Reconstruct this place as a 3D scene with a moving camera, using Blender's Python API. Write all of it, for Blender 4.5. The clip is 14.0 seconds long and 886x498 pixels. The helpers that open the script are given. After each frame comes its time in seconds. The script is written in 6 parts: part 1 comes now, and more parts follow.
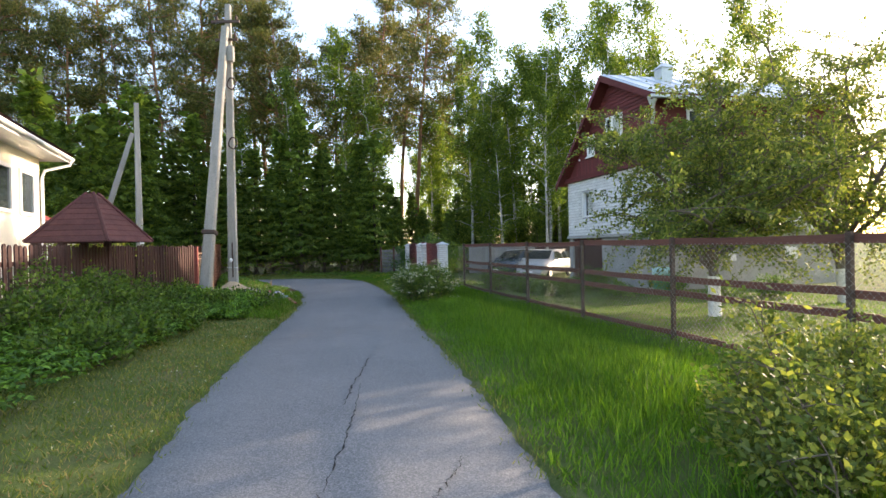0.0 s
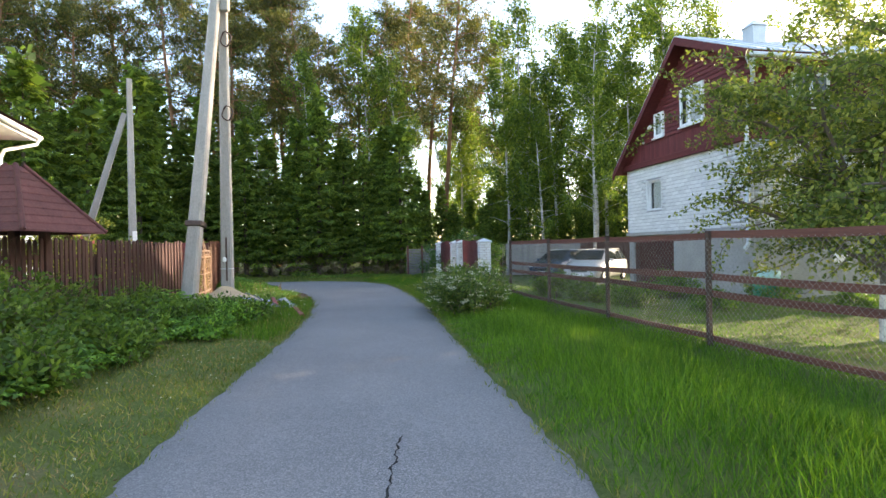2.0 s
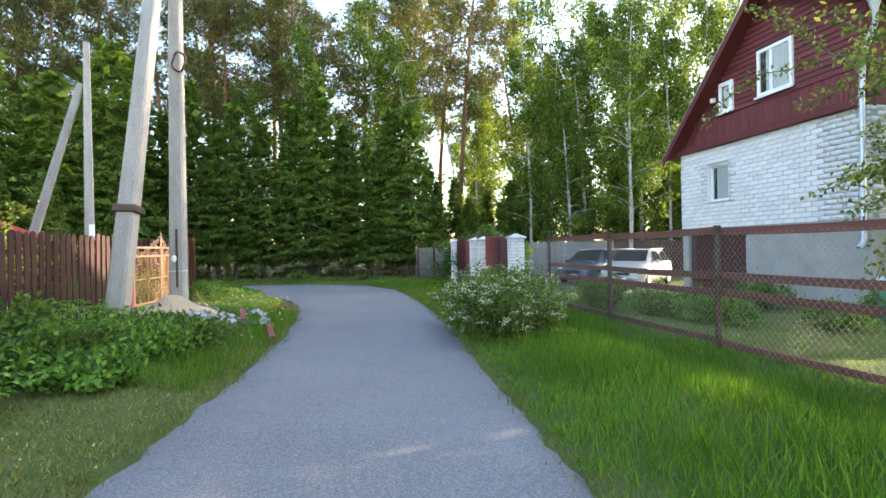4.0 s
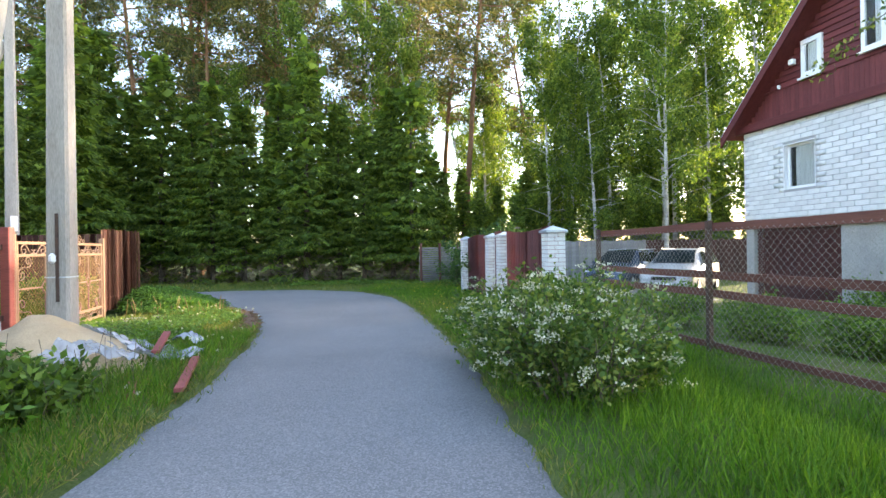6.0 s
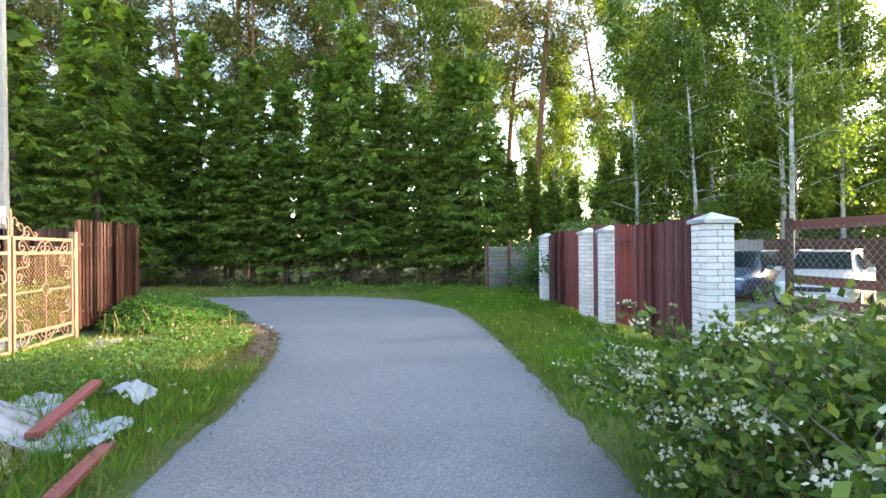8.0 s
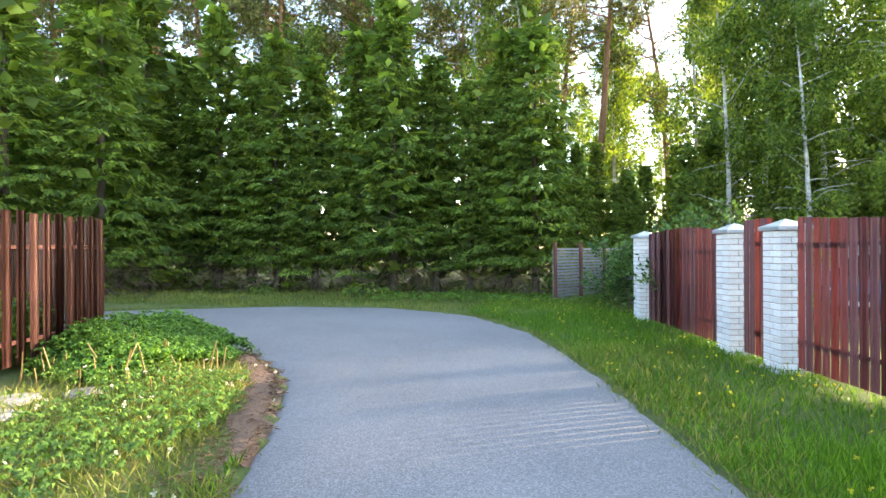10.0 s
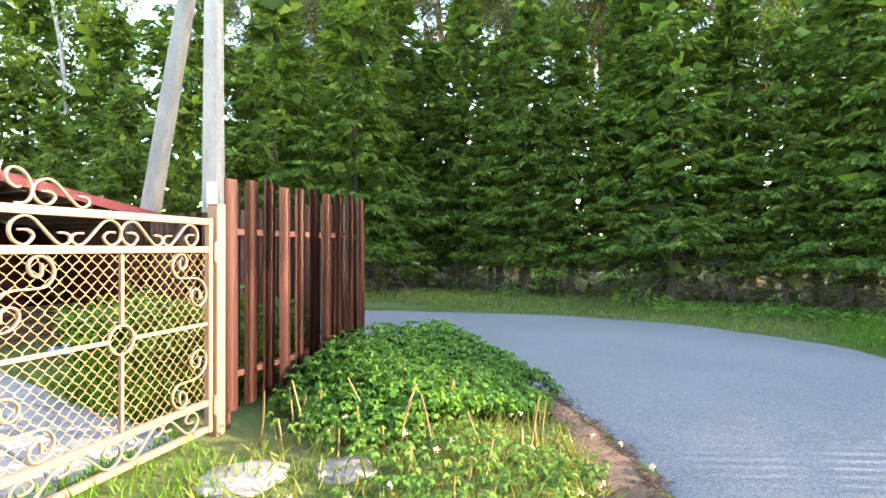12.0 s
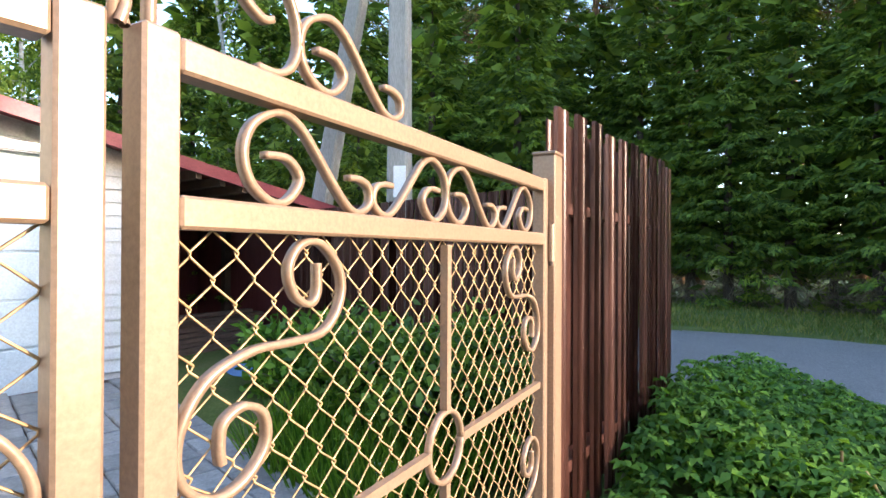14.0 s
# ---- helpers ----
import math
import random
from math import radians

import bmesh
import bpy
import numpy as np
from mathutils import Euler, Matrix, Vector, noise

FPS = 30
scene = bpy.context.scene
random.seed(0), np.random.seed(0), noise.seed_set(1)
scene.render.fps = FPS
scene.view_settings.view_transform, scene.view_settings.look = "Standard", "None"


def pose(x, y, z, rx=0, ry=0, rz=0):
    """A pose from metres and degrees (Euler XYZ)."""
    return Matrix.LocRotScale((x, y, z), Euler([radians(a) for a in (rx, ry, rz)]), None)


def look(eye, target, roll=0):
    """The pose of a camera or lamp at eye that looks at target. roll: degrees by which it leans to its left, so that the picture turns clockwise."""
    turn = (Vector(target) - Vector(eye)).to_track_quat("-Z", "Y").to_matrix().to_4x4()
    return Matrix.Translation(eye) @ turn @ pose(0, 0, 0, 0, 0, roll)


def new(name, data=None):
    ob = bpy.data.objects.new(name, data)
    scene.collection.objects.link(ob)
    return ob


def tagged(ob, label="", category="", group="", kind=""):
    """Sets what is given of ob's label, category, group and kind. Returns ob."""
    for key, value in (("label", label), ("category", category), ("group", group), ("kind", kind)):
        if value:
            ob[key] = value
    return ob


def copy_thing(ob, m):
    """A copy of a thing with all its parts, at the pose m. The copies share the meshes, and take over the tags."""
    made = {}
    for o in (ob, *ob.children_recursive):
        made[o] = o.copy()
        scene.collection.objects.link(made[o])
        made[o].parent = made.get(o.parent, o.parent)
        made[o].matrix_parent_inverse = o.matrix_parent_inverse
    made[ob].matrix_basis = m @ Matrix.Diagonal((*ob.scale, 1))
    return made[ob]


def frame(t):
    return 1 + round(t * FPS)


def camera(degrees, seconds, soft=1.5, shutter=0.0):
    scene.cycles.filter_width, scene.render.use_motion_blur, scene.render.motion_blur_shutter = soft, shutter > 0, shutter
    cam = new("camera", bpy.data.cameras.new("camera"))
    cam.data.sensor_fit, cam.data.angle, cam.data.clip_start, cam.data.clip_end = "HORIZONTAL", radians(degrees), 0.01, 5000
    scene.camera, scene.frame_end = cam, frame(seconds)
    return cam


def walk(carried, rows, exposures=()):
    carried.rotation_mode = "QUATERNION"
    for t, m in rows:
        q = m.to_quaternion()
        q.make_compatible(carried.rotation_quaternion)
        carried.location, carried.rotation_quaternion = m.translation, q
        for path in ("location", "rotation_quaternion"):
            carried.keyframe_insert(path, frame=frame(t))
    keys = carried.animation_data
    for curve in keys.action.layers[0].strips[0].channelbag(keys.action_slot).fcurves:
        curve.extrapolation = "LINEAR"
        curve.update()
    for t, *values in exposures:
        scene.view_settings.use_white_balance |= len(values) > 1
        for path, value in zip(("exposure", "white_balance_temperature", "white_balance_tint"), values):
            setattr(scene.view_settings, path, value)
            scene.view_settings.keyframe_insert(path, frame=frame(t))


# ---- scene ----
cam = camera(78.1, 14.0)
METRES, EYE, TILT, LEAN, TURN = 21.0, 1.53, 0.0, 0.0, 0.0
ROWS = [
    (0.0, 0.0, 0.0, 0.0, -0.01, -0.4, 1.34),
    (0.5, -0.0073, 0.0409, -0.0016, 0.98, -0.35, 1.28),
    (1.0, -0.0132, 0.0812, -0.0028, 1.39, -0.3, 1.27),
    (1.5, -0.0202, 0.1205, -0.0039, 2.23, -0.24, 1.18),
    (2.0, -0.0252, 0.1594, -0.0051, 2.46, -0.21, 1.21),
    (2.5, -0.0312, 0.1986, -0.0058, 2.9, -0.17, 1.12),
    (3.0, -0.037, 0.2378, -0.0066, 3.17, -0.15, 1.09),
    (5.5, -0.0576, 0.4292, -0.0117, 3.49, -0.0, 0.88),
    (6.0, -0.0626, 0.4667, -0.012, 3.58, 0.03, 0.87),
    (6.5, -0.0676, 0.5049, -0.0123, 3.7, 0.02, 0.82),
    (7.0, -0.0758, 0.5411, -0.0126, 4.93, 0.07, 0.71),
    (7.5, -0.0844, 0.5758, -0.0129, 6.47, 0.11, 0.64),
    (8.0, -0.0924, 0.612, -0.0126, 9.42, 0.15, 0.55),
    (10.5, -0.1618, 0.7698, -0.008, 15.52, -0.19, 0.2),
    (11.0, -0.186, 0.7957, -0.0098, 22.11, -0.14, 0.08),
    (11.5, -0.2125, 0.8173, -0.0112, 28.71, -0.05, 0.03),
    (12.0, -0.2406, 0.8335, -0.0115, 35.38, -0.03, -0.11),
    (12.5, -0.2697, 0.8454, -0.013, 41.99, 0.03, -0.09),
    (13.0, -0.2998, 0.8529, -0.0144, 47.64, 0.0, -0.21),
    (13.5, -0.3236, 0.859, -0.0141, 49.42, 0.04, -0.19),
    (14.0, -0.3407, 0.8585, -0.0139, 47.58, 0.31, -0.27),
]
EXPOSURES = [(0.0, 2.28, 7000, 17), (3.0, 2.86, 6850, 16), (6.5, 3.18, 6800, 16), (8.0, 3.42, 6950, 15), (10.5, 3.7, 7000, 14), (12.0, 3.78, 6850, 13), (13.0, 3.34, 6350, 13), (14.0, 2.8, 6050, 13)]
walk(cam, [(t, pose(0, 0, EYE, TILT, LEAN, TURN) @ pose(METRES * x, METRES * y, METRES * z, 90 + pitch, roll, yaw)) for t, x, y, z, yaw, pitch, roll in ROWS], EXPOSURES)

# ---- world, sun, exposure ----
SUN_AZ, SUN_EL = math.atan2(0.85, 0.52), radians(15.0)
world = bpy.data.worlds.new("sky")
scene.world = world
world.use_nodes = True
wn = world.node_tree.nodes
sky = wn.new("ShaderNodeTexSky")
sky.sky_type = "NISHITA"
sky.sun_disc = False
sky.sun_elevation = SUN_EL
sky.sun_rotation = SUN_AZ
sky.air_density, sky.dust_density, sky.ozone_density = 1.0, 1.2, 1.0
wn["Background"].inputs["Strength"].default_value = 0.15
world.node_tree.links.new(sky.outputs[0], wn["Background"].inputs["Color"])
sun_data = bpy.data.lights.new("sun", "SUN")
sun_data.energy, sun_data.angle, sun_data.color = 2.3, radians(0.6), (1.0, 0.84, 0.64)
sun_dir = Vector((math.sin(SUN_AZ) * math.cos(SUN_EL), math.cos(SUN_AZ) * math.cos(SUN_EL), math.sin(SUN_EL)))
sun = new("sun", sun_data)
sun.matrix_world = look(sun_dir * 60, (0, 0, 0))


# ---- materials ----
class Mat:
    """A small wrapper that builds node materials."""

    def __init__(self, name):
        self.m = bpy.data.materials.new(name)
        self.m.use_nodes = True
        self.t = self.m.node_tree
        self.b = self.t.nodes["Principled BSDF"]
        self.coord = self.t.nodes.new("ShaderNodeTexCoord")

    def link(self, a, b):
        self.t.links.new(a, b)

    def noise(self, scale, detail=4.0, rough=0.55, stretch=(1, 1, 1), space="Object"):
        mp = self.t.nodes.new("ShaderNodeMapping")
        mp.inputs["Scale"].default_value = stretch
        n = self.t.nodes.new("ShaderNodeTexNoise")
        n.inputs["Scale"].default_value, n.inputs["Detail"].default_value, n.inputs["Roughness"].default_value = scale, detail, rough
        self.link(self.coord.outputs[space], mp.inputs[0])
        self.link(mp.outputs[0], n.inputs["Vector"])
        return n.outputs["Fac"]

    def ramp(self, fac, *stops):
        r = self.t.nodes.new("ShaderNodeValToRGB")
        e = r.color_ramp.elements
        while len(e) < len(stops):
            e.new(0.5)
        for k, (p, c) in zip(e, stops):
            k.position = p
            k.color = (*c, 1) if len(c) == 3 else c
        self.link(fac, r.inputs[0])
        return r.outputs[0]

    def mix(self, fac, a, b, mode="MIX"):
        n = self.t.nodes.new("ShaderNodeMix")
        n.data_type, n.blend_type = "RGBA", mode
        for value, k in ((fac, 0), (a, 6), (b, 7)):
            if isinstance(value, (int, float)):
                n.inputs[k].default_value = value
            elif isinstance(value, tuple):
                n.inputs[k].default_value = (*value, 1)
            else:
                self.link(value, n.inputs[k])
        return n.outputs[2]

    def island(self):
        return self.t.nodes.new("ShaderNodeNewGeometry").outputs["Random Per Island"]

    def chance(self):
        return self.t.nodes.new("ShaderNodeObjectInfo").outputs["Random"]

    def bump(self, fac, strength=0.3, dist=0.01):
        n = self.t.nodes.new("ShaderNodeBump")
        n.inputs["Strength"].default_value, n.inputs["Distance"].default_value = strength, dist
        self.link(fac, n.inputs["Height"])
        self.link(n.outputs[0], self.b.inputs["Normal"])

    def color(self, socket):
        self.link(socket, self.b.inputs["Base Color"])
        return self

    def set(self, rough=0.6, metal=0.0, spec=0.5):
        self.b.inputs["Roughness"].default_value, self.b.inputs["Metallic"].default_value = rough, metal
        self.b.inputs["Specular IOR Level"].default_value = spec
        return self


def plain(name, a, b, rough=0.6, metal=0.0, scale=6.0, stretch=(1, 1, 1), fine=60.0, bump=0.2, dist=0.004, spec=0.4, chance=0.0, space="Object"):
    """Two-scale mottled surface between the colours a and b."""
    q = Mat(name).set(rough, metal, spec)
    c1 = q.ramp(q.noise(scale, 5, 0.6, stretch, space), (0.3, a), (0.7, b))
    fine_n = q.noise(fine, 4, 0.6, stretch, space)
    c2 = q.mix(0.35, c1, q.ramp(fine_n, (0.3, tuple(v * 0.55 for v in a)), (0.7, tuple(min(1, v * 1.25) for v in b))))
    if chance:
        c2 = q.mix(1.0, c2, q.ramp(q.chance(), (0.0, (1 - chance,) * 3), (1.0, (1, 1, 1))), "MULTIPLY")
    q.color(c2)
    q.bump(fine_n, bump, dist)
    return q.m


def leafy(name, dark, mid, light, through_part=0.35, rough=0.55, patch=0.6):
    """Leaves: each one its own tint, with light passing through."""
    q = Mat(name).set(rough, 0, 0.3)
    c = q.ramp(q.island(), (0.0, dark), (0.55, mid), (1.0, light))
    big = q.noise(patch, 3, 0.6)
    c = q.mix(1.0, c, q.ramp(big, (0.3, (0.62, 0.66, 0.62)), (0.7, (1.15, 1.12, 1.0))), "MULTIPLY")
    q.color(c)
    tr = q.t.nodes.new("ShaderNodeBsdfTranslucent")
    bright = q.mix(1.0, c, (1.25, 1.2, 0.6), "MULTIPLY")
    q.link(bright, tr.inputs["Color"])
    mx = q.t.nodes.new("ShaderNodeMixShader")
    mx.inputs[0].default_value = through_part
    q.link(q.b.outputs[0], mx.inputs[1])
    q.link(tr.outputs[0], mx.inputs[2])
    q.link(mx.outputs[0], q.t.nodes["Material Output"].inputs["Surface"])
    return q.m


def asphalt_mat():
    q = Mat("asphalt").set(0.88, 0, 0.3)
    big = q.noise(0.45, 5, 0.65)
    c = q.ramp(big, (0.3, (0.125, 0.125, 0.126)), (0.7, (0.20, 0.198, 0.194)))
    v = q.t.nodes.new("ShaderNodeTexVoronoi")
    v.inputs["Scale"].default_value = 105
    q.link(q.coord.outputs["Object"], v.inputs["Vector"])
    c = q.mix(0.42, c, q.ramp(v.outputs["Color"], (0.15, (0.07, 0.07, 0.07)), (0.55, (0.17, 0.168, 0.165)), (0.95, (0.36, 0.35, 0.335))))
    c = q.mix(q.ramp(q.noise(2.2, 6, 0.7), (0.62, (0, 0, 0)), (0.8, (0.5, 0.5, 0.5))), c, (0.24, 0.22, 0.19))
    q.color(c)
    q.bump(v.outputs["Distance"], 0.4, 0.004)
    return q.m


def ground_mat():
    q = Mat("turf").set(0.95, 0, 0.15)
    a = q.ramp(q.noise(1.3, 6, 0.65), (0.3, (0.045, 0.10, 0.016)), (0.5, (0.09, 0.145, 0.030)), (0.70, (0.20, 0.17, 0.09)))
    b = q.ramp(q.noise(40, 5, 0.7), (0.3, (0.04, 0.06, 0.015)), (0.7, (0.19, 0.20, 0.075)))
    q.color(q.mix(0.5, a, b))
    q.bump(q.noise(40, 5, 0.7), 0.9, 0.04)
    return q.m


def glass_mat():
    q = Mat("window_glass").set(0.05, 0, 0.4)
    q.color(q.ramp(q.noise(1.2, 2), (0.3, (0.02, 0.03, 0.035)), (0.8, (0.06, 0.075, 0.08))))
    return q.m


def clear_glass_mat():
    q = Mat("clear_pane").set(0.02, 0, 0.5)
    q.color(q.ramp(q.noise(1.5, 2), (0.3, (0.86, 0.9, 0.9)), (0.8, (0.93, 0.95, 0.95))))
    q.b.inputs["Transmission Weight"].default_value = 1.0
    q.b.inputs["IOR"].default_value = 1.4
    return q.m


def boards_mat(name, a, b, stretch):
    return plain(name, a, b, 0.65, 0, 3.0, stretch, 26.0, 0.35, 0.004, 0.3, 0.25)


ASPHALT, TURF = asphalt_mat(), ground_mat()
CRACK = plain("crack_filler", (0.012, 0.012, 0.012), (0.03, 0.028, 0.025), 0.95)
DIRT = plain("bare_earth", (0.085, 0.05, 0.032), (0.18, 0.115, 0.075), 0.95, 0, 5, (1, 1, 1), 55, 0.6, 0.02)
SPRUCE = leafy("spruce_needles", (0.056, 0.104, 0.024), (0.145, 0.235, 0.045), (0.285, 0.385, 0.066), 0.52)
TWIGS = leafy("dry_twigs", (0.11, 0.095, 0.07), (0.20, 0.165, 0.115), (0.32, 0.26, 0.18), 0.1)
# the golden light end paints low sunlight into the needle colour
PINE = leafy("pine_needles_sun_tint", (0.050, 0.072, 0.024), (0.115, 0.135, 0.036), (0.250, 0.210, 0.058), 0.35)
BIRCH = leafy("birch_leaves", (0.054, 0.102, 0.020), (0.125, 0.205, 0.035), (0.270, 0.345, 0.058), 0.6)
# leaf colours lightened and yellowed to carry the look of sunlit foliage
APPLE = leafy("apple_leaves_sun_tint", (0.068, 0.108, 0.026), (0.150, 0.203, 0.048), (0.360, 0.378, 0.096), 0.5)
SHRUB = leafy("shrub_leaves", (0.056, 0.126, 0.021), (0.113, 0.224, 0.037), (0.225, 0.364, 0.067), 0.4, 0.45)
WEED = leafy("weed_leaves", (0.050, 0.122, 0.021), (0.111, 0.245, 0.036), (0.221, 0.403, 0.059), 0.4)
VERGE = leafy("verge_shrub_leaves", (0.039, 0.081, 0.015), (0.087, 0.162, 0.025), (0.172, 0.266, 0.041), 0.4)
LILAC = leafy("lilac_leaves", (0.032, 0.084, 0.024), (0.072, 0.154, 0.040), (0.145, 0.252, 0.060), 0.35)
ARONIA = leafy("flowering_bush_leaves", (0.044, 0.092, 0.020), (0.102, 0.182, 0.038), (0.250, 0.300, 0.070), 0.42, 0.45)
PETAL = leafy("white_petals", (0.45, 0.45, 0.38), (0.6, 0.59, 0.52), (0.72, 0.71, 0.66), 0.3)
PURPLE = leafy("purple_petals", (0.20, 0.17, 0.42), (0.32, 0.27, 0.55), (0.45, 0.38, 0.65), 0.3)
YELLOW = leafy("yellow_petals", (0.55, 0.40, 0.02), (0.7, 0.55, 0.03), (0.8, 0.68, 0.08), 0.2)
GRASS = leafy("grass_blades", (0.045, 0.120, 0.010), (0.098, 0.225, 0.018), (0.200, 0.340, 0.036), 0.5, 0.5, 0.35)
LAWN = leafy("lawn_blades", (0.081, 0.130, 0.021), (0.149, 0.210, 0.038), (0.322, 0.290, 0.095), 0.4, 0.6, 0.5)
STRAW = leafy("dry_stalks", (0.19, 0.13, 0.055), (0.31, 0.22, 0.10), (0.46, 0.36, 0.18), 0.3)
LITTER = leafy("needle_litter", (0.07, 0.035, 0.02), (0.15, 0.085, 0.05), (0.26, 0.17, 0.10), 0.1)
PINE_BARK = plain("pine_bark", (0.12, 0.065, 0.035), (0.30, 0.15, 0.07), 0.9, 0, 2.5, (1, 1, 0.3), 22, 0.8, 0.03)
SPRUCE_BARK = plain("spruce_bark", (0.06, 0.045, 0.035), (0.13, 0.10, 0.075), 0.95, 0, 5, (1, 1, 0.4), 30, 0.7, 0.02)
BIRCH_BARK = plain("birch_bark", (0.10, 0.09, 0.08), (0.55, 0.53, 0.48), 0.8, 0, 2.2, (1, 1, 2.5), 18, 0.3, 0.01)
APPLE_BARK = plain("apple_bark", (0.07, 0.055, 0.04), (0.17, 0.135, 0.10), 0.95, 0, 6, (1, 1, 0.4), 30, 0.7, 0.01)
WHITEWASH = plain("whitewash", (0.5, 0.47, 0.42), (0.78, 0.76, 0.72), 0.9, 0, 5, (1, 1, 0.5), 40, 0.5, 0.006)
POLE_GREY = plain("weathered_concrete", (0.22, 0.21, 0.19), (0.38, 0.36, 0.33), 0.92, 0, 3, (2, 2, 0.35), 45, 0.5, 0.006)
CONCRETE = plain("plinth_concrete", (0.24, 0.24, 0.235), (0.37, 0.365, 0.35), 0.9, 0, 1.6, (1, 1, 1), 38, 0.35, 0.006)
STEEL_DARK = plain("dark_steel", (0.05, 0.035, 0.03), (0.11, 0.07, 0.055), 0.6, 0.4, 9)
GALV = plain("galvanised_wire", (0.20, 0.19, 0.175), (0.32, 0.31, 0.29), 0.5, 0.6, 20)
ZINC = plain("zinc_sheet", (0.42, 0.47, 0.50), (0.56, 0.60, 0.62), 0.4, 0.55, 3, bump=0.05)
RAIL_RED = boards_mat("brown_rail_paint", (0.095, 0.038, 0.028), (0.17, 0.07, 0.052), (0.25, 4, 4))
GATE_RED = plain("maroon_slat_paint", (0.115, 0.04, 0.044), (0.155, 0.056, 0.06), 0.5, 0.0, 2, (1, 1, 0.2), 30, 0.1, 0.002, 0.45, 0.15)
BOARD_RED = boards_mat("red_board_paint", (0.20, 0.05, 0.045), (0.30, 0.085, 0.07), (0.4, 4, 4))
PICKET = boards_mat("dark_brown_pickets", (0.042, 0.019, 0.017), (0.078, 0.034, 0.028), (4, 4, 0.3))
PROFILE = plain("brown_coated_steel", (0.072, 0.025, 0.017), (0.095, 0.034, 0.024), 0.38, 0.15, 2, (1, 1, 0.3), 60, 0.08, 0.002, 0.5, 0.15)
CLAD_RED = boards_mat("maroon_cladding", (0.105, 0.022, 0.024), (0.165, 0.038, 0.038), (0.4, 4, 4))
CLAD_UP = boards_mat("maroon_upright_cladding", (0.115, 0.026, 0.028), (0.18, 0.045, 0.045), (4, 4, 0.4))
BRICK_W = plain("white_silicate_brick", (0.60, 0.60, 0.60), (0.74, 0.74, 0.73), 0.85, 0, 5, (1, 1, 1), 60, 0.3, 0.003, 0.3, 0.16)
MORTAR = plain("grey_mortar", (0.26, 0.26, 0.26), (0.36, 0.355, 0.35), 0.95, 0, 8)
MORTAR_RED = plain("reddish_mortar", (0.28, 0.17, 0.15), (0.38, 0.26, 0.23), 0.95, 0, 8)
FRAME_W = plain("white_window_frame", (0.703, 0.712, 0.722), (0.779, 0.779, 0.779), 0.35, 0, 4, bump=0.03)
GLASS = glass_mat()
CLEAR = clear_glass_mat()
CURTAIN = plain("pale_curtain", (0.42, 0.43, 0.42), (0.60, 0.60, 0.58), 0.9, 0, 9, (6, 6, 0.3), 40)
ROOF_SHEET = plain("pale_blue_roof_sheet", (0.36, 0.43, 0.50), (0.50, 0.56, 0.62), 0.45, 0.2, 1.5, bump=0.08)
CREAM = plain("cream_render", (0.66, 0.62, 0.52), (0.78, 0.74, 0.64), 0.9, 0, 2)
SIDING = plain("white_siding", (0.58, 0.58, 0.57), (0.68, 0.68, 0.67), 0.5, 0, 3, bump=0.05)
DOOR_BLUE = plain("pale_blue_door", (0.55, 0.63, 0.68), (0.64, 0.71, 0.75), 0.4, 0, 2, bump=0.04)
ROOF_RED = plain("dark_red_roof_sheet", (0.20, 0.035, 0.045), (0.28, 0.06, 0.065), 0.45, 0.1, 2.5, bump=0.08)
SHINGLE = plain("red_shingle", (0.069, 0.025, 0.025), (0.120, 0.047, 0.044), 0.85, 0, 4, (1, 1, 1), 30, 0.5, 0.01, 0.3, 0.3)
SHED_DARK = boards_mat("shed_boards", (0.07, 0.045, 0.035), (0.13, 0.085, 0.06), (4, 4, 0.3))
GOLD = plain("bronze_gate_paint", (0.27, 0.172, 0.112), (0.315, 0.205, 0.135), 0.40, 0.3, 3, (1, 1, 1), 120, 0.08, 0.002, 0.5)
RUST_WIRE = plain("painted_mesh_wire", (0.42, 0.25, 0.12), (0.60, 0.40, 0.20), 0.5, 0.4, 12)
SAND = plain("sand", (0.34, 0.25, 0.145), (0.46, 0.35, 0.215), 0.95, 0, 3, (1, 1, 1), 90, 0.7, 0.01)
STONE = plain("pale_stone", (0.223, 0.210, 0.191), (0.322, 0.300, 0.267), 0.9, 0, 4, (1, 1, 1), 40, 0.6, 0.01, 0.3, 0.2)
PAVER = plain("grey_paver", (0.22, 0.22, 0.22), (0.34, 0.335, 0.33), 0.9, 0, 5, (1, 1, 1), 50, 0.5, 0.006, 0.3, 0.35)
CAR_WHITE = plain("silver_white_car_paint", (0.44, 0.44, 0.43), (0.48, 0.48, 0.47), 0.25, 0.1, 2, bump=0.0)
CAR_BLUE = plain("dark_blue_car_paint", (0.05, 0.075, 0.11), (0.07, 0.10, 0.14), 0.2, 0.3, 2, bump=0.0)
# black of the tyres, also used to paint the shade behind the windows
RUBBER_AND_SHADE = plain("rubber_and_room_shade", (0.015, 0.015, 0.015), (0.03, 0.03, 0.03), 0.85)
LAMP_GLASS = plain("lamp_glass", (0.55, 0.57, 0.6), (0.7, 0.7, 0.72), 0.08, 0.3)
BARREL = plain("green_plastic", (0.03, 0.20, 0.12), (0.05, 0.27, 0.17), 0.5)
BARREL_TOP = plain("turquoise_plastic", (0.30, 0.55, 0.55), (0.42, 0.65, 0.64), 0.5)
BLUE_PLASTIC = plain("blue_plastic", (0.08, 0.17, 0.36), (0.14, 0.26, 0.48), 0.5)
GREY_SLAT = boards_mat("grey_weathered_slats", (0.17, 0.165, 0.16), (0.30, 0.295, 0.285), (0.3, 4, 4))
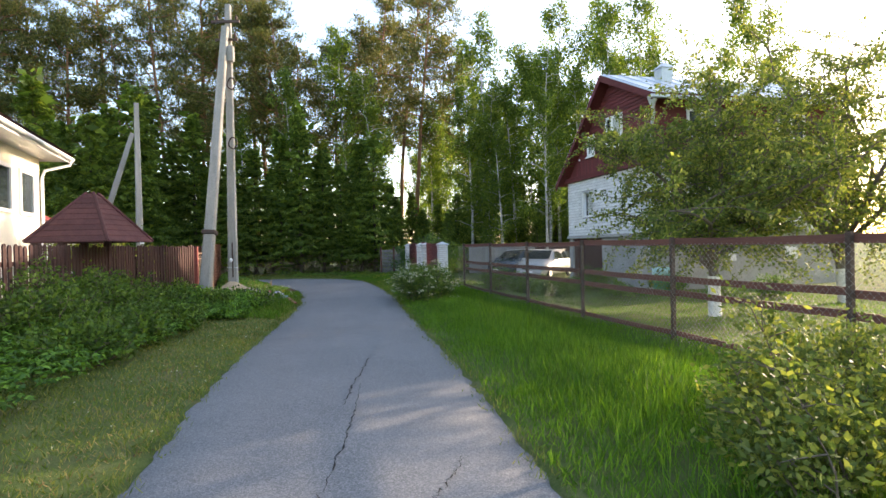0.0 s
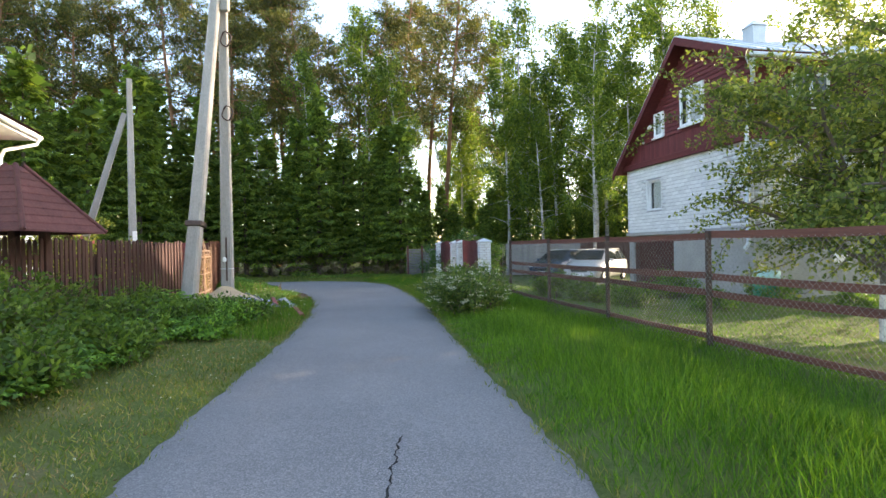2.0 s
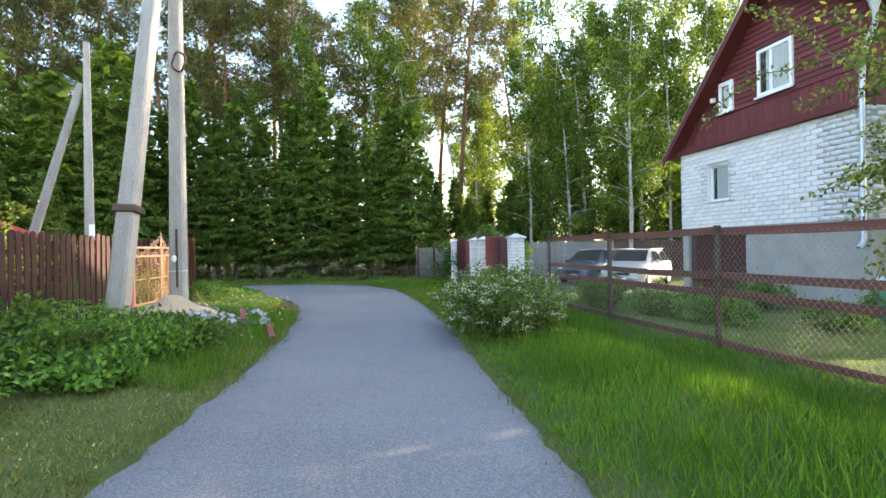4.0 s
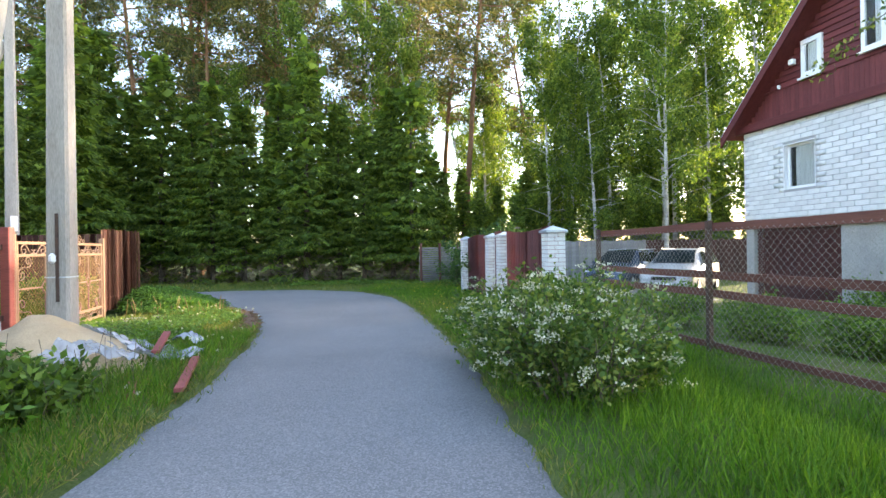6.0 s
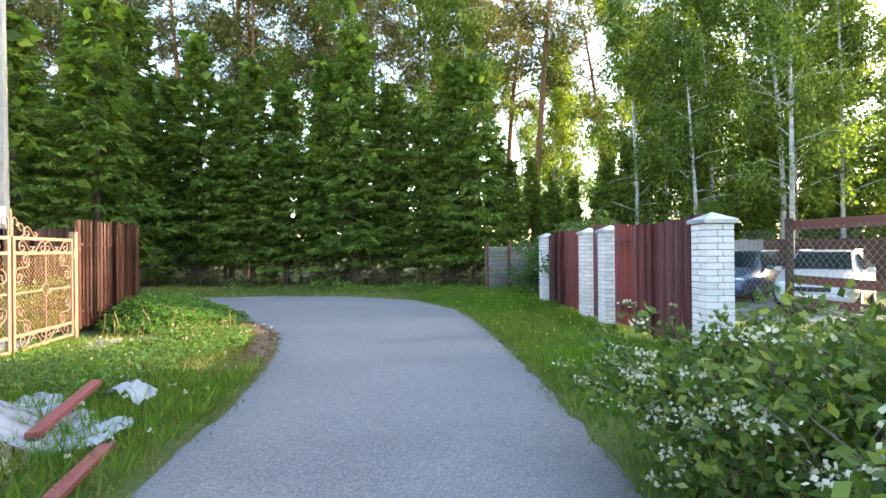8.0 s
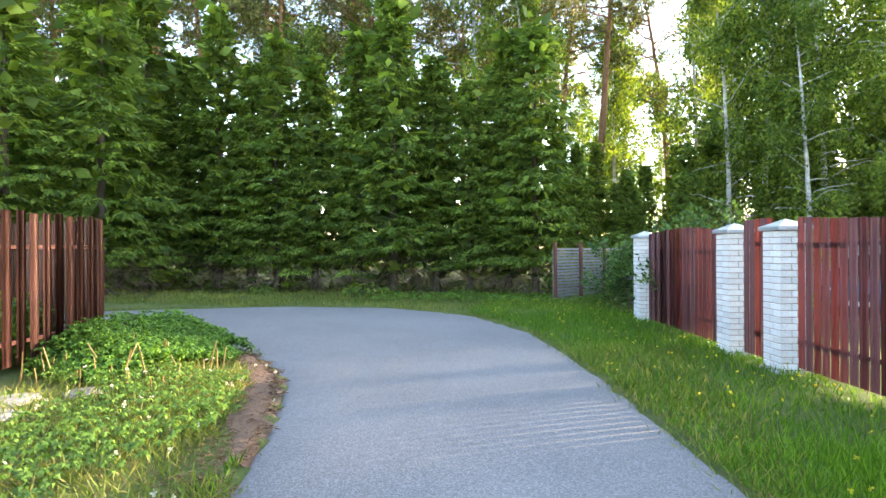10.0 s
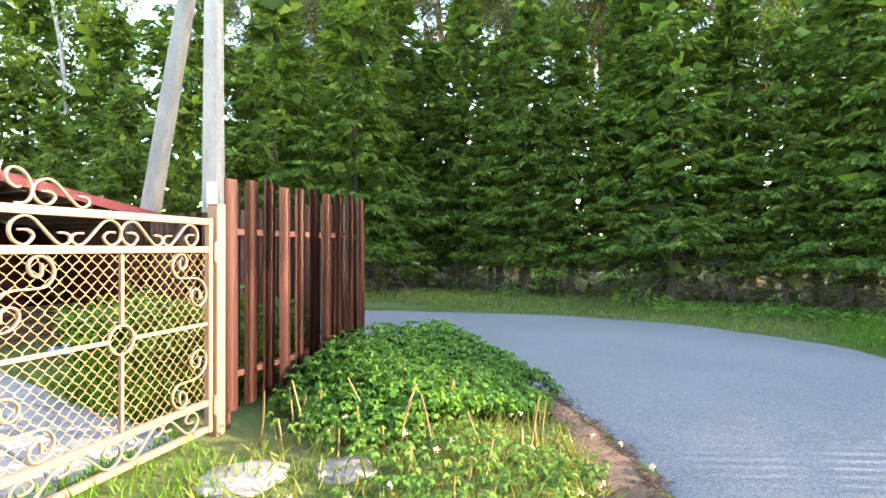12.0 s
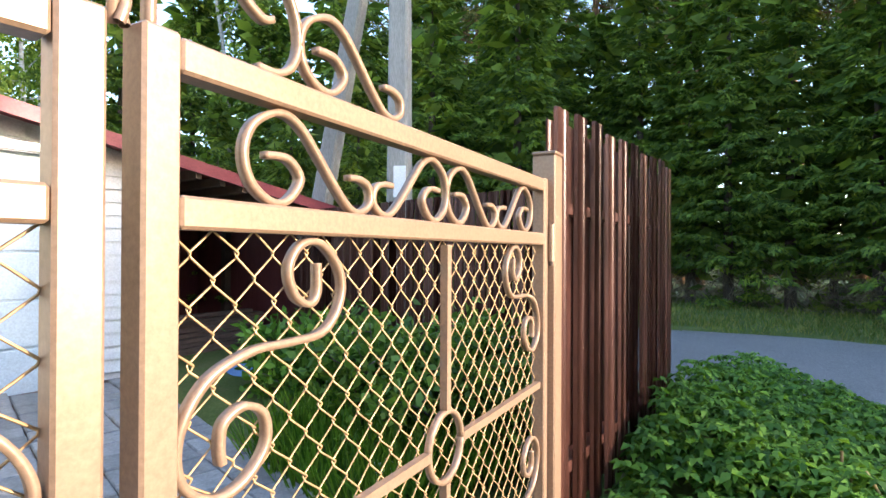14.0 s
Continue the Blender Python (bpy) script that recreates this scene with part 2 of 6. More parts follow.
LATTICE = plain("brown_lattice", (0.10, 0.035, 0.035), (0.17, 0.065, 0.06), 0.7)


def film_mat():
    """Thin milky plastic sheet."""
    q = Mat("plastic_film").set(0.22, 0, 0.6)
    q.color(q.ramp(q.noise(4, 4), (0.3, (0.30, 0.32, 0.34)), (0.7, (0.50, 0.52, 0.54))))
    q.b.inputs["Alpha"].default_value = 0.6
    q.bump(q.noise(9, 4, 0.6), 0.5, 0.03)
    return q.m


FILM = film_mat()


# ---- building helpers ----
def mesh_np(name, v, quads=None, tris=None):
    """A mesh from arrays of vertices and faces."""
    me = bpy.data.meshes.new(name)
    v = np.asarray(v, dtype=np.float32)
    loops, starts, totals, at = [], [], [], 0
    for f, k in ((quads, 4), (tris, 3)):
        if f is not None and len(f):
            f = np.asarray(f, dtype=np.int32)
            loops.append(f.ravel())
            starts.append(at + np.arange(len(f), dtype=np.int32) * k)
            totals.append(np.full(len(f), k, dtype=np.int32))
            at += len(f) * k
    me.vertices.add(len(v))
    me.vertices.foreach_set("co", v.ravel())
    me.loops.add(at)
    me.loops.foreach_set("vertex_index", np.concatenate(loops))
    me.polygons.add(sum(len(s) for s in starts))
    me.polygons.foreach_set("loop_start", np.concatenate(starts))
    me.polygons.foreach_set("loop_total", np.concatenate(totals))
    me.update(calc_edges=True)
    return me


def put(name, me, material, parent=None, m=None, label="", smooth=False):
    if not me.materials:
        me.materials.append(material)
    if smooth:
        me.polygons.foreach_set("use_smooth", np.ones(len(me.polygons), dtype=bool))
    ob = new(name, me)
    if parent is not None:
        ob.parent = parent
    if m is not None:
        ob.matrix_basis = m
    return tagged(ob, label)


def part(name, bm, material, parent=None, label="", m=None, smooth=False):
    me = bpy.data.meshes.new(name)
    bm.to_mesh(me)
    bm.free()
    return put(name, me, material, parent, m, label, smooth)


def thing(name, m, label, category, group="", kind=""):
    ob = new(name)
    ob.matrix_basis = m
    return tagged(ob, label, category, group, kind)


def box(bm, x0, x1, y0, y1, z0, z1, bevel=0.0):
    vs = [bm.verts.new((x, y, z)) for z in (z0, z1) for x, y in ((x0, y0), (x1, y0), (x1, y1), (x0, y1))]
    fs = [bm.faces.new([vs[i] for i in q]) for q in ((3, 2, 1, 0), (4, 5, 6, 7), (0, 1, 5, 4), (1, 2, 6, 5), (2, 3, 7, 6), (3, 0, 4, 7))]
    if bevel:
        es = list({e for f in fs for e in f.edges})
        bmesh.ops.bevel(bm, geom=es, offset=bevel, segments=1, affect="EDGES")
    return bm


def boxed(x0, x1, y0, y1, z0, z1, bevel=0.0):
    return box(bmesh.new(), x0, x1, y0, y1, z0, z1, bevel)


def poly(bm, pts, y0, y1):
    """A plate with the outline pts in x and z, from y0 to y1."""
    a = [bm.verts.new((x, y0, z)) for x, z in pts]
    b = [bm.verts.new((x, y1, z)) for x, z in pts]
    bm.faces.new(a)
    bm.faces.new(b[::-1])
    n = len(pts)
    for i in range(n):
        bm.faces.new((a[i], b[i], b[(i + 1) % n], a[(i + 1) % n]))
    bmesh.ops.recalc_face_normals(bm, faces=bm.faces)
    return bm


def tubes(paths, sides=6):
    """Round bars along paths of (points, radii): arrays of vertices and quads."""
    vs, fs, at = [], [], 0
    ang = np.arange(sides) * 2 * np.pi / sides
    for pts, rad in paths:
        p = np.asarray(pts, dtype=float)
        r = np.broadcast_to(np.asarray(rad, dtype=float), (len(p),))
        d = np.gradient(p, axis=0)
        d /= np.linalg.norm(d, axis=1)[:, None] + 1e-9
        ref = np.where(np.abs(d[:, 2:3]) > 0.9, np.array([[1.0, 0, 0]]), np.array([[0, 0, 1.0]]))
        if np.abs(d[0, 2]) > 0.7:
            ref = np.array([[1.0, 0, 0]])
        u = np.cross(d, ref)
        u /= np.linalg.norm(u, axis=1)[:, None] + 1e-9
        w = np.cross(d, u)
        ring = p[:, None] + r[:, None, None] * (u[:, None] * np.cos(ang)[None, :, None] + w[:, None] * np.sin(ang)[None, :, None])
        vs.append(ring.reshape(-1, 3))
        n = len(p)
        i = np.arange(n - 1)[:, None] * sides
        j = np.arange(sides)[None]
        k = (j + 1) % sides
        fs.append(np.stack([i + j, i + k, i + sides + k, i + sides + j], -1).reshape(-1, 4) + at)
        at += n * sides
    return np.concatenate(vs), np.concatenate(fs)


def tube_part(name, paths, material, parent=None, label="", sides=6, smooth=True):
    v, f = tubes(paths, sides)
    return put(name, mesh_np(name, v, f), material, parent, None, label, smooth)


def ribbon(pts, thick, y0, y1):
    """A flat bar bent in the x-z plane along pts, from y0 to y1."""
    p = np.asarray(pts, dtype=float)
    d = np.gradient(p, axis=0)
    d /= np.linalg.norm(d, axis=1)[:, None] + 1e-9
    n = np.stack([-d[:, 1], d[:, 0]], 1) * thick / 2
    v = []
    for q, y in ((p + n, y0), (p - n, y0), (p - n, y1), (p + n, y1)):
        v.append(np.stack([q[:, 0], np.full(len(p), y), q[:, 1]], 1))
    v = np.stack(v, 1).reshape(-1, 3)
    i = np.arange(len(p) - 1)[:, None] * 4
    j = np.arange(4)[None]
    k = (j + 1) % 4
    f = np.stack([i + j, i + k, i + 4 + k, i + 4 + j], -1).reshape(-1, 4)
    e = (len(p) - 1) * 4
    return v, np.concatenate([f, [[3, 2, 1, 0], [e, e + 1, e + 2, e + 3]]])


def unit(a):
    return a / (np.linalg.norm(a, axis=1)[:, None] + 1e-9)


def blades(rng, p, d, length, width, mid=0.45, cup=0.0, across=None):
    """Pointed leaves at p that grow along d."""
    n = len(p)
    d = unit(d)
    s = unit(np.cross(d, rng.normal(size=(n, 3)))) if across is None else unit(across - d * (across * d).sum(1)[:, None])
    up = np.cross(s, d)
    ln = np.broadcast_to(np.asarray(length, dtype=float), (n,))[:, None]
    wd = np.broadcast_to(np.asarray(width, dtype=float), (n,))[:, None]
    v = np.stack([p, p + d * ln * mid + s * wd / 2 + up * cup * wd, p + d * ln, p + d * ln * mid - s * wd / 2 + up * cup * wd], 1).reshape(-1, 3)
    return v


def quads_of(v):
    return np.arange(len(v)).reshape(-1, 4)


def chain_link(length, z0, z1, w, r, sides=4, rng=None, sag=0.0, kink=True):
    """Woven wire mesh: upright zigzag wires hooked into one another."""
    paths, a = [], w / 2
    rows = int((z1 - z0) / a)
    n = int(length / a)
    for i in range(n):
        pts = []
        for k in range(rows + 1):
            right = (k + i) % 2
            x = (i + (1.04 if right else -0.04)) * length / n + (0.0 if rng is None else rng.normal() * sag)
            z = z0 + k * (z1 - z0) / rows
            y = (1 if right else -1) * r * 1.1
            if kink:
                pts += [(x, y, z - 0.09 * a), (x, -y, z + 0.09 * a)]
            else:
                pts.append((x, y, z))
        p = np.array(pts)
        p[:, 0] = np.clip(p[:, 0], 0, length)
        paths.append((p, r))
    return tubes(paths, sides)

# ---- ground and road ----
RIGHT_EDGE = [(1.6, -4.0), (1.02, 1.0), (0.72, 3.3), (0.50, 5.0), (0.13, 7.2), (-0.25, 9.4), (-0.80, 12.4), (-1.37, 16.0), (-1.85, 18.2), (-2.3, 20.2), (-2.86, 22.4), (-3.5, 24.4), (-4.9, 26.6), (-6.9, 27.6), (-9.4, 27.5), (-12.5, 26.2), (-15.5, 24.3), (-21, 20.0), (-40, 6.0)]
LEFT_EDGE = [(-1.2, -4.0), (-1.68, 1.0), (-2.13, 3.5), (-2.48, 5.0), (-2.87, 7.2), (-3.2, 9.4), (-3.54, 12.3), (-3.93, 14.7), (-4.5, 17.1), (-5.15, 19.2), (-5.9, 20.8), (-7.0, 21.95), (-8.6, 22.6), (-10.5, 22.8), (-12.8, 22.3), (-14.5, 21.4), (-20.5, 16.6), (-40, 2.5)]


def along(line, n):
    """n points evenly along a smoothed line."""
    p = np.array(line, dtype=float)
    s = np.concatenate([[0], np.cumsum(np.linalg.norm(np.diff(p, axis=0), axis=1))])
    t = np.linspace(0, s[-1], n * 6)
    q = np.stack([np.interp(t, s, p[:, 0]), np.interp(t, s, p[:, 1])], 1)
    k = np.hanning(41)
    k /= k.sum()
    pad = np.concatenate([np.repeat(q[:1], 20, 0), q, np.repeat(q[-1:], 20, 0)])
    q = np.stack([np.convolve(pad[:, i], k, "valid") for i in (0, 1)], 1)
    return q[np.linspace(0, len(q) - 1, n).astype(int)]


EDGE_R, EDGE_L = along(RIGHT_EDGE, 260), along(LEFT_EDGE, 260)
RIM = np.concatenate([EDGE_R, EDGE_L])
ROAD_POLY = np.concatenate([EDGE_R, EDGE_L[::-1]])


def on_road(x, y):
    """Which points lie on the road, by crossing number."""
    x, y = np.asarray(x, float), np.asarray(y, float)
    a, b = ROAD_POLY, np.roll(ROAD_POLY, -1, 0)
    inside = np.zeros(x.shape, bool)
    for (x0, y0), (x1, y1) in zip(a, b):
        if y0 != y1:
            inside ^= ((y0 > y) != (y1 > y)) & (x < (x1 - x0) * (y - y0) / (y1 - y0) + x0)
    return inside


def rim_distance(x, y):
    d = np.full(np.shape(x), 1e9)
    for i in range(0, len(RIM), 2):
        d = np.minimum(d, (x - RIM[i, 0]) ** 2 + (y - RIM[i, 1]) ** 2)
    return np.sqrt(d)


def fence_x(y):
    """The x of the railed fence at y."""
    return 2.11 - 0.2546 * (y - 13.74)


def height(x, y):
    """Height of the earth away from the road."""
    x, y = np.asarray(x, float), np.asarray(y, float)
    d = rim_distance(x, y)
    road = on_road(x, y)
    h = 0.025 * np.minimum(d / 0.3, 1)
    right = x > fence_x(y) - 3.2
    mid = fence_x(y) - 0.75
    ditch = np.exp(-((x - mid) / 0.55) ** 2) * np.clip((18.5 - y) / 4, 0, 1)
    h = np.where(right & ~road, h - 0.22 * ditch * np.clip(d / 0.5, 0, 1), h)
    h = np.where((x > fence_x(y)) & ~road, h - 0.18 * np.clip((x - fence_x(y)) / 3, 0, 1), h)
    pad = np.clip(1 - np.maximum(np.abs(x - 4.6) - 2.6, np.abs(y - 28.2) - 3.6), 0, 1)
    h = np.where(~road, h * (1 - pad) - 0.206 * pad, h)
    left = (x < 0) & ~road & (x < fence_x(y) - 3)
    h = np.where(left & (y < 26), h + 0.07 * np.clip(d / 1.2, 0, 1), h)
    bump = 0.02 * np.sin(x * 2.1 + 0.7 * np.sin(y * 1.3)) * np.sin(y * 1.7 + 1.0) + 0.012 * np.sin(x * 5.3 + y * 3.1)
    h = h + bump * np.clip(d / 0.6, 0, 1)
    yard = np.clip(4 * np.minimum(np.minimum(-8.0 - 0.33 * (y - 18.2) - x, x + 13.2), np.minimum(y - 15.5, 19.45 - y)), 0, 1)
    h = np.where(road, h, h * (1 - yard) - 0.03 * yard)
    return np.where(road, -0.06 * np.clip(d / 0.08, 0, 1), h)


def axis_steps(lo, hi, step, far):
    core = np.arange(lo, hi + step / 2, step)
    grow = np.array([1, 3, 7, 14, 26, 50, 100, 220, 500, 1200.0])
    grow = grow[grow < far]
    return np.concatenate([lo - grow[::-1], core, hi + grow])


gx, gy = axis_steps(-17, 12, 0.16, 2000), axis_steps(-4, 34, 0.16, 2000)
GX, GY = np.meshgrid(gx, gy)
GZ = height(GX.ravel(), GY.ravel())
nx, ny = len(gx), len(gy)
qi = (np.arange(ny - 1)[:, None] * nx + np.arange(nx - 1)[None]).ravel()
ground_me = mesh_np("ground", np.stack([GX.ravel(), GY.ravel(), GZ], 1), np.stack([qi, qi + 1, qi + nx + 1, qi + nx], 1))
ground = put("ground", ground_me, TURF, smooth=True)
tagged(ground, "uneven green and dry grass turf", "ground", kind="structure")

rng = np.random.default_rng(3)
rows = []
for k, (r, l) in enumerate(zip(along(RIGHT_EDGE, 420), along(LEFT_EDGE, 420))):
    jr, jl = rng.normal() * 0.022, rng.normal() * 0.03
    w = r - l
    w /= np.linalg.norm(w)
    r, l = r + w * jr, l + w * jl
    for f in (0.0, 0.03, 0.2, 0.4, 0.6, 0.8, 0.97, 1.0):
        p = l + (r - l) * f
        rows.append((p[0], p[1], -0.05 if f in (0.0, 1.0) else 0.006 + 0.02 * (1 - (2 * f - 1) ** 2)))
c = 8
qi = (np.arange(419)[:, None] * c + np.arange(c - 1)[None]).ravel()
road = put("road", mesh_np("road", rows, np.stack([qi, qi + 1, qi + c + 1, qi + c], 1)), ASPHALT, smooth=True)
tagged(road, "narrow worn grey asphalt lane that bends", "road", kind="structure")


def crack(points, width):
    """A wandering open crack in the asphalt."""
    r2 = np.random.default_rng(int(points[0][1] * 10))
    p = np.array(points, float)
    t = np.linspace(0, len(p) - 1, 60)
    q = np.stack([np.interp(t, np.arange(len(p)), p[:, i]) for i in (0, 1)], 1) + np.cumsum(r2.normal(size=(60, 2)) * 0.006, 0) + r2.normal(size=(60, 2)) * 0.008
    w = np.abs(r2.normal(size=60)) * width + width * 0.3
    w[0] = w[-1] = 0.001
    v = np.concatenate([np.stack([q[:, 0] - w, q[:, 1], np.full(60, 0.031)], 1), np.stack([q[:, 0] + w, q[:, 1], np.full(60, 0.031)], 1)])
    i = np.arange(59)
    put("crack", mesh_np("crack", v, np.stack([i, i + 60, i + 61, i + 1], 1)), CRACK, road, None, "dark open crack")


crack([(-0.72, 2.6), (-0.80, 3.7), (-0.88, 4.8), (-1.0, 6.0)], 0.0035)
crack([(-0.98, 5.2), (-1.06, 6.2), (-1.05, 7.4)], 0.0055)
crack([(-0.1, 3.2), (0.1, 3.9)], 0.003)


# ---- vegetation meshes ----
def grass_patch(seed, xs, ys, w, h, wide, tilt=0.45):
    r = np.random.default_rng(seed)
    n = len(xs)
    z = height(xs, ys)
    p = np.stack([xs, ys, z - 0.01], 1)
    d = np.stack([r.normal(size=n) * tilt, r.normal(size=n) * tilt, np.ones(n)], 1)
    ln = h * r.uniform(0.5, 1.25, n)
    return blades(r, p, d, ln, wide * r.uniform(0.6, 1.3, n), 0.4)


def scatter(seed, n, x0, x1, y0, y1):
    r = np.random.default_rng(seed)
    x, y = r.uniform(x0, x1, n), r.uniform(y0, y1, n)
    return x, y


def grass(name, seed, x, y, h, wide, mat, label, tilt=0.45):
    v = grass_patch(seed, x, y, None, h, wide, tilt)
    return tagged(put(name, mesh_np(name, v, quads_of(v)), mat), label, "grass", kind="stuff")


def bare(x, y):
    """The strip of worn earth at the bend."""
    return (y > 18.3) & (y < 21.8) & (x < -4.6) & (rim_distance(x, y) < 0.34)


def keep(x, y, mask):
    return x[mask], y[mask]


def clump(r, x, y, scale=1.3):
    """Uneven density for scattered plants."""
    f = 0.5 + 0.5 * np.sin(x * scale + 1.3 * np.sin(y * 0.9 * scale)) * np.sin(y * scale * 1.2 + 0.7 * np.cos(x * scale))
    return r.uniform(size=len(x)) < 0.35 + 0.65 * f


def spruce_mesh(seed, H, R, low=1.35, most=14000):
    """Trunk and needle sprays of a spruce, with bare twigs under the live crown."""
    r = np.random.default_rng(seed)
    P, D, L, W, S = [], [], [], [], []
    tw, inner = [], []
    z = 0.35
    while z < H:
        f = z / H
        rad = R * (1 - f) ** 0.78 * r.uniform(0.78, 1.12) + 0.10
        nb = 9 if f < 0.75 else 6
        a0 = r.uniform(0, 6.28)
        for b in range(nb):
            a = a0 + b * 6.283 / nb + r.normal() * 0.22
            ln = rad * r.uniform(0.68, 1.2)
            out = np.array([math.cos(a), math.sin(a), 0])
            side = np.array([-out[1], out[0], 0])
            m = int(8 + ln * 13)
            t = r.uniform(0.35, 1, m) ** 0.8
            droop = (-0.42 * t + 0.24 * t ** 2) * ln if f < 0.8 else 0.25 * ln * t
            spread = r.uniform(-1, 1, m) * 0.30 * ln * (1.15 - t) * 1.3
            base = out[None] * (ln * t)[:, None] + side[None] * spread[:, None] + np.stack([t * 0, t * 0, z + droop - 0.35 * np.abs(spread)], 1)
            live = z > low + r.normal() * 0.25
            base[:, 2] += r.normal() * 0.13
            if not live:
                e = out * ln * 0.8 + np.array([0, 0, z - 0.25 * ln])
                tw.append((np.stack([np.array([0, 0, z]), e * np.array([0.5, 0.5, 1]) + np.array([0, 0, 0.05]), e]), (0.014, 0.009, 0.003)))
                for k in range(9):
                    g = e * r.uniform(0.4, 1.0) * np.array([1, 1, 0]) + np.array([0, 0, z - 0.2])
                    tw.append((np.stack([g, g + np.array([r.normal() * 0.25, r.normal() * 0.25, -r.uniform(0.1, 0.5)])]), (0.006, 0.002)))
                if r.uniform() < 0.75:
                    continue
            for k in range(2):
                c = out * ln * r.uniform(0.15, 0.55) + side * r.normal() * 0.25
                inner.append((c[0], c[1], z + r.normal() * 0.15 - 0.15 * ln))
            s = np.sign(spread + r.normal(size=m) * 0.1)
            sub_l = 0.36 * (1.15 - 0.45 * t) * r.uniform(0.6, 1.25, m)
            d0 = out[None] * 0.8 + side[None] * (s * r.uniform(0.1, 0.9, m))[:, None] + np.stack([t * 0, t * 0, r.uniform(-1.15, -0.05, m)], 1)
            du = unit(d0)
            cr = unit(np.cross(du, np.array([[0, 0, 1.0]]) + r.normal(size=(m, 3)) * 0.2))
            for off, tilt, k in ((0.0, 0.0, 1.0), (0.25, 0.75, 0.55), (0.25, -0.75, 0.55), (0.5, 0.7, 0.45), (0.5, -0.7, 0.45)):
                P.append(base + du * (sub_l * off)[:, None])
                D.append(du + cr * tilt)
                L.append(sub_l * k)
                W.append(np.full(m, 0.058) * (1.0 if off == 0 else 0.85))
                S.append(cr + r.normal(size=(m, 3)) * 0.55)
        z += 0.31 * r.uniform(0.8, 1.2) * (1 if f < 0.8 else 0.7)
    P, D, L, W = np.concatenate(P), np.concatenate(D), np.concatenate(L), np.concatenate(W)
    sel = r.choice(len(P), min(len(P), most), replace=False)
    grow = (len(P) / len(sel)) ** 0.4
    v = blades(r, P[sel], D[sel], L[sel] * grow, W[sel] * grow * 1.15, 0.45, 0.0, np.concatenate(S)[sel])
    inner = np.array(inner)
    n = len(inner)
    v2 = blades(r, inner, r.normal(size=(n, 3)) * np.array([[1, 1, 0.5]]), r.uniform(0.4, 0.75, n), r.uniform(0.2, 0.4, n))
    v = np.concatenate([v, v2])
    crown = mesh_np("crown", v, quads_of(v))
    tv, tf = tubes([(np.array([(0, 0, -0.1), (0.02, 0.01, H * 0.4), (0, 0, H * 0.97)]), (0.15, 0.1, 0.015))], 7)
    trunk = mesh_np("trunk", tv, tf)
    wv, wf = tubes(tw, 3)
    return trunk, crown, mesh_np("dead_wood", wv, wf)


def limb(r, p0, direction, length, n=6, sag=0.0, wander=0.12):
    pts = [np.array(p0, float)]
    d = np.array(direction, float)
    d /= np.linalg.norm(d)
    for i in range(n):
        d = d + r.normal(size=3) * wander + np.array([0, 0, -sag])
        d /= np.linalg.norm(d)
        pts.append(pts[-1] + d * length / n)
    return np.array(pts)


def pine_mesh(seed, H, first):
    """Tall pine: bare trunk, crooked limbs and needle tufts in clumps."""
    r = np.random.default_rng(seed)
    trunk = limb(r, (0, 0, -0.2), (0, 0, 1), H + 0.2, 9, 0, 0.025)
    zs = trunk[:, 2]
    paths = [(trunk, np.linspace(0.2, 0.04, len(trunk)))]
    P = []
    nl = 38
    for i in range(nl):
        f = (i + r.uniform()) / nl
        z = first + (H - first) * f
        p0 = np.array([np.interp(z, zs, trunk[:, 0]), np.interp(z, zs, trunk[:, 1]), z])
        a = r.uniform(0, 6.283)
        ln = (1.3 + 2.8 * math.sin(math.pi * min(1, 0.25 + 0.75 * f))) * r.uniform(0.6, 1.1)
        if f < 0.2:
            ln *= 0.8
        b = limb(r, p0, (math.cos(a), math.sin(a), r.uniform(-0.15, 0.5)), ln, 6, -0.02, 0.2)
        paths.append((b, np.linspace(0.05, 0.01, len(b))))
        if f < 0.12 and r.uniform() < 0.5:
            continue
        for k in range(2, 7):
            for q in range(3):
                c0 = b[k] + r.normal(size=3) * 0.22
                P.append(c0[None] + r.normal(size=(6, 3)) * np.array([[0.24, 0.24, 0.13]]))
    P = np.concatenate(P)
    n = len(P)
    rep = 4
    PP = np.repeat(P, rep, 0)
    D = r.normal(size=(n * rep, 3)) + np.array([[0, 0, 0.5]])
    v = blades(r, PP + r.normal(size=PP.shape) * 0.05, D, r.uniform(0.16, 0.36, n * rep), 0.065)
    tv, tf = tubes(paths, 6)
    return mesh_np("trunk", tv, tf), mesh_np("crown", v, quads_of(v)), None


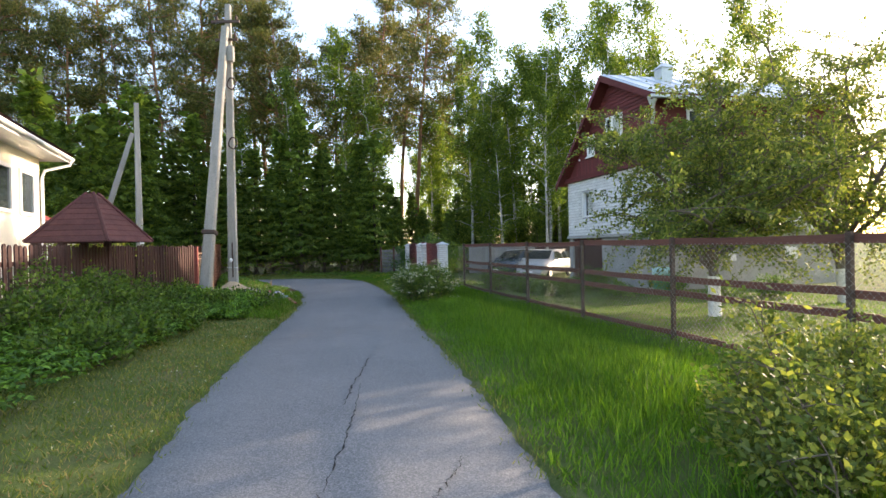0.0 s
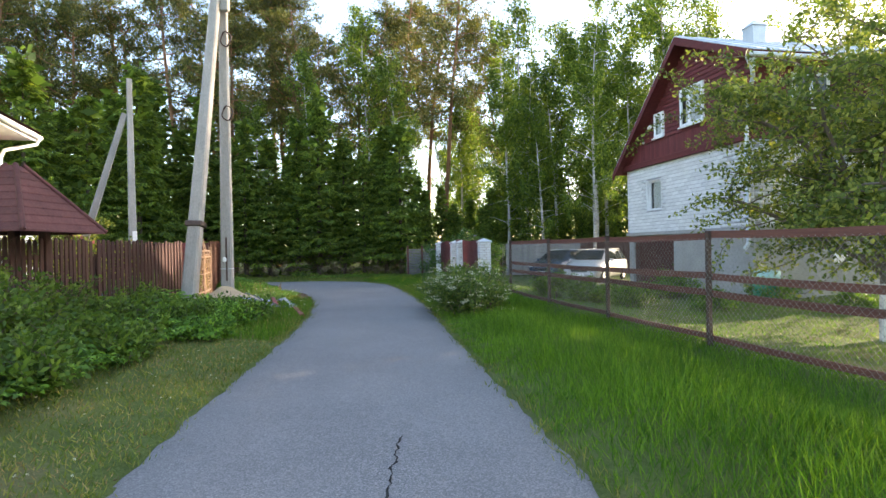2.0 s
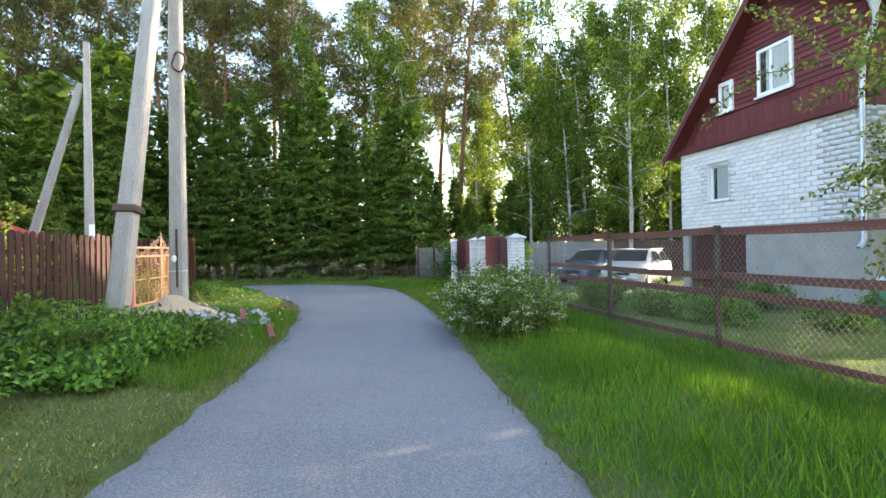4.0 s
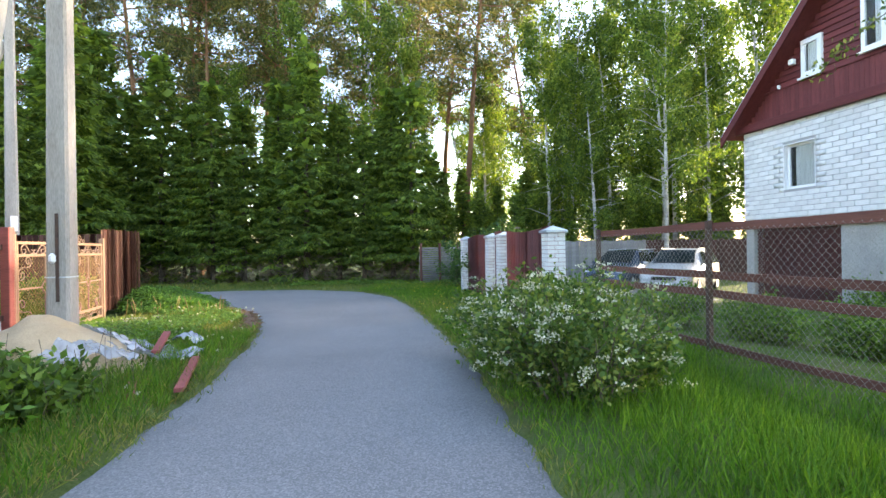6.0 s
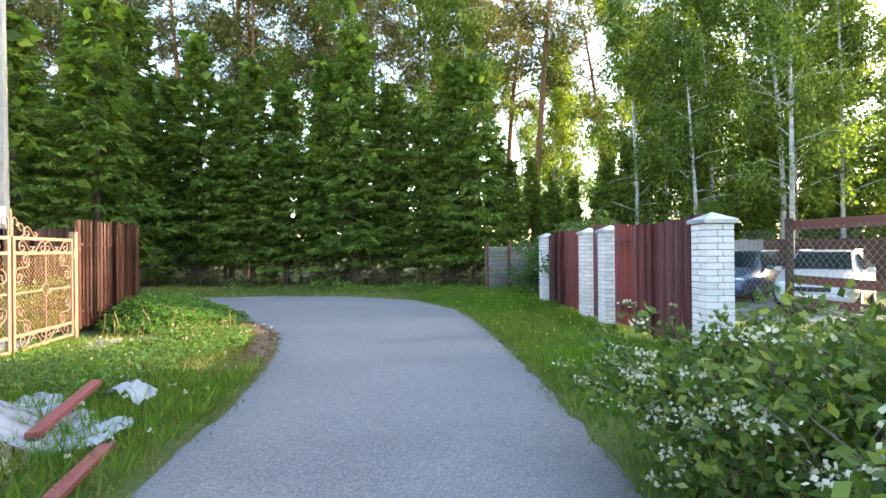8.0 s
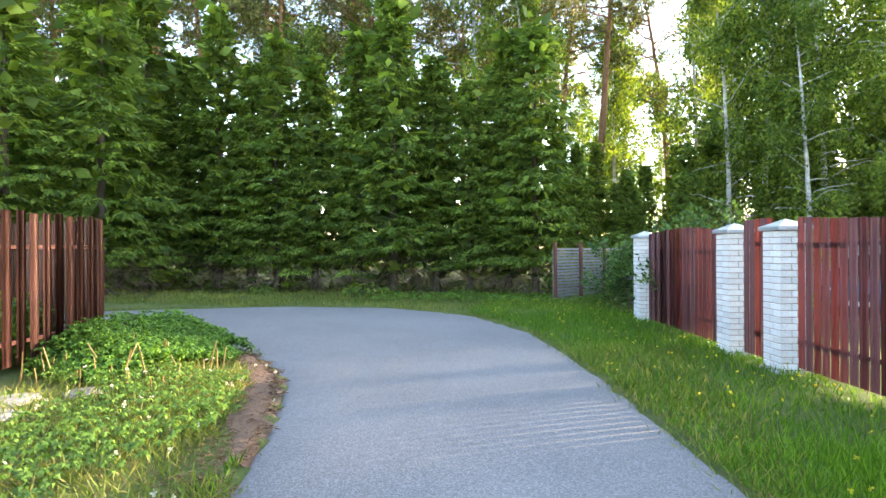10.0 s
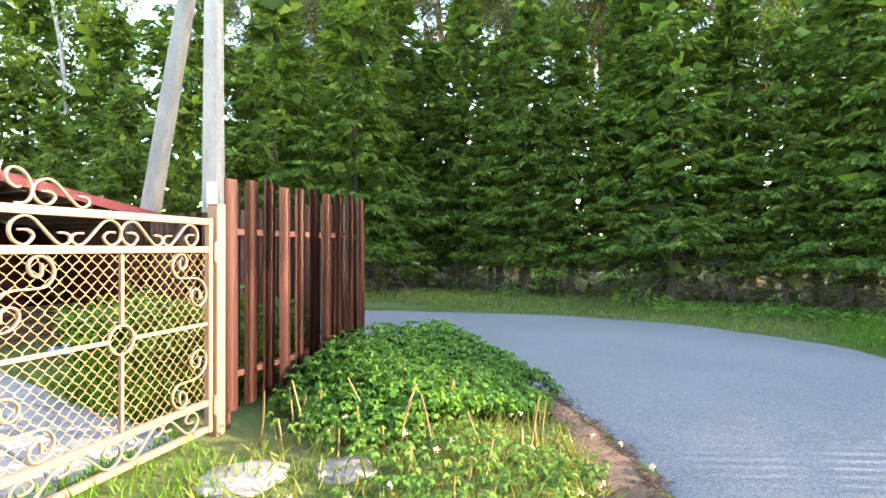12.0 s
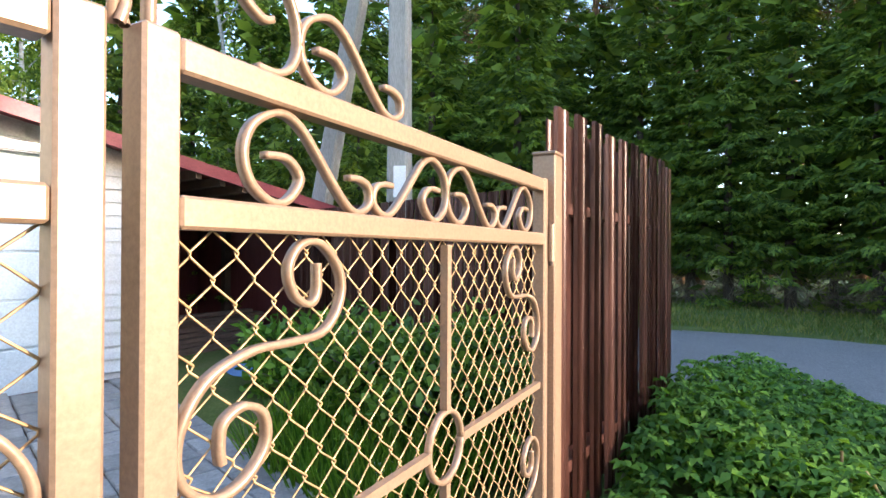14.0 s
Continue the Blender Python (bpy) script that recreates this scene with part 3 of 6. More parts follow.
def birch_mesh(seed, H, spread, dens=1.1, leaf=0.105):
    """Slim birch with rising limbs and hanging leafy twigs."""
    r = np.random.default_rng(seed)
    trunk = limb(r, (0, 0, -0.2), (0, 0, 1), H, 9, 0, 0.035)
    zs = trunk[:, 2]
    paths = [(trunk, np.linspace(0.13, 0.015, len(trunk)))]
    P = []
    nl = int(30 * dens)
    for i in range(nl):
        f = (i + r.uniform()) / nl
        z = H * (0.22 + 0.76 * f)
        p0 = np.array([np.interp(z, zs, trunk[:, 0]), np.interp(z, zs, trunk[:, 1]), z])
        a = r.uniform(0, 6.283)
        ln = spread * (1 - 0.65 * f) * r.uniform(0.6, 1.15)
        b = limb(r, p0, (math.cos(a), math.sin(a), r.uniform(0.4, 1.0)), ln, 6, 0.09, 0.12)
        paths.append((b, np.linspace(0.03, 0.006, len(b))))
        for k in range(2, 7):
            for q in range(3):
                c0 = b[k] + r.normal(size=3) * 0.2
                drop = r.uniform(0.3, 1.3)
                m = int(10 + drop * 12)
                t = r.uniform(0, 1, m)
                P.append(c0[None] + np.stack([r.normal(size=m) * 0.13, r.normal(size=m) * 0.13, -drop * t], 1))
    P = np.concatenate(P)
    D = r.normal(size=(len(P), 3)) * 0.6 + np.array([[0, 0, -0.7]])
    v = blades(r, P, D, r.uniform(0.7, 1.5, len(P)) * leaf * 1.35, leaf * 0.95, 0.4)
    tv, tf = tubes(paths, 6)
    return mesh_np("trunk", tv, tf), mesh_np("crown", v, quads_of(v)), None


def tree(kind, meshes, m, mats, label, group):
    base = thing(kind, m, label, "tree", group)
    names = ("trunk", "crown", "dead_wood")
    for me, mat, name in zip(meshes, mats, names):
        if me is not None:
            put(name, me, mat, base, smooth=name == "trunk")
    return base


def leafy_bush(name, seed, at, stems, rad, tall, n_leaf, leaf, mat, label, category="shrub", bark=None, flowers=0, flower_mat=None, lean=0.5, wide=0.6, stretch=1.0, turn=0.0, up=0.3, group=""):
    """Stems from one root and leaves round them, densest outside."""
    r = np.random.default_rng(seed)
    base = thing(name, pose(at[0], at[1], float(height(at[0], at[1])), 0, 0, turn), label, category, group)
    paths, tips = [], []
    for i in range(stems):
        a = r.uniform(0, 6.283)
        q = math.sqrt(r.uniform(0, 1))
        root = (math.cos(a) * q * rad * 0.55 * stretch, math.sin(a) * q * rad * 0.55, -0.05)
        d = (math.cos(a) * lean * q, math.sin(a) * lean * q, 1)
        b = limb(r, root, d, tall * r.uniform(0.65, 1.08) * (1 - 0.25 * q), 6, 0.03, 0.13)
        paths.append((b, np.linspace(0.012, 0.003, len(b))))
        tips.append(b)
        for s in range(3):
            k = r.integers(2, 6)
            b2 = limb(r, b[k], (r.normal(), r.normal(), 0.6), tall * 0.3, 4, 0.02, 0.2)
            paths.append((b2, np.linspace(0.006, 0.002, len(b2))))
            tips.append(b2)
    put("stem_work", mesh_np("stem_work", *tubes(paths, 4)), bark or APPLE_BARK, base)
    pts = np.concatenate([np.stack([np.interp(np.linspace(0.25, 1, 24), np.linspace(0, 1, len(b)), b[:, i]) for i in range(3)], 1) for b in tips])
    P = pts[r.integers(0, len(pts), n_leaf)] + r.normal(size=(n_leaf, 3)) * np.array([[0.07, 0.07, 0.06]]) * (rad / 0.6) ** 0.5
    P = P[P[:, 2] > 0.03]
    D = np.stack([P[:, 0] * 0.5 / rad, P[:, 1] * 0.5 / rad, np.full(len(P), up)], 1) + r.normal(size=(len(P), 3)) * 0.6
    v = blades(r, P, D, leaf * r.uniform(0.6, 1.35, len(P)), leaf * wide * r.uniform(0.7, 1.2, len(P)), 0.45, 0.12)
    put("foliage", mesh_np("foliage", v, quads_of(v)), mat, base)
    if flowers:
        mid = np.array([[0, 0, tall * 0.35]])
        far = np.linalg.norm((P - mid) / np.array([[rad, rad, tall * 0.7]]), axis=1)
        shell = P[far > np.quantile(far, 0.72)]
        q = shell[r.integers(0, len(shell), flowers)]
        q = q + unit(q - mid) * 0.05
        per = 20
        C = np.repeat(q, per, 0) + r.normal(size=(flowers * per, 3)) * np.array([[0.034, 0.034, 0.012]])
        D = r.normal(size=(len(C), 3)) * 0.8 + np.array([[0, 0, 0.5]])
        v = blades(r, C, D, 0.022, 0.019, 0.5)
        put("blossoms", mesh_np("blossoms", v, quads_of(v)), flower_mat, base, None, "small blossom clusters")
    return base


# ---- trees ----
spruces = [spruce_mesh(11 + i, H, R) for i, (H, R) in enumerate(((8.6, 2.25), (9.4, 2.35), (8.0, 2.2), (10.2, 2.4)))]
far_spruces = [spruce_mesh(21 + i, H, 1.9, 1.8, 15000) for i, H in enumerate((8.8, 9.8))]
pines = [pine_mesh(31 + i, H, f) for i, (H, f) in enumerate(((21, 8.5), (23, 10), (19, 7.0), (17.5, 5.0)))]
birches = [birch_mesh(51 + i, H, s) for i, (H, s) in enumerate(((15.5, 3.0), (17.5, 3.2), (13.0, 2.6)))]
SP, PI, BI = (SPRUCE_BARK, SPRUCE, TWIGS), (PINE_BARK, PINE), (BIRCH_BARK, BIRCH)
tr = random.Random(5)
for i in range(18):
    x = -25.0 + i * 1.2 + tr.uniform(-0.2, 0.2)
    y = 31.5 + 0.02 * (x + 8) + tr.uniform(-0.25, 0.25)
    k = tr.uniform(0.72, 1.06)
    tree("spruce", far_spruces[i % 2], pose(x, y, 0, 0, 0, tr.uniform(0, 360)) @ Matrix.Scale(k, 4), SP, "tall dense green spruce in a close row", "row of spruces")
for i in range(11):
    x = -23 + i * 1.75 + tr.uniform(-0.3, 0.3)
    tree("spruce", far_spruces[i % 2], pose(x, 33.6 + tr.uniform(-0.3, 0.3), -0.05, 0, 0, tr.uniform(0, 360)) @ Matrix.Scale(tr.uniform(0.6, 0.85), 4), SP, "tall dark spruce behind the close row", "woodland spruces")
for i in range(9):
    x = -1.0 + i * 1.7 + tr.uniform(-0.3, 0.3)
    tree("spruce", far_spruces[i % 2], pose(x, 33.4 + tr.uniform(-0.3, 0.5), -0.1, 0, 0, tr.uniform(0, 360)) @ Matrix.Scale(tr.uniform(0.32, 0.46), 4), SP, "young spruce among the birches", "woodland spruces")
for i, (x, y, k) in enumerate(((-3.9, 31.5, 0.84), (-2.7, 32.8, 0.46), (-1.2, 33.6, 0.44), (-3.3, 34.2, 0.55), (0.3, 33.0, 0.40), (-2.0, 36.0, 0.52), (-0.3, 36.4, 0.5))):
    tree("spruce", spruces[(i + 1) % 4] if i == 0 else far_spruces[i % 2], pose(x, y, -0.05, 0, 0, tr.uniform(0, 360)) @ Matrix.Scale(k, 4), SP, "young spruce among the birches", "woodland spruces")
for i in range(4):
    x = -33 + i * 3.3 + tr.uniform(-0.6, 0.6)
    k = tr.uniform(0.85, 1.1)
    tree("spruce", far_spruces[i % 2], pose(x, 36.5 + tr.uniform(-1, 1.5), -0.1, 0, 0, tr.uniform(0, 360)) @ Matrix.Scale(k, 4), SP, "tall dark spruce behind the close row", "woodland spruces")
for i, (x, y) in enumerate(((-17.2, 26.8), (-18.9, 25.4), (-20.6, 24.2), (-16.0, 28.6), (-22.4, 22.9), (-24.2, 21.6))):
    k = tr.uniform(0.85, 1.05)
    tree("spruce", spruces[i % 4], pose(x, y, 0, 0, 0, tr.uniform(0, 360)) @ Matrix.Scale(k, 4), SP, "green spruce beyond the yard", "woodland spruces")
for i, (x, y, k) in enumerate(((-30, 36, 1.0), (-25.5, 42, 1.1), (-22, 38, 0.95), (-19, 44, 1.1), (-16.5, 39, 1.0), (-13.5, 43, 1.05), (-11, 39.5, 0.95), (-8.5, 45, 1.05), (-5.6, 42, 1.0), (-1.9, 38.5, 0.95), (-33, 44, 1.1), (-38, 38, 1.0), (-3.6, 47, 1.1), (-28, 33.5, 0.9), (2.6, 48, 1.0), (-14.8, 36.6, 0.9), (-10.2, 37.2, 0.85), (-18.0, 36.4, 0.9), (-7.2, 38.6, 0.9), (-12.2, 47.5, 1.1), (-21, 48, 1.15), (-16.8, 50, 1.2), (-6.4, 50, 1.15), (-24.2, 35.6, 0.95), (-27.4, 37.2, 1.0), (-31.5, 39, 1.0))):
    tree("pine", pines[i % 4], pose(x, y, -0.1, 0, 0, tr.uniform(0, 360)) @ Matrix.Scale(k, 4), PI, "tall pine with a bare reddish trunk", "woodland pines")
for i, (x, y, k) in enumerate(((-9.5, 34.8, 0.85), (-6.5, 36, 0.95), (-12.5, 35, 0.8), (-4.2, 35.2, 0.85), (3.0, 37, 1.0), (2.9, 34.2, 0.85), (5.2, 38, 1.0), (7.4, 34.5, 1.0), (9.6, 37, 1.1), (12.4, 35.2, 0.95), (13.6, 36.5, 1.1), (8.2, 41, 1.15), (18.8, 31.2, 1.1), (2.2, 41, 1.0), (4.0, 43, 1.05), (20, 41, 1.1), (6.0, 31.5, 0.75), (3.6, 32.6, 0.7), (1.9, 34.2, 0.8), (8.4, 33.2, 0.7), (10.2, 42, 1.1), (15.2, 39, 1.1), (13.0, 43, 1.2), (-0.9, 43.5, 1.0), (-2.6, 55, 1.0), (0.6, 58, 1.05), (3.2, 54, 1.0), (5.6, 51, 1.1), (8.4, 50, 1.1), (11.5, 52, 1.2), (-1.6, 63, 1.0), (0.6, 67, 1.1), (-0.5, 52, 0.85), (6.6, 33.6, 0.9), (10.6, 34.0, 1.0), (4.6, 34.0, 0.9))):
    tree("birch", birches[i % 3], pose(x, y, -0.15, 0, 0, tr.uniform(0, 360)) @ Matrix.Scale(k, 4), BI, "slim birch with hanging light green twigs", "woodland birches")
# the birches at x above 15 are unseen, added to shade the lane
for i, (x, y, k) in enumerate(((-24, 16.5, 0.9), (-27, 20, 1.0), (19.5, 9.5, 0.95), (26, 12.5, 1.1), (15.5, 5.5, 0.85), (22, 6.5, 1.0), (30, 17, 1.1), (19, 2, 0.9), (-21.5, 23.5, 0.8), (-26, 26, 0.95), (-22.5, 19.5, 0.75))):
    tree("birch", birches[(i + 1) % 3], pose(x, y, -0.15, 0, 0, tr.uniform(0, 360)) @ Matrix.Scale(k, 4), BI, "leafy birch beside the gardens", "garden birches")
for i, (x, y, k) in enumerate(((-1.4, 35.0, 0.42), (1.0, 35.5, 0.5), (2.2, 37.5, 0.7), (4.4, 35.2, 0.58), (6.6, 35.8, 0.62), (9.2, 35.2, 0.6), (5.6, 39.5, 0.75), (8.0, 38.6, 0.8), (11, 40, 0.8), (14, 40, 0.9), (17.5, 41, 0.9), (12.5, 34.5, 0.55))):
    tree("spruce", far_spruces[i % 2], pose(x, y, -0.1, 0, 0, tr.uniform(0, 360)) @ Matrix.Scale(k, 4), SP, "young spruce among the birches", "woodland spruces")


for i in range(9):
    tree("spruce", far_spruces[i % 2], pose(2.0 + i * 1.9 + tr.uniform(-0.5, 0.5), 43 + tr.uniform(-1, 2), -0.1, 0, 0, tr.uniform(0, 360)) @ Matrix.Scale(tr.uniform(0.55, 0.75), 4), SP, "dark spruce deep among the birches", "woodland spruces")
for x, y, k in ((-13.9, 22.5, 0.40), (-15.4, 22.2, 0.44), (-17.0, 21.6, 0.42)):
    tree("spruce", spruces[1], pose(x, y, 0, 0, 0, 50 * x) @ Matrix.Scale(k, 4), SP, "young green spruce beside the shed roof", "young spruces")


# ---- the brick and timber house ----
HL, HD = 6.34, 7.8
house = thing("house", pose(5.66, 24.5, 0, 0, 0, -76.6), "white brick house with maroon timber gable and grey plinth", "house")
Z0, Z1 = 1.80, 4.15


def window(parent, x0, x1, z0, z1, y, mullions=(), name="window", trim=0.07, axis="x", curtain=True):
    """A white window set in the wall, looking out towards lower y (or lower x)."""
    bm = bmesh.new()
    d0, d1 = y - 0.035, y + 0.05
    edges = [x0, *mullions, x1]
    box(bm, x0, x1, d0, d1, z0, z0 + trim, 0.008)
    box(bm, x0, x1, d0, d1, z1 - trim, z1, 0.008)
    for i, e in enumerate(edges):
        a = e if i == 0 else e - trim if i == len(edges) - 1 else e - trim / 2
        box(bm, a, a + trim, d0 + 0.003, d1 - 0.003, z0 + trim, z1 - trim, 0.006)
    w = part(name, bm, FRAME_W, parent, "white framed window with pale curtains")
    for a, b in zip(edges[:-1], edges[1:]):
        part("pane", boxed(a + trim * 0.5, b - trim * 0.5, y - 0.012, y - 0.006, z0 + trim * 0.6, z1 - trim * 0.6), CLEAR, w)
        w.children[-1].visible_shadow = False
    part("sill", boxed(x0 - 0.04, x1 + 0.04, y - 0.10, y - 0.036, z0 - 0.05, z0 - 0.002, 0.006), FRAME_W, w)
    if curtain:
        n = 60
        v, f = [], []
        for i in range(n + 1):
            x = x0 + trim * 0.7 + (x1 - x0 - trim * 1.4) * (0.22 + 0.78 * i / n)
            yy = y + 0.010 + 0.007 * math.sin(i * 0.9) + 0.003 * math.sin(i * 2.3)
            v += [(x, yy, z0 + 0.05), (x, yy, z1 - 0.05)]
        for i in range(n):
            f.append((2 * i, 2 * i + 2, 2 * i + 3, 2 * i + 1))
        put("curtain", mesh_np("curtain", v, f), CURTAIN, w, None, "pale gathered curtain")
        # a thin black sheet paints in the shade of the unlit room
        part("dark_room", boxed(x0 + trim * 0.5, x1 - trim * 0.5, y + 0.024, y + 0.03, z0 + trim * 0.5, z1 - trim * 0.5), RUBBER_AND_SHADE, w)
    return w


part("plinth", box(boxed(2.76, HL, 0.06, 0.36, -0.4, Z0 - 0.12), HL - 0.3, HL - 0.02, 0.37, HD, -0.4, Z0 - 0.12), CONCRETE, house, "grey rendered plinth")
part("ledge", boxed(-0.05, HL + 0.06, -0.06, HD, Z0 - 0.115, Z0 - 0.005, 0.01), CONCRETE, house)
part("corner_post", boxed(0.02, 0.30, 0.02, 0.3, -0.4, Z0 - 0.12, 0.01), CONCRETE, house)
# lattice under the house beside the parked cars
bm = bmesh.new()
for s in (-1, 1):
    for i in range(-20, 27):
        x = 0.3 + i * 0.1
        z0c, z1c = -0.2, Z0 - 0.14
        xa, xb = (x, x + 1.94) if s > 0 else (x + 1.94, x)
        pts = []
        lo, hi = 0.31, 2.75
        for (xx, zz) in ((xa, z0c), (xb, z1c)):
            pts.append([xx, zz])
        (ax, az), (bx, bz) = pts
        def at_x(q):
            return az + (bz - az) * (q - ax) / (bx - ax)
        if max(ax, bx) < lo or min(ax, bx) > hi:
            continue
        ca, cb = min(max(ax, lo), hi), min(max(bx, lo), hi)
        a, b = Vector((ca, 0.12 + 0.012 * s, at_x(ca))), Vector((cb, 0.12 + 0.012 * s, at_x(cb)))
        if (b - a).length < 0.05:
            continue
        n = Vector((-(b - a).z, 0, (b - a).x)).normalized() * 0.018
        vs = [bm.verts.new(p) for p in (a + n, a - n, b - n, b + n)]
        bm.faces.new(vs)
bmesh.ops.solidify(bm, geom=bm.faces[:], thickness=0.01)
part("lattice", bm, LATTICE, house, "brown diagonal wooden lattice")
part("lattice_backing", boxed(0.31, 2.75, 0.3, 0.34, -0.3, Z0 - 0.13), LATTICE, house)
# wall cores
G_WIN = (1.30, 2.20, 2.56, 3.62)
bm = bmesh.new()
x0, x1, z0, z1 = G_WIN
box(bm, 0.006, x0, 0.012, 0.36, Z0, Z1)
box(bm, x1, HL - 0.014, 0.012, 0.36, Z0, Z1)
box(bm, x0, x1, 0.012, 0.36, Z0, z0)
box(bm, x0, x1, 0.012, 0.36, z1, Z1)
S_WINS = ((1.6, 2.9), (4.6, 5.9))
ys = [0.36]
for a, b in S_WINS:
    box(bm, HL - 0.36, HL - 0.014, ys[-1], a, Z0, Z1)
    box(bm, HL - 0.36, HL - 0.014, a, b, Z0, 2.5)
    box(bm, HL - 0.36, HL - 0.014, a, b, 3.75, Z1)
    ys.append(b)
box(bm, HL - 0.36, HL - 0.014, ys[-1], HD, Z0, Z1)
box(bm, 0.006, 0.3, 0.36, HD, Z0, Z1)
box(bm, 0.3, HL - 0.36, HD - 0.3, HD, -0.3, Z1)
brick_core = part("brick_wall", bm, MORTAR, house, "white brick wall with grey joints")
window(brick_core, x0, x1, z0, z1, 0.14)
# reveals
part("reveal", box(box(boxed(x0 - 0.001, x0 + 0.02, 0.003, 0.10, z0, z1), x1 - 0.02, x1 + 0.001, 0.003, 0.10, z0, z1), x0 + 0.021, x1 - 0.021, 0.003, 0.10, z1 - 0.02, z1 + 0.001), FRAME_W, brick_core)


def side_window(parent, y0, y1, z0, z1):
    """A white window in the long side wall."""
    x = HL - 0.10
    bm = bmesh.new()
    for a, b, c, d in ((y0, y1, z0, z0 + 0.07), (y0, y1, z1 - 0.07, z1), (y0, y0 + 0.07, z0 + 0.07, z1 - 0.07), (y1 - 0.07, y1, z0 + 0.07, z1 - 0.07), ((y0 + y1) / 2 - 0.035, (y0 + y1) / 2 + 0.035, z0 + 0.07, z1 - 0.07)):
        box(bm, x - 0.05, x + 0.03, a, b, c, d)
    w = part("window", bm, FRAME_W, parent)
    part("pane", boxed(x - 0.02, x - 0.012, y0 + 0.05, y1 - 0.05, z0 + 0.05, z1 - 0.05), GLASS, w)


for a, b in S_WINS:
    side_window(brick_core, a, b, 2.5, 3.75)
# gable: upright boards, then lying boards
PEAK_X, PEAK_Z, EAVE_R = 3.75, 7.70, 6.45
def left_slope(x):
    return Z1 + 0.05 + (PEAK_Z - Z1) * (x + 0.1) / (PEAK_X + 0.1)
def right_slope(x):
    return PEAK_Z - (PEAK_Z - EAVE_R) * (x - PEAK_X) / (HL - PEAK_X)
gable = part("gable_wall", poly(bmesh.new(), [(0.0, Z1), (HL, Z1), (HL, EAVE_R), (PEAK_X, PEAK_Z - 0.1), (0.05, Z1 + 0.05)], 0.04, 0.2), CLAD_UP, house, "maroon painted timber gable")
part("gable_beam", boxed(-0.18, HL + 0.02, -0.14, -0.0, Z1 - 0.02, Z1 + 0.17, 0.01), CLAD_RED, house)
rb = random.Random(2)
BAND = 4.98
x = 0.05
while x < HL - 0.02:
    w = 0.115
    top = min(BAND, left_slope(x + 0.02) - 0.06)
    if top > Z1 + 0.24:
        part("upright_board", boxed(x, x + w - 0.006, 0.012, 0.036 + rb.uniform(0, 0.003), Z1 + 0.172, top, 0.003), CLAD_UP, gable)
    x += w
z = BAND + 0.002
while z < PEAK_Z - 0.25:
    h = 0.135
    xa = -0.1 + (z + h - Z1 - 0.05) / (PEAK_Z - Z1) * (PEAK_X + 0.1) + 0.02
    xb = HL if z + h < EAVE_R else PEAK_X + (PEAK_Z - z - h) / (PEAK_Z - EAVE_R) * (HL - PEAK_X)
    if xb - xa > 0.15:
        bm = bmesh.new()
        vs = [bm.verts.new(p) for p in ((xa, 0.004, z), (xb, 0.004, z), (xb, 0.03, z + h - 0.006), (xa, 0.03, z + h - 0.006), (xa, 0.04, z), (xb, 0.04, z), (xb, 0.04, z + h - 0.006), (xa, 0.04, z + h - 0.006))]
        for q in ((0, 1, 2, 3), (0, 4, 5, 1), (3, 2, 6, 7), (0, 3, 7, 4), (1, 5, 6, 2)):
            bm.faces.new([vs[i] for i in q])
        part("lying_board", bm, CLAD_RED, gable)
    z += h
part("drip_board", boxed(0.75, HL, -0.02, 0.003, BAND - 0.02, BAND + 0.02), CLAD_RED, gable)
window(gable, 3.37, 4.50, 5.08, 6.28, -0.02, (3.84,), trim=0.09)
window(gable, 1.90, 2.44, 5.02, 5.86, -0.02, trim=0.11)
part("wall_lamp", boxed(1.60, 1.74, -0.12, 0.0, 5.40, 5.53, 0.02), FRAME_W, gable, "small white lamp box")
for xx in (1.24, 1.92):
    part("insulator", boxed(xx, xx + 0.05, -0.1, -0.02, 4.96, 5.05, 0.015), FRAME_W, gable, "white ceramic insulator")
part("upper_side_wall", boxed(HL - 0.2, HL, 0.21, HD, Z1 + 0.01, EAVE_R - 0.02), CLAD_RED, house, "maroon boarded upper side wall")
upper_side = house.children[-1]
for a, b in ((1.3, 2.5), (5.0, 6.2)):
    bm = bmesh.new()
    for c0, c1, d0, d1 in ((a, b, 5.0, 5.09), (a, b, 5.9, 5.99), (a, a + 0.09, 5.09, 5.9), (b - 0.09, b, 5.09, 5.9), ((a + b) / 2 - 0.04, (a + b) / 2 + 0.04, 5.09, 5.9)):
        box(bm, HL + 0.002, HL + 0.05, c0, c1, d0, d1)
    w = part("window", bm, FRAME_W, upper_side)
    part("pane", boxed(HL + 0.006, HL + 0.02, a + 0.06, b - 0.06, 5.06, 5.94), GLASS, w)
# roof with overhangs
def slab(pts, y0, y1, t):
    top = [(x, z) for x, z in pts]
    low = [(x, z - t) for x, z in pts][::-1]
    return poly(bmesh.new(), top + low, y0, y1)
roof = part("roof", slab([(-0.24, left_slope(-0.24) + 0.05), (PEAK_X, PEAK_Z + 0.12)], -0.41, HD + 0.4, 0.09), CLAD_RED, house, "steep roof with a pale sheet covering")
part("roof_slope", slab([(PEAK_X + 0.003, PEAK_Z + 0.12), (HL + 0.55, EAVE_R - 0.12)], -0.41, HD + 0.4, 0.09), CLAD_RED, house)
part("roof_sheet", slab([(-0.28, left_slope(-0.28) + 0.09), (PEAK_X, PEAK_Z + 0.165), (HL + 0.6, EAVE_R - 0.10)], -0.45, HD + 0.4, 0.03), ROOF_SHEET, house, "pale blue grey sheet roofing")
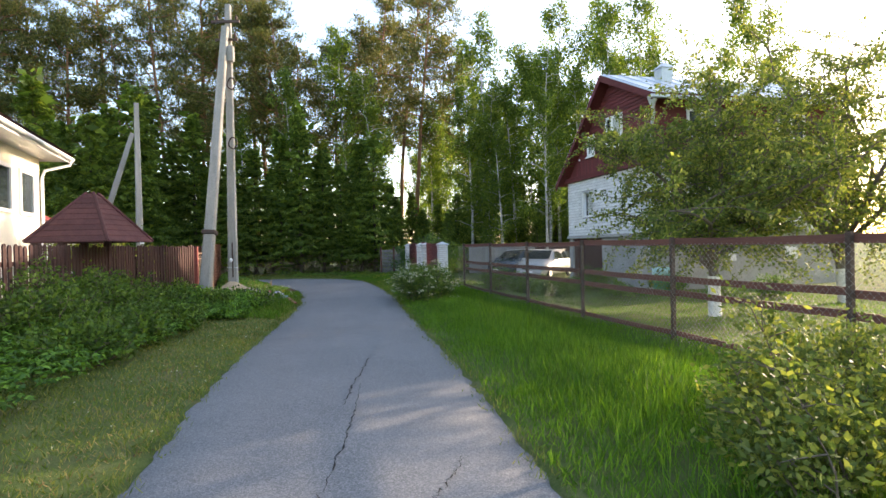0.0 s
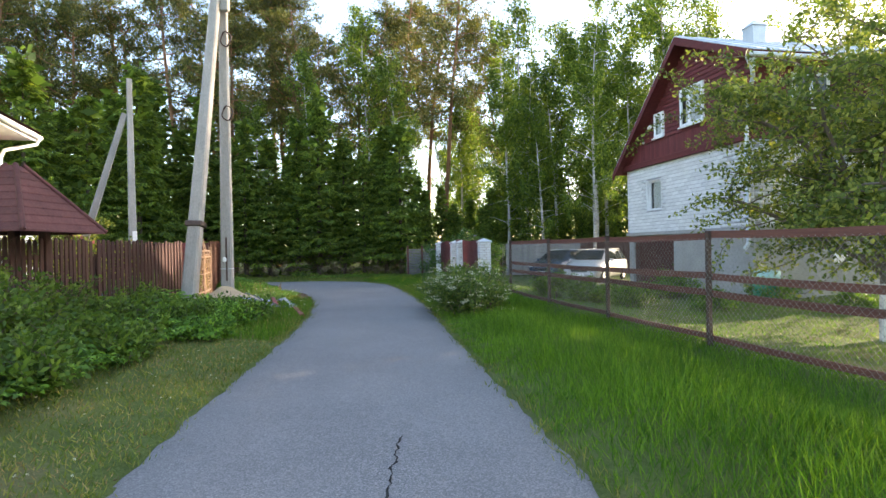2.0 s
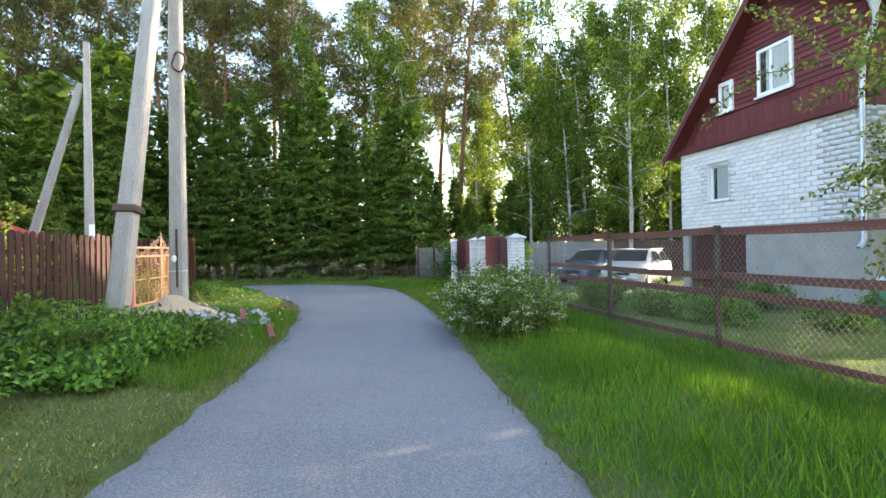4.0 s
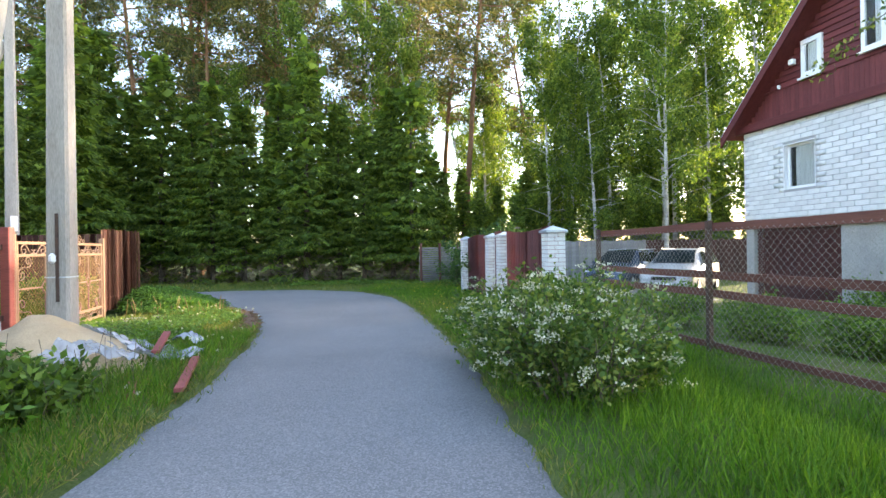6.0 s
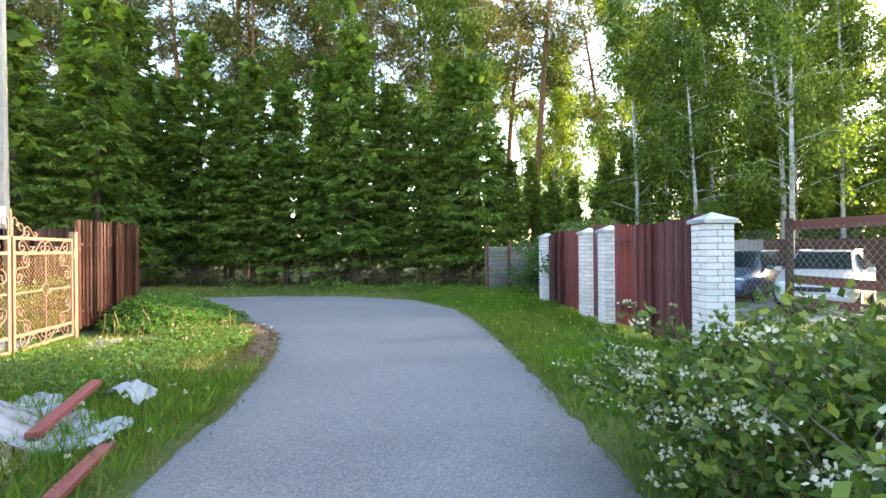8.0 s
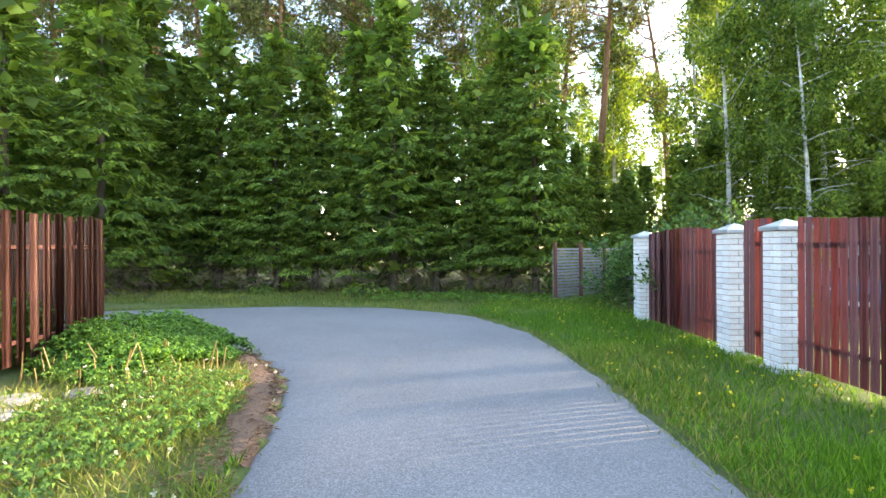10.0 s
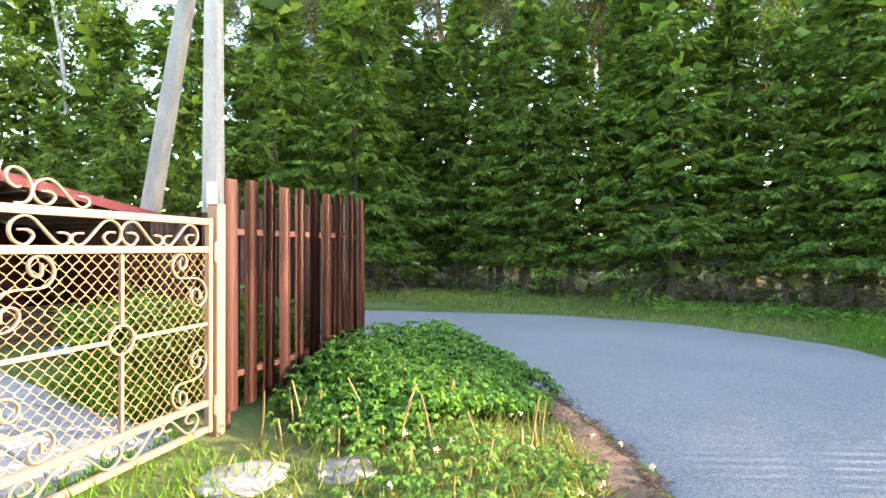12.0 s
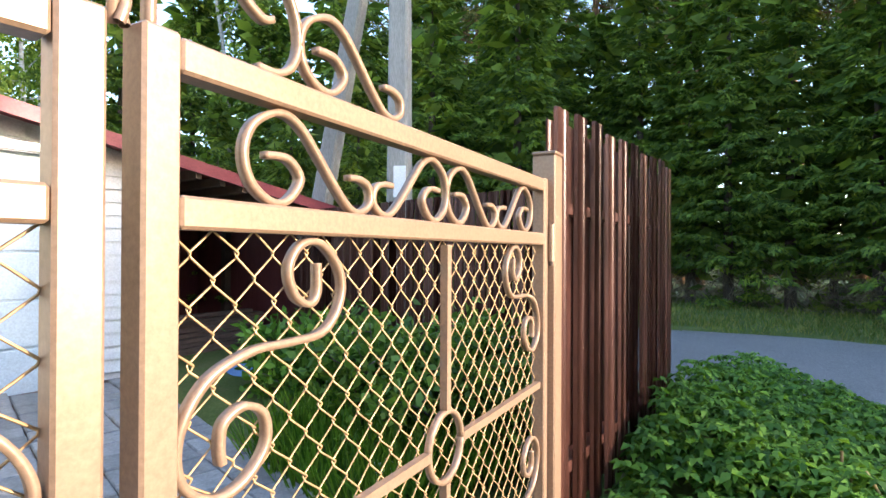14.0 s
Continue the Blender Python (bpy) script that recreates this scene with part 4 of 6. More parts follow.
part("bargeboard", slab([(-0.29, left_slope(-0.29) + 0.055), (PEAK_X, PEAK_Z + 0.13), (HL + 0.62, EAVE_R - 0.135)], -0.46, -0.415, 0.24), CLAD_RED, house)
for i in range(12):
    y = -0.3 + i * 0.68
    part("seam", slab([(PEAK_X + 0.02, PEAK_Z + 0.19), (HL + 0.6, EAVE_R - 0.075)], y, y + 0.03, 0.03), ROOF_SHEET, house)
chim = part("chimney", boxed(4.25, 4.72, 1.55, 2.02, 6.6, 7.95, 0.01), ZINC, house, "sheet metal clad chimney")
bm = bmesh.new()
bmesh.ops.create_cone(bm, cap_ends=True, segments=4, radius1=0.40, radius2=0.08, depth=0.22, matrix=pose(4.485, 1.785, 8.06, 0, 0, 45))
part("chimney_cap", bm, ZINC, chim)
gut = part("gutter", boxed(HL + 0.56, HL + 0.68, -0.5, HD, EAVE_R - 0.32, EAVE_R - 0.2, 0.03), ZINC, house, "zinc gutter with funnel")
bm = bmesh.new()
bmesh.ops.create_cone(bm, cap_ends=True, segments=10, radius1=0.06, radius2=0.17, depth=0.34, matrix=pose(HL + 0.5, -0.34, EAVE_R - 0.42))
part("funnel", bm, ZINC, gut)
tube_part("downpipe", [(np.array([(HL + 0.5, -0.34, EAVE_R - 0.55), (HL + 0.46, -0.28, EAVE_R - 0.8), (HL + 0.05, -0.12, EAVE_R - 1.3), (HL - 0.02, -0.10, Z1 + 0.3), (HL - 0.02, -0.10, 1.35), (HL - 0.02, -0.22, 1.2)]), 0.055)], ZINC, gut, "zinc downpipe", 8)
for i, a in enumerate((2.6, 5.2)):
    part("vent_window", boxed(HL - 0.03, HL + 0.01, a, a + 0.6, 0.75, 1.2, 0.01), FRAME_W, house, "small basement window")

# ---- the tall gate pillars, wide gate, wicket and slat fence ----
LINE = Vector((-0.228, 0.974, 0))
def on_line(s, z=0.0):
    return Vector((-0.02, 19.2, z)) + LINE * s
TURN_A = math.degrees(math.atan2(LINE.y, LINE.x))
course, side = 0.070, 0.31


def brick_mesh(l, w, h, b=0.004):
    bm = boxed(-l / 2, l / 2, -w / 2, w / 2, -h / 2, h / 2, b)
    me = bpy.data.meshes.new("brick")
    bm.to_mesh(me)
    bm.free()
    me.materials.append(BRICK_W)
    return me


stretcher = brick_mesh(0.180, 0.12, 0.062)
pillar = thing("gate_pillar", Matrix.Translation(on_line(0)) @ pose(0, 0, 0, 0, 0, TURN_A - 90), "white brick gate pillar with zinc pyramid cap", "pillar", "gate pillars")
part("core", boxed(-side / 2 + 0.012, side / 2 - 0.012, -side / 2 + 0.012, side / 2 - 0.012, -0.35, 1.53), MORTAR_RED, pillar, "reddish mortar joints")
part("footing", boxed(-0.19, 0.19, -0.19, 0.19, -0.35, 0.05, 0.015), CONCRETE, pillar)
for k in range(21):
    z = 0.09 + k * course
    for q in range(4):
        m = pose(0, 0, z, 0, 0, q * 90)
        e = side / 2 - 0.06
        if k % 2 == 0:
            put("brick", stretcher, BRICK_W, pillar, m @ pose(-(side - 0.180) / 2 + 0.0, -e, 0))
        else:
            put("brick", stretcher, BRICK_W, pillar, m @ pose((side - 0.180) / 2, -e, 0))
bm = bmesh.new()
r0 = 0.188
a = [bm.verts.new(p) for p in ((-r0, -r0, 1.53), (r0, -r0, 1.53), (r0, r0, 1.53), (-r0, r0, 1.53))]
b = [bm.verts.new(p) for p in ((-r0, -r0, 1.57), (r0, -r0, 1.57), (r0, r0, 1.57), (-r0, r0, 1.57))]
top = bm.verts.new((0, 0, 1.655))
bm.faces.new(a[::-1])
for i in range(4):
    j = (i + 1) % 4
    bm.faces.new((a[i], a[j], b[j], b[i]))
    bm.faces.new((b[i], b[j], top))
part("cap", bm, ZINC, pillar, "zinc pyramid cap")
for s in (3.0, 4.02, 7.05):
    copy_thing(pillar, Matrix.Translation(on_line(s)) @ pose(0, 0, 0, 0, 0, TURN_A - 90))


def slat_mesh(h, w=0.105):
    """A folded sheet slat with a ridge and a rounded top."""
    bm = bmesh.new()
    prof = ((-w / 2, 0.0), (-w / 2 + 0.012, 0.012), (-0.022, 0.012), (-0.014, 0.008), (0.014, 0.008), (0.022, 0.012), (w / 2 - 0.012, 0.012), (w / 2, 0.0))
    rings = []
    for z, k in ((0, 1), (h - 0.012, 1), (h, 0.92)):
        rings.append([bm.verts.new((x * k, -y, z)) for x, y in prof])
    for a, b in zip(rings[:-1], rings[1:]):
        for i in range(len(prof) - 1):
            bm.faces.new((a[i], a[i + 1], b[i + 1], b[i]))
    bmesh.ops.solidify(bm, geom=bm.faces[:], thickness=-0.002)
    me = bpy.data.meshes.new("slat")
    bm.to_mesh(me)
    bm.free()
    return me


def slat_panel(name, s0, s1, z0, ztop, label, category, wave=0.0, pitch=0.118, gap_every=0):
    L = s1 - s0
    base = thing(name, Matrix.Translation(on_line(s0)) @ pose(0, 0, 0, 0, 0, TURN_A), label, category)
    for z in (z0 + 0.25, ztop - 0.3):
        part("rail", boxed(0, L, -0.055, -0.025, z, z + 0.04), STEEL_DARK, base)
    n = int(L / pitch)
    ms = {}
    for i in range(n):
        h = round(ztop - z0 + wave * math.sin(math.pi * (i + 0.5) / n), 2)
        if h not in ms:
            ms[h] = slat_mesh(h)
        put("slat", ms[h], GATE_RED, base, pose(pitch * (i + 0.5) + (L - n * pitch) / 2, 0, z0, 0, 0, 180))
    return base


slat_panel("slat_gate", 0.16, 2.84, 0.10, 1.66, "wide gate of upright maroon sheet slats", "gate", -0.06)
slat_panel("wicket_gate", 3.16, 3.86, 0.08, 1.68, "narrow wicket of upright maroon slats", "gate")
slat_panel("slat_fence", 4.18, 6.89, 0.08, 1.58, "fence panel of upright maroon slats", "fence", 0.07, 0.126)

# ---- the railed wire fence ----
FD = Vector((0.247, -0.969, 0))
F0 = Vector((2.11, 13.74, 0)) - FD * 5.59
FT = math.degrees(math.atan2(FD.y, FD.x))
FL = 2.795 * 7
wire_fence = thing("rail_fence", Matrix.Translation(F0) @ pose(0, 0, 0, 0, 0, FT), "wire mesh fence with brown timber rails and steel posts", "fence")
rf = random.Random(8)
for i in range(8):
    p = part("post", boxed(2.795 * i - 0.03, 2.795 * i + 0.03, -0.03, 0.03, -0.35, 1.57, 0.004), STEEL_DARK, wire_fence, "dark steel post")
for z, h in ((1.455, 0.098), (0.895, 0.09), (0.665, 0.09), (0.06, 0.078)):
    for i in range(7):
        x = 2.795 * i
        a, b = rf.uniform(-0.015, 0.015), rf.uniform(-0.015, 0.015)
        bm = bmesh.new()
        n = 6
        rings = []
        for k in range(n + 1):
            f = k / n
            zz = z + a + (b - a) * f - 0.012 * math.sin(math.pi * f)
            xx = x + 0.002 + (2.795 - 0.004) * f
            rings.append([bm.verts.new(q) for q in ((xx, 0.034, zz), (xx, 0.062, zz), (xx, 0.062, zz + h), (xx, 0.034, zz + h))])
        for r0, r1 in zip(rings[:-1], rings[1:]):
            for q in range(4):
                bm.faces.new((r0[q], r1[q], r1[(q + 1) % 4], r0[(q + 1) % 4]))
        bm.faces.new(rings[0])
        bm.faces.new(rings[-1][::-1])
        bmesh.ops.recalc_face_normals(bm, faces=bm.faces)
        part("rail", bm, RAIL_RED, wire_fence)
v, f = chain_link(FL, -0.06, 1.47, 0.085, 0.0021, 3, np.random.default_rng(4), 0.002, False)
v[:, 1] -= 0.04
put("wire_mesh", mesh_np("wire_mesh", v, f), GALV, wire_fence, None, "galvanised diamond wire mesh")
v, f = chain_link(0.75, -0.06, 1.47, 0.085, 0.0021, 3, None, 0, False)
v[:, 0] -= 0.78
put("wire_mesh", mesh_np("wire_mesh", v, f), GALV, wire_fence)

tube_part("bottom_wire", [(np.array([(2.8 * i * 0.5, 0.05, -0.10 + 0.02 * math.sin(i * 2.1)) for i in range(14)]), 0.009)], STEEL_DARK, wire_fence, "dark cable along the foot of the mesh", 5)

# ---- utility poles ----
def tapered(name, p0, p1, w0, w1, d0, d1, mat, parent, turn=0.0):
    """A four-sided tapering pole from p0 to p1."""
    p0, p1 = Vector(p0), Vector(p1)
    up = (p1 - p0).normalized()
    u = Vector((math.cos(turn), math.sin(turn), 0))
    u = (u - up * u.dot(up)).normalized()
    w = up.cross(u)
    bm = bmesh.new()
    rings = []
    for f in (0, 0.25, 0.5, 0.75, 1):
        c = p0.lerp(p1, f)
        a, b = (w0 + (w1 - w0) * f) / 2, (d0 + (d1 - d0) * f) / 2
        k = 0.75
        rings.append([bm.verts.new(c + u * (a * x) + w * (b * y)) for x, y in ((-1, -k), (-k, -1), (k, -1), (1, -k), (1, k), (k, 1), (-k, 1), (-1, k))])
    for r0, r1 in zip(rings[:-1], rings[1:]):
        for q in range(8):
            bm.faces.new((r0[q], r0[(q + 1) % 8], r1[(q + 1) % 8], r1[q]))
    bm.faces.new(rings[-1])
    return part(name, bm, mat, parent)


pole = thing("utility_pole", pose(-6.09, 15.8, 0), "weathered grey pole with a leaning brace", "pole")
tapered("post", (0, 0, -0.3), (0.05, 0, 8.6), 0.27, 0.16, 0.25, 0.15, POLE_GREY, pole, 0.2)
tapered("brace", (-0.30, -1.35, -0.3), (0.02, -0.16, 7.9), 0.30, 0.18, 0.28, 0.17, POLE_GREY, pole, 0.1)
part("band", boxed(-0.175, 0.175, -0.165, 0.165, -0.06, 0.06, 0.02), STEEL_DARK, pole, "dark steel band", pose(-0.21, -1.01, 2.02, -8.2, 2.2, 6))
part("slot", boxed(-0.02, 0.02, -0.130, -0.120, 0.75, 1.75, 0.005), STEEL_DARK, pole, "rusty slot in the post", pose(0.02, 0, 0, 0, 0, 11))
tapered("tape", (0.0, 0.0, 1.02), (0.0, 0, 1.035), 0.272, 0.272, 0.253, 0.253, ZINC, pole, 0.2)
part("knot", boxed(-0.03, 0.06, -0.19, -0.13, 1.18, 1.30, 0.03), FRAME_W, pole, "white torn cloth knot")
for z in (4.6, 6.3):
    tube_part("coil", [(np.array([(0.14 + 0.12 * math.cos(t), -0.12 + 0.03 * math.sin(3 * t), z + 0.16 * math.sin(t)) for t in np.linspace(0, 6.28, 20)]), 0.018)], STEEL_DARK, pole, "coiled black cable", 5)
part("meter_box", boxed(0.06, 0.26, -0.26, -0.12, 6.9, 7.35, 0.02), POLE_GREY, pole, "grey metal box")
for k, (x, z) in enumerate(((-0.28, 8.2), (0.28, 8.2), (-0.2, 7.7), (0.24, 7.7))):
    tube_part("insulator", [(np.array([(x, 0, z - 0.12), (x, 0, z - 0.02), (x, 0, z + 0.02), (x, 0, z + 0.1)]), (0.012, 0.03, 0.045, 0.02))], STEEL_DARK, pole, "", 8)
part("crossarm", boxed(-0.4, 0.4, -0.12, -0.06, 8.05, 8.12), STEEL_DARK, pole)
part("crossarm", boxed(-0.3, 0.34, -0.12, -0.06, 7.54, 7.6), STEEL_DARK, pole)

pole2 = thing("utility_pole", pose(-12.14, 21.9, 0), "slim pale concrete pole with a leaning brace", "pole")
tapered("post", (0, 0, -0.3), (0, 0, 7.5), 0.29, 0.17, 0.25, 0.15, POLE_GREY, pole2, 0.6)
tapered("brace", (-2.5, 0.0, -0.3), (-0.15, -0.05, 6.3), 0.28, 0.18, 0.26, 0.17, POLE_GREY, pole2, 0.5)
part("notice", boxed(-0.07, 0.07, -0.152, -0.146, 1.85, 2.2), FRAME_W, pole2, "white plate on the pole", pose(0.06, 0, 0, 0, 0, 38))
for z in (2.6, 4.0, 5.4):
    tapered("tie", (0, 0, z), (0, 0, z + 0.025), 0.285 - z * 0.016, 0.285 - z * 0.016, 0.245 - z * 0.013, 0.245 - z * 0.013, ZINC, pole2, 0.6)

# ---- ornate gate ----
def smooth_bar(anchors, n=9):
    """A smooth line through a few anchor points in the plane of a leaf."""
    p = np.array([anchors[0], *anchors, anchors[-1]], float)
    t = np.linspace(0, 1, n, endpoint=False)[:, None]
    out = []
    for a, b, c, d in zip(p[:-3], p[1:-2], p[2:-1], p[3:]):
        out.append(0.5 * (2 * b + (c - a) * t + (2 * a - 5 * b + 4 * c - d) * t ** 2 + (3 * b - a - 3 * c + d) * t ** 3))
    return np.concatenate([*out, p[-1:]])


# a bar with a large curl at one end and a small one at the other
WAVE = smooth_bar([(0.13, 0.50), (0.28, 0.50), (0.37, 0.30), (0.28, 0.05), (0.16, 0.02), (0.04, 0.20), (0.0, 0.50), (0.06, 0.80), (0.22, 0.98), (0.36, 0.90), (0.50, 0.62), (0.64, 0.30), (0.78, 0.04), (0.89, 0.01), (0.98, 0.14), (0.97, 0.34), (0.88, 0.43), (0.77, 0.43)])
# the loose S of two curls joined by a level stretch
DOUBLE = smooth_bar([(0.80, 0.90), (0.80, 0.76), (0.74, 0.71), (0.64, 0.76), (0.60, 0.88), (0.68, 0.985), (0.82, 0.995), (0.95, 0.90), (1.0, 0.78), (0.95, 0.65), (0.83, 0.565), (0.60, 0.55), (0.38, 0.545), (0.15, 0.47), (0.02, 0.30), (0.03, 0.12), (0.18, 0.01), (0.34, 0.03), (0.46, 0.14), (0.45, 0.27), (0.34, 0.33), (0.23, 0.29), (0.21, 0.20), (0.22, 0.13)])
# the single curl that springs from the top rail
CURL = smooth_bar([(0.55, 0.47), (0.38, 0.44), (0.12, 0.56), (0.02, 0.76), (0.15, 0.95), (0.42, 0.99), (0.72, 0.86), (0.93, 0.60), (0.98, 0.32), (0.85, 0.10), (0.60, 0.0), (0.32, 0.0)])
HOOK = smooth_bar([(0.0, 0.0), (0.0, 0.45), (0.02, 0.78), (0.16, 0.95), (0.45, 1.0), (0.80, 0.90), (0.97, 0.74), (0.92, 0.60), (0.70, 0.57)])


def gate_leaf(name, m, L, mirrored):
    """A leaf hinged at x=L whose free stile stands at x=0."""
    g = thing(name, m, "bronze painted steel gate leaf with scrolls and wire mesh", "gate", "gate leaves")
    for x0, x1 in ((0.0, 0.045), (L - 0.036, L)):
        part("stile", boxed(x0, x1, -0.02, 0.02, 0.13, 1.478, 0.004), GOLD, g)
    for z0, z1 in ((1.435, 1.475), (1.262, 1.30), (0.30, 0.338), (0.135, 0.173)):
        part("rail", boxed(0.046, L - 0.037, -0.018, 0.018, z0, z1, 0.004), GOLD, g)
    mid = L * 0.512
    part("upright_bar", box(boxed(mid - 0.009, mid + 0.009, -0.009, 0.009, 0.341, 0.735), mid - 0.009, mid + 0.009, -0.009, 0.009, 0.895, 1.254), GOLD, g)
    part("cross_bar", box(boxed(0.046, mid - 0.078, -0.008, 0.008, 0.805, 0.825), mid + 0.078, L - 0.037, -0.008, 0.008, 0.805, 0.825), GOLD, g)

    def add(pts, name="scroll", thick=0.0095, dep=0.0075):
        v, f = ribbon(pts, thick, -dep, dep)
        put(name, mesh_np(name, v, f), GOLD, g)

    t = np.linspace(0, 2 * np.pi, 40)
    add(np.stack([mid + 0.075 * np.cos(t), 0.815 + 0.075 * np.sin(t)], 1), "ring")
    # upper and lower friezes: four bars each, mirrored in turn
    w = (L - 0.036 - 0.045) / 4.66
    first = 0.045 + w * 0.36
    for z0, hh, up in ((1.303, 0.128, 1), (0.176, 0.121, -1)):
        for i in range(4):
            p = WAVE.copy()
            if i % 2:
                p[:, 0] = 1 - p[:, 0]
            if up < 0:
                p[:, 1] = 1 - p[:, 1]
            add(p * np.array([w, hh]) + np.array([first + w * i, z0]))
    # double curls in the four corners of the mesh
    for x0, x1, z0, z1 in ((0.05, 0.345, 0.935, 1.252), (0.05, 0.345, 0.665, 0.348), (L - 0.042, L - 0.325, 0.935, 1.252), (L - 0.042, L - 0.325, 0.665, 0.348)):
        add(DOUBLE * np.array([x1 - x0, z1 - z0]) + np.array([x0, z0]))
    # crest on the top rail
    add(CURL * np.array([0.115, 0.150]) + np.array([0.130, 1.481]), "crest_scroll")
    add(WAVE * np.array([0.275, 0.118]) + np.array([0.246, 1.481]), "crest_scroll")
    add(HOOK * np.array([0.090, 0.215]) + np.array([0.018, 1.478]), "crest_hook")
    if not mirrored:
        t = np.linspace(0, 1, 60)
        twist = [(np.stack([-0.014 + 0.006 * np.cos(14 * t + q), 0.006 * np.sin(14 * t + q), 1.47 + 0.26 * t], 1), 0.006) for q in (0.0, 2.09, 4.19)]
        tube_part("finial", twist + [(np.array([(-0.014, 0, 1.73), (-0.014, 0, 1.745), (-0.014, 0, 1.79)]), (0.008, 0.013, 0.002))], GOLD, g, "twisted spire", 6)
    v, f = chain_link(L - 0.085, 0.33, 1.266, 0.066, 0.0017, 4, np.random.default_rng(9), 0.0015)
    v[:, 0] += 0.046
    v[:, 1] += 0.012 if not mirrored else -0.012
    put("wire_mesh", mesh_np("wire_mesh", v, f), RUST_WIRE, g, None, "diamond wire mesh in rusty gold paint")
    for z in (1.27, 0.30):
        tube_part("hinge", [(np.array([(L + 0.006, -0.028, z - 0.06), (L + 0.006, -0.028, z + 0.06)]), 0.012)], GOLD, g, "bronze painted hinge barrel", 8)
        tube_part("hinge_pin", [(np.array([(L + 0.006, -0.028, z - 0.075), (L + 0.006, -0.028, z - 0.061)]), 0.008)], STEEL_DARK, g, "", 8)
    return g


MEET, HINGE, HINGE2 = Vector((-7.795, 18.172, 0)), Vector((-8.258, 19.483, 0)), Vector((-7.56, 16.80, 0))
d = HINGE - MEET
gate_leaf("gate_leaf", Matrix.Translation(MEET) @ pose(0, 0, 0, 0, 0, math.degrees(math.atan2(d.y, d.x))), d.length - 0.012, False)
d2 = HINGE2 - MEET
gate_leaf("gate_leaf", Matrix.Translation(MEET + d2.normalized() * 0.03) @ pose(0, 0, 0, 0, 0, math.degrees(math.atan2(d2.y, d2.x))), d2.length - 0.06, True)
turn_g = math.degrees(math.atan2(d.y, d.x))
for p in (HINGE + d.normalized() * 0.042, HINGE2 + d2.normalized() * 0.04):
    gp = thing("gate_post", Matrix.Translation(p) @ pose(0, 0, 0, 0, 0, turn_g), "square bronze painted steel gate post", "post", "gate posts")
    part("shaft", boxed(-0.04, 0.04, -0.04, 0.04, -0.3, 1.56, 0.005), GOLD, gp)
    part("cap", boxed(-0.042, 0.042, -0.042, 0.042, 1.561, 1.572, 0.003), GOLD, gp)

# ---- brown slat fence beside the gate ----
P0, P1 = Vector((-8.325, 19.61, 0)), Vector((-8.72, 21.34, 0))
dd = P1 - P0
sf = thing("steel_slat_fence", Matrix.Translation(P0) @ pose(0, 0, 0, 0, 0, math.degrees(math.atan2(dd.y, dd.x))), "fence of brown coated steel slats on both sides", "fence")
long_slat = slat_mesh(1.55, 0.122)
for i in range(10):
    put("slat", long_slat, PROFILE, sf, pose(0.045 + i * 0.183, -0.022, 0.20 + 0.012 * (i % 3), 0, 0.3 * ((i * 7) % 3 - 1), 0))
for i in range(9):
    put("slat", long_slat, PROFILE, sf, pose(0.137 + i * 0.183, 0.045, 0.19 + 0.01 * (i % 2), 0, 0, 180))
for z in (1.38, 0.42):
    part("rail", boxed(0, dd.length, -0.019, 0.042, z, z + 0.04), PROFILE, sf)
for x in (0.02, dd.length - 0.02):
    part("post", boxed(x - 0.02, x + 0.02, -0.0185, 0.0185, -0.3, 1.37), PROFILE, sf)
# the same fence turns along the side lane
Q0, Q1 = P1 + Vector((-0.05, 0.02, 0)), Vector((-13.4, 21.25, 0))
dq = Q1 - Q0
sf2 = thing("steel_slat_fence", Matrix.Translation(Q0) @ pose(0, 0, 0, 0, 0, math.degrees(math.atan2(dq.y, dq.x))), "dark brown slat fence along the yard", "fence")
for z in (1.38, 0.42):
    part("rail", boxed(0, dq.length, -0.019, 0.019, z, z + 0.04), PICKET, sf2)
for i in range(int(dq.length / 0.13)):
    put("slat", long_slat, PICKET, sf2, pose(0.07 + i * 0.13, 0.022, 0.18, 0, 0, 180))

# ---- picket fence ----
def picket_mesh(h):
    bm = poly(bmesh.new(), [(-0.044, 0), (0.044, 0), (0.044, h - 0.045), (0.028, h - 0.012), (0, h), (-0.028, h - 0.012), (-0.044, h - 0.045)], -0.011, 0.011)
    me = bpy.data.meshes.new("picket")
    bm.to_mesh(me)
    bm.free()
    return me
pick = [picket_mesh(h) for h in (1.55, 1.57, 1.59, 1.58)]
rp = random.Random(4)
for A, B in ((Vector((-5.35, 2.0, 0)), Vector((-7.45, 13.2, 0))), (Vector((-7.46, 13.3, 0)), Vector((-7.56, 16.66, 0)))):
    d = B - A
    pf = thing("picket_fence", Matrix.Translation(A) @ pose(0, 0, 0, 0, 0, math.degrees(math.atan2(d.y, d.x))), "dark brown painted timber picket fence", "fence", "picket fences")
    for z in (0.42, 1.36):
        part("rail", boxed(0, d.length, 0.013, 0.055, z, z + 0.07), PICKET, pf)
    for i in range(int(d.length / 0.142)):
        put("picket", pick[rp.randrange(4)], PICKET, pf, pose(0.07 + i * 0.142, 0, 0.12 + rp.uniform(-0.01, 0.01), 0, rp.uniform(-0.8, 0.8), 0))
    for i in range(int(d.length / 2.5) + 1):
        part("post", boxed(i * 2.5 + 0.02, i * 2.5 + 0.1, 0.056, 0.13, -0.3, 1.4), PICKET, pf)
bm = boxed(-0.06, 0.06, -0.06, 0.06, -0.3, 1.66, 0.01)
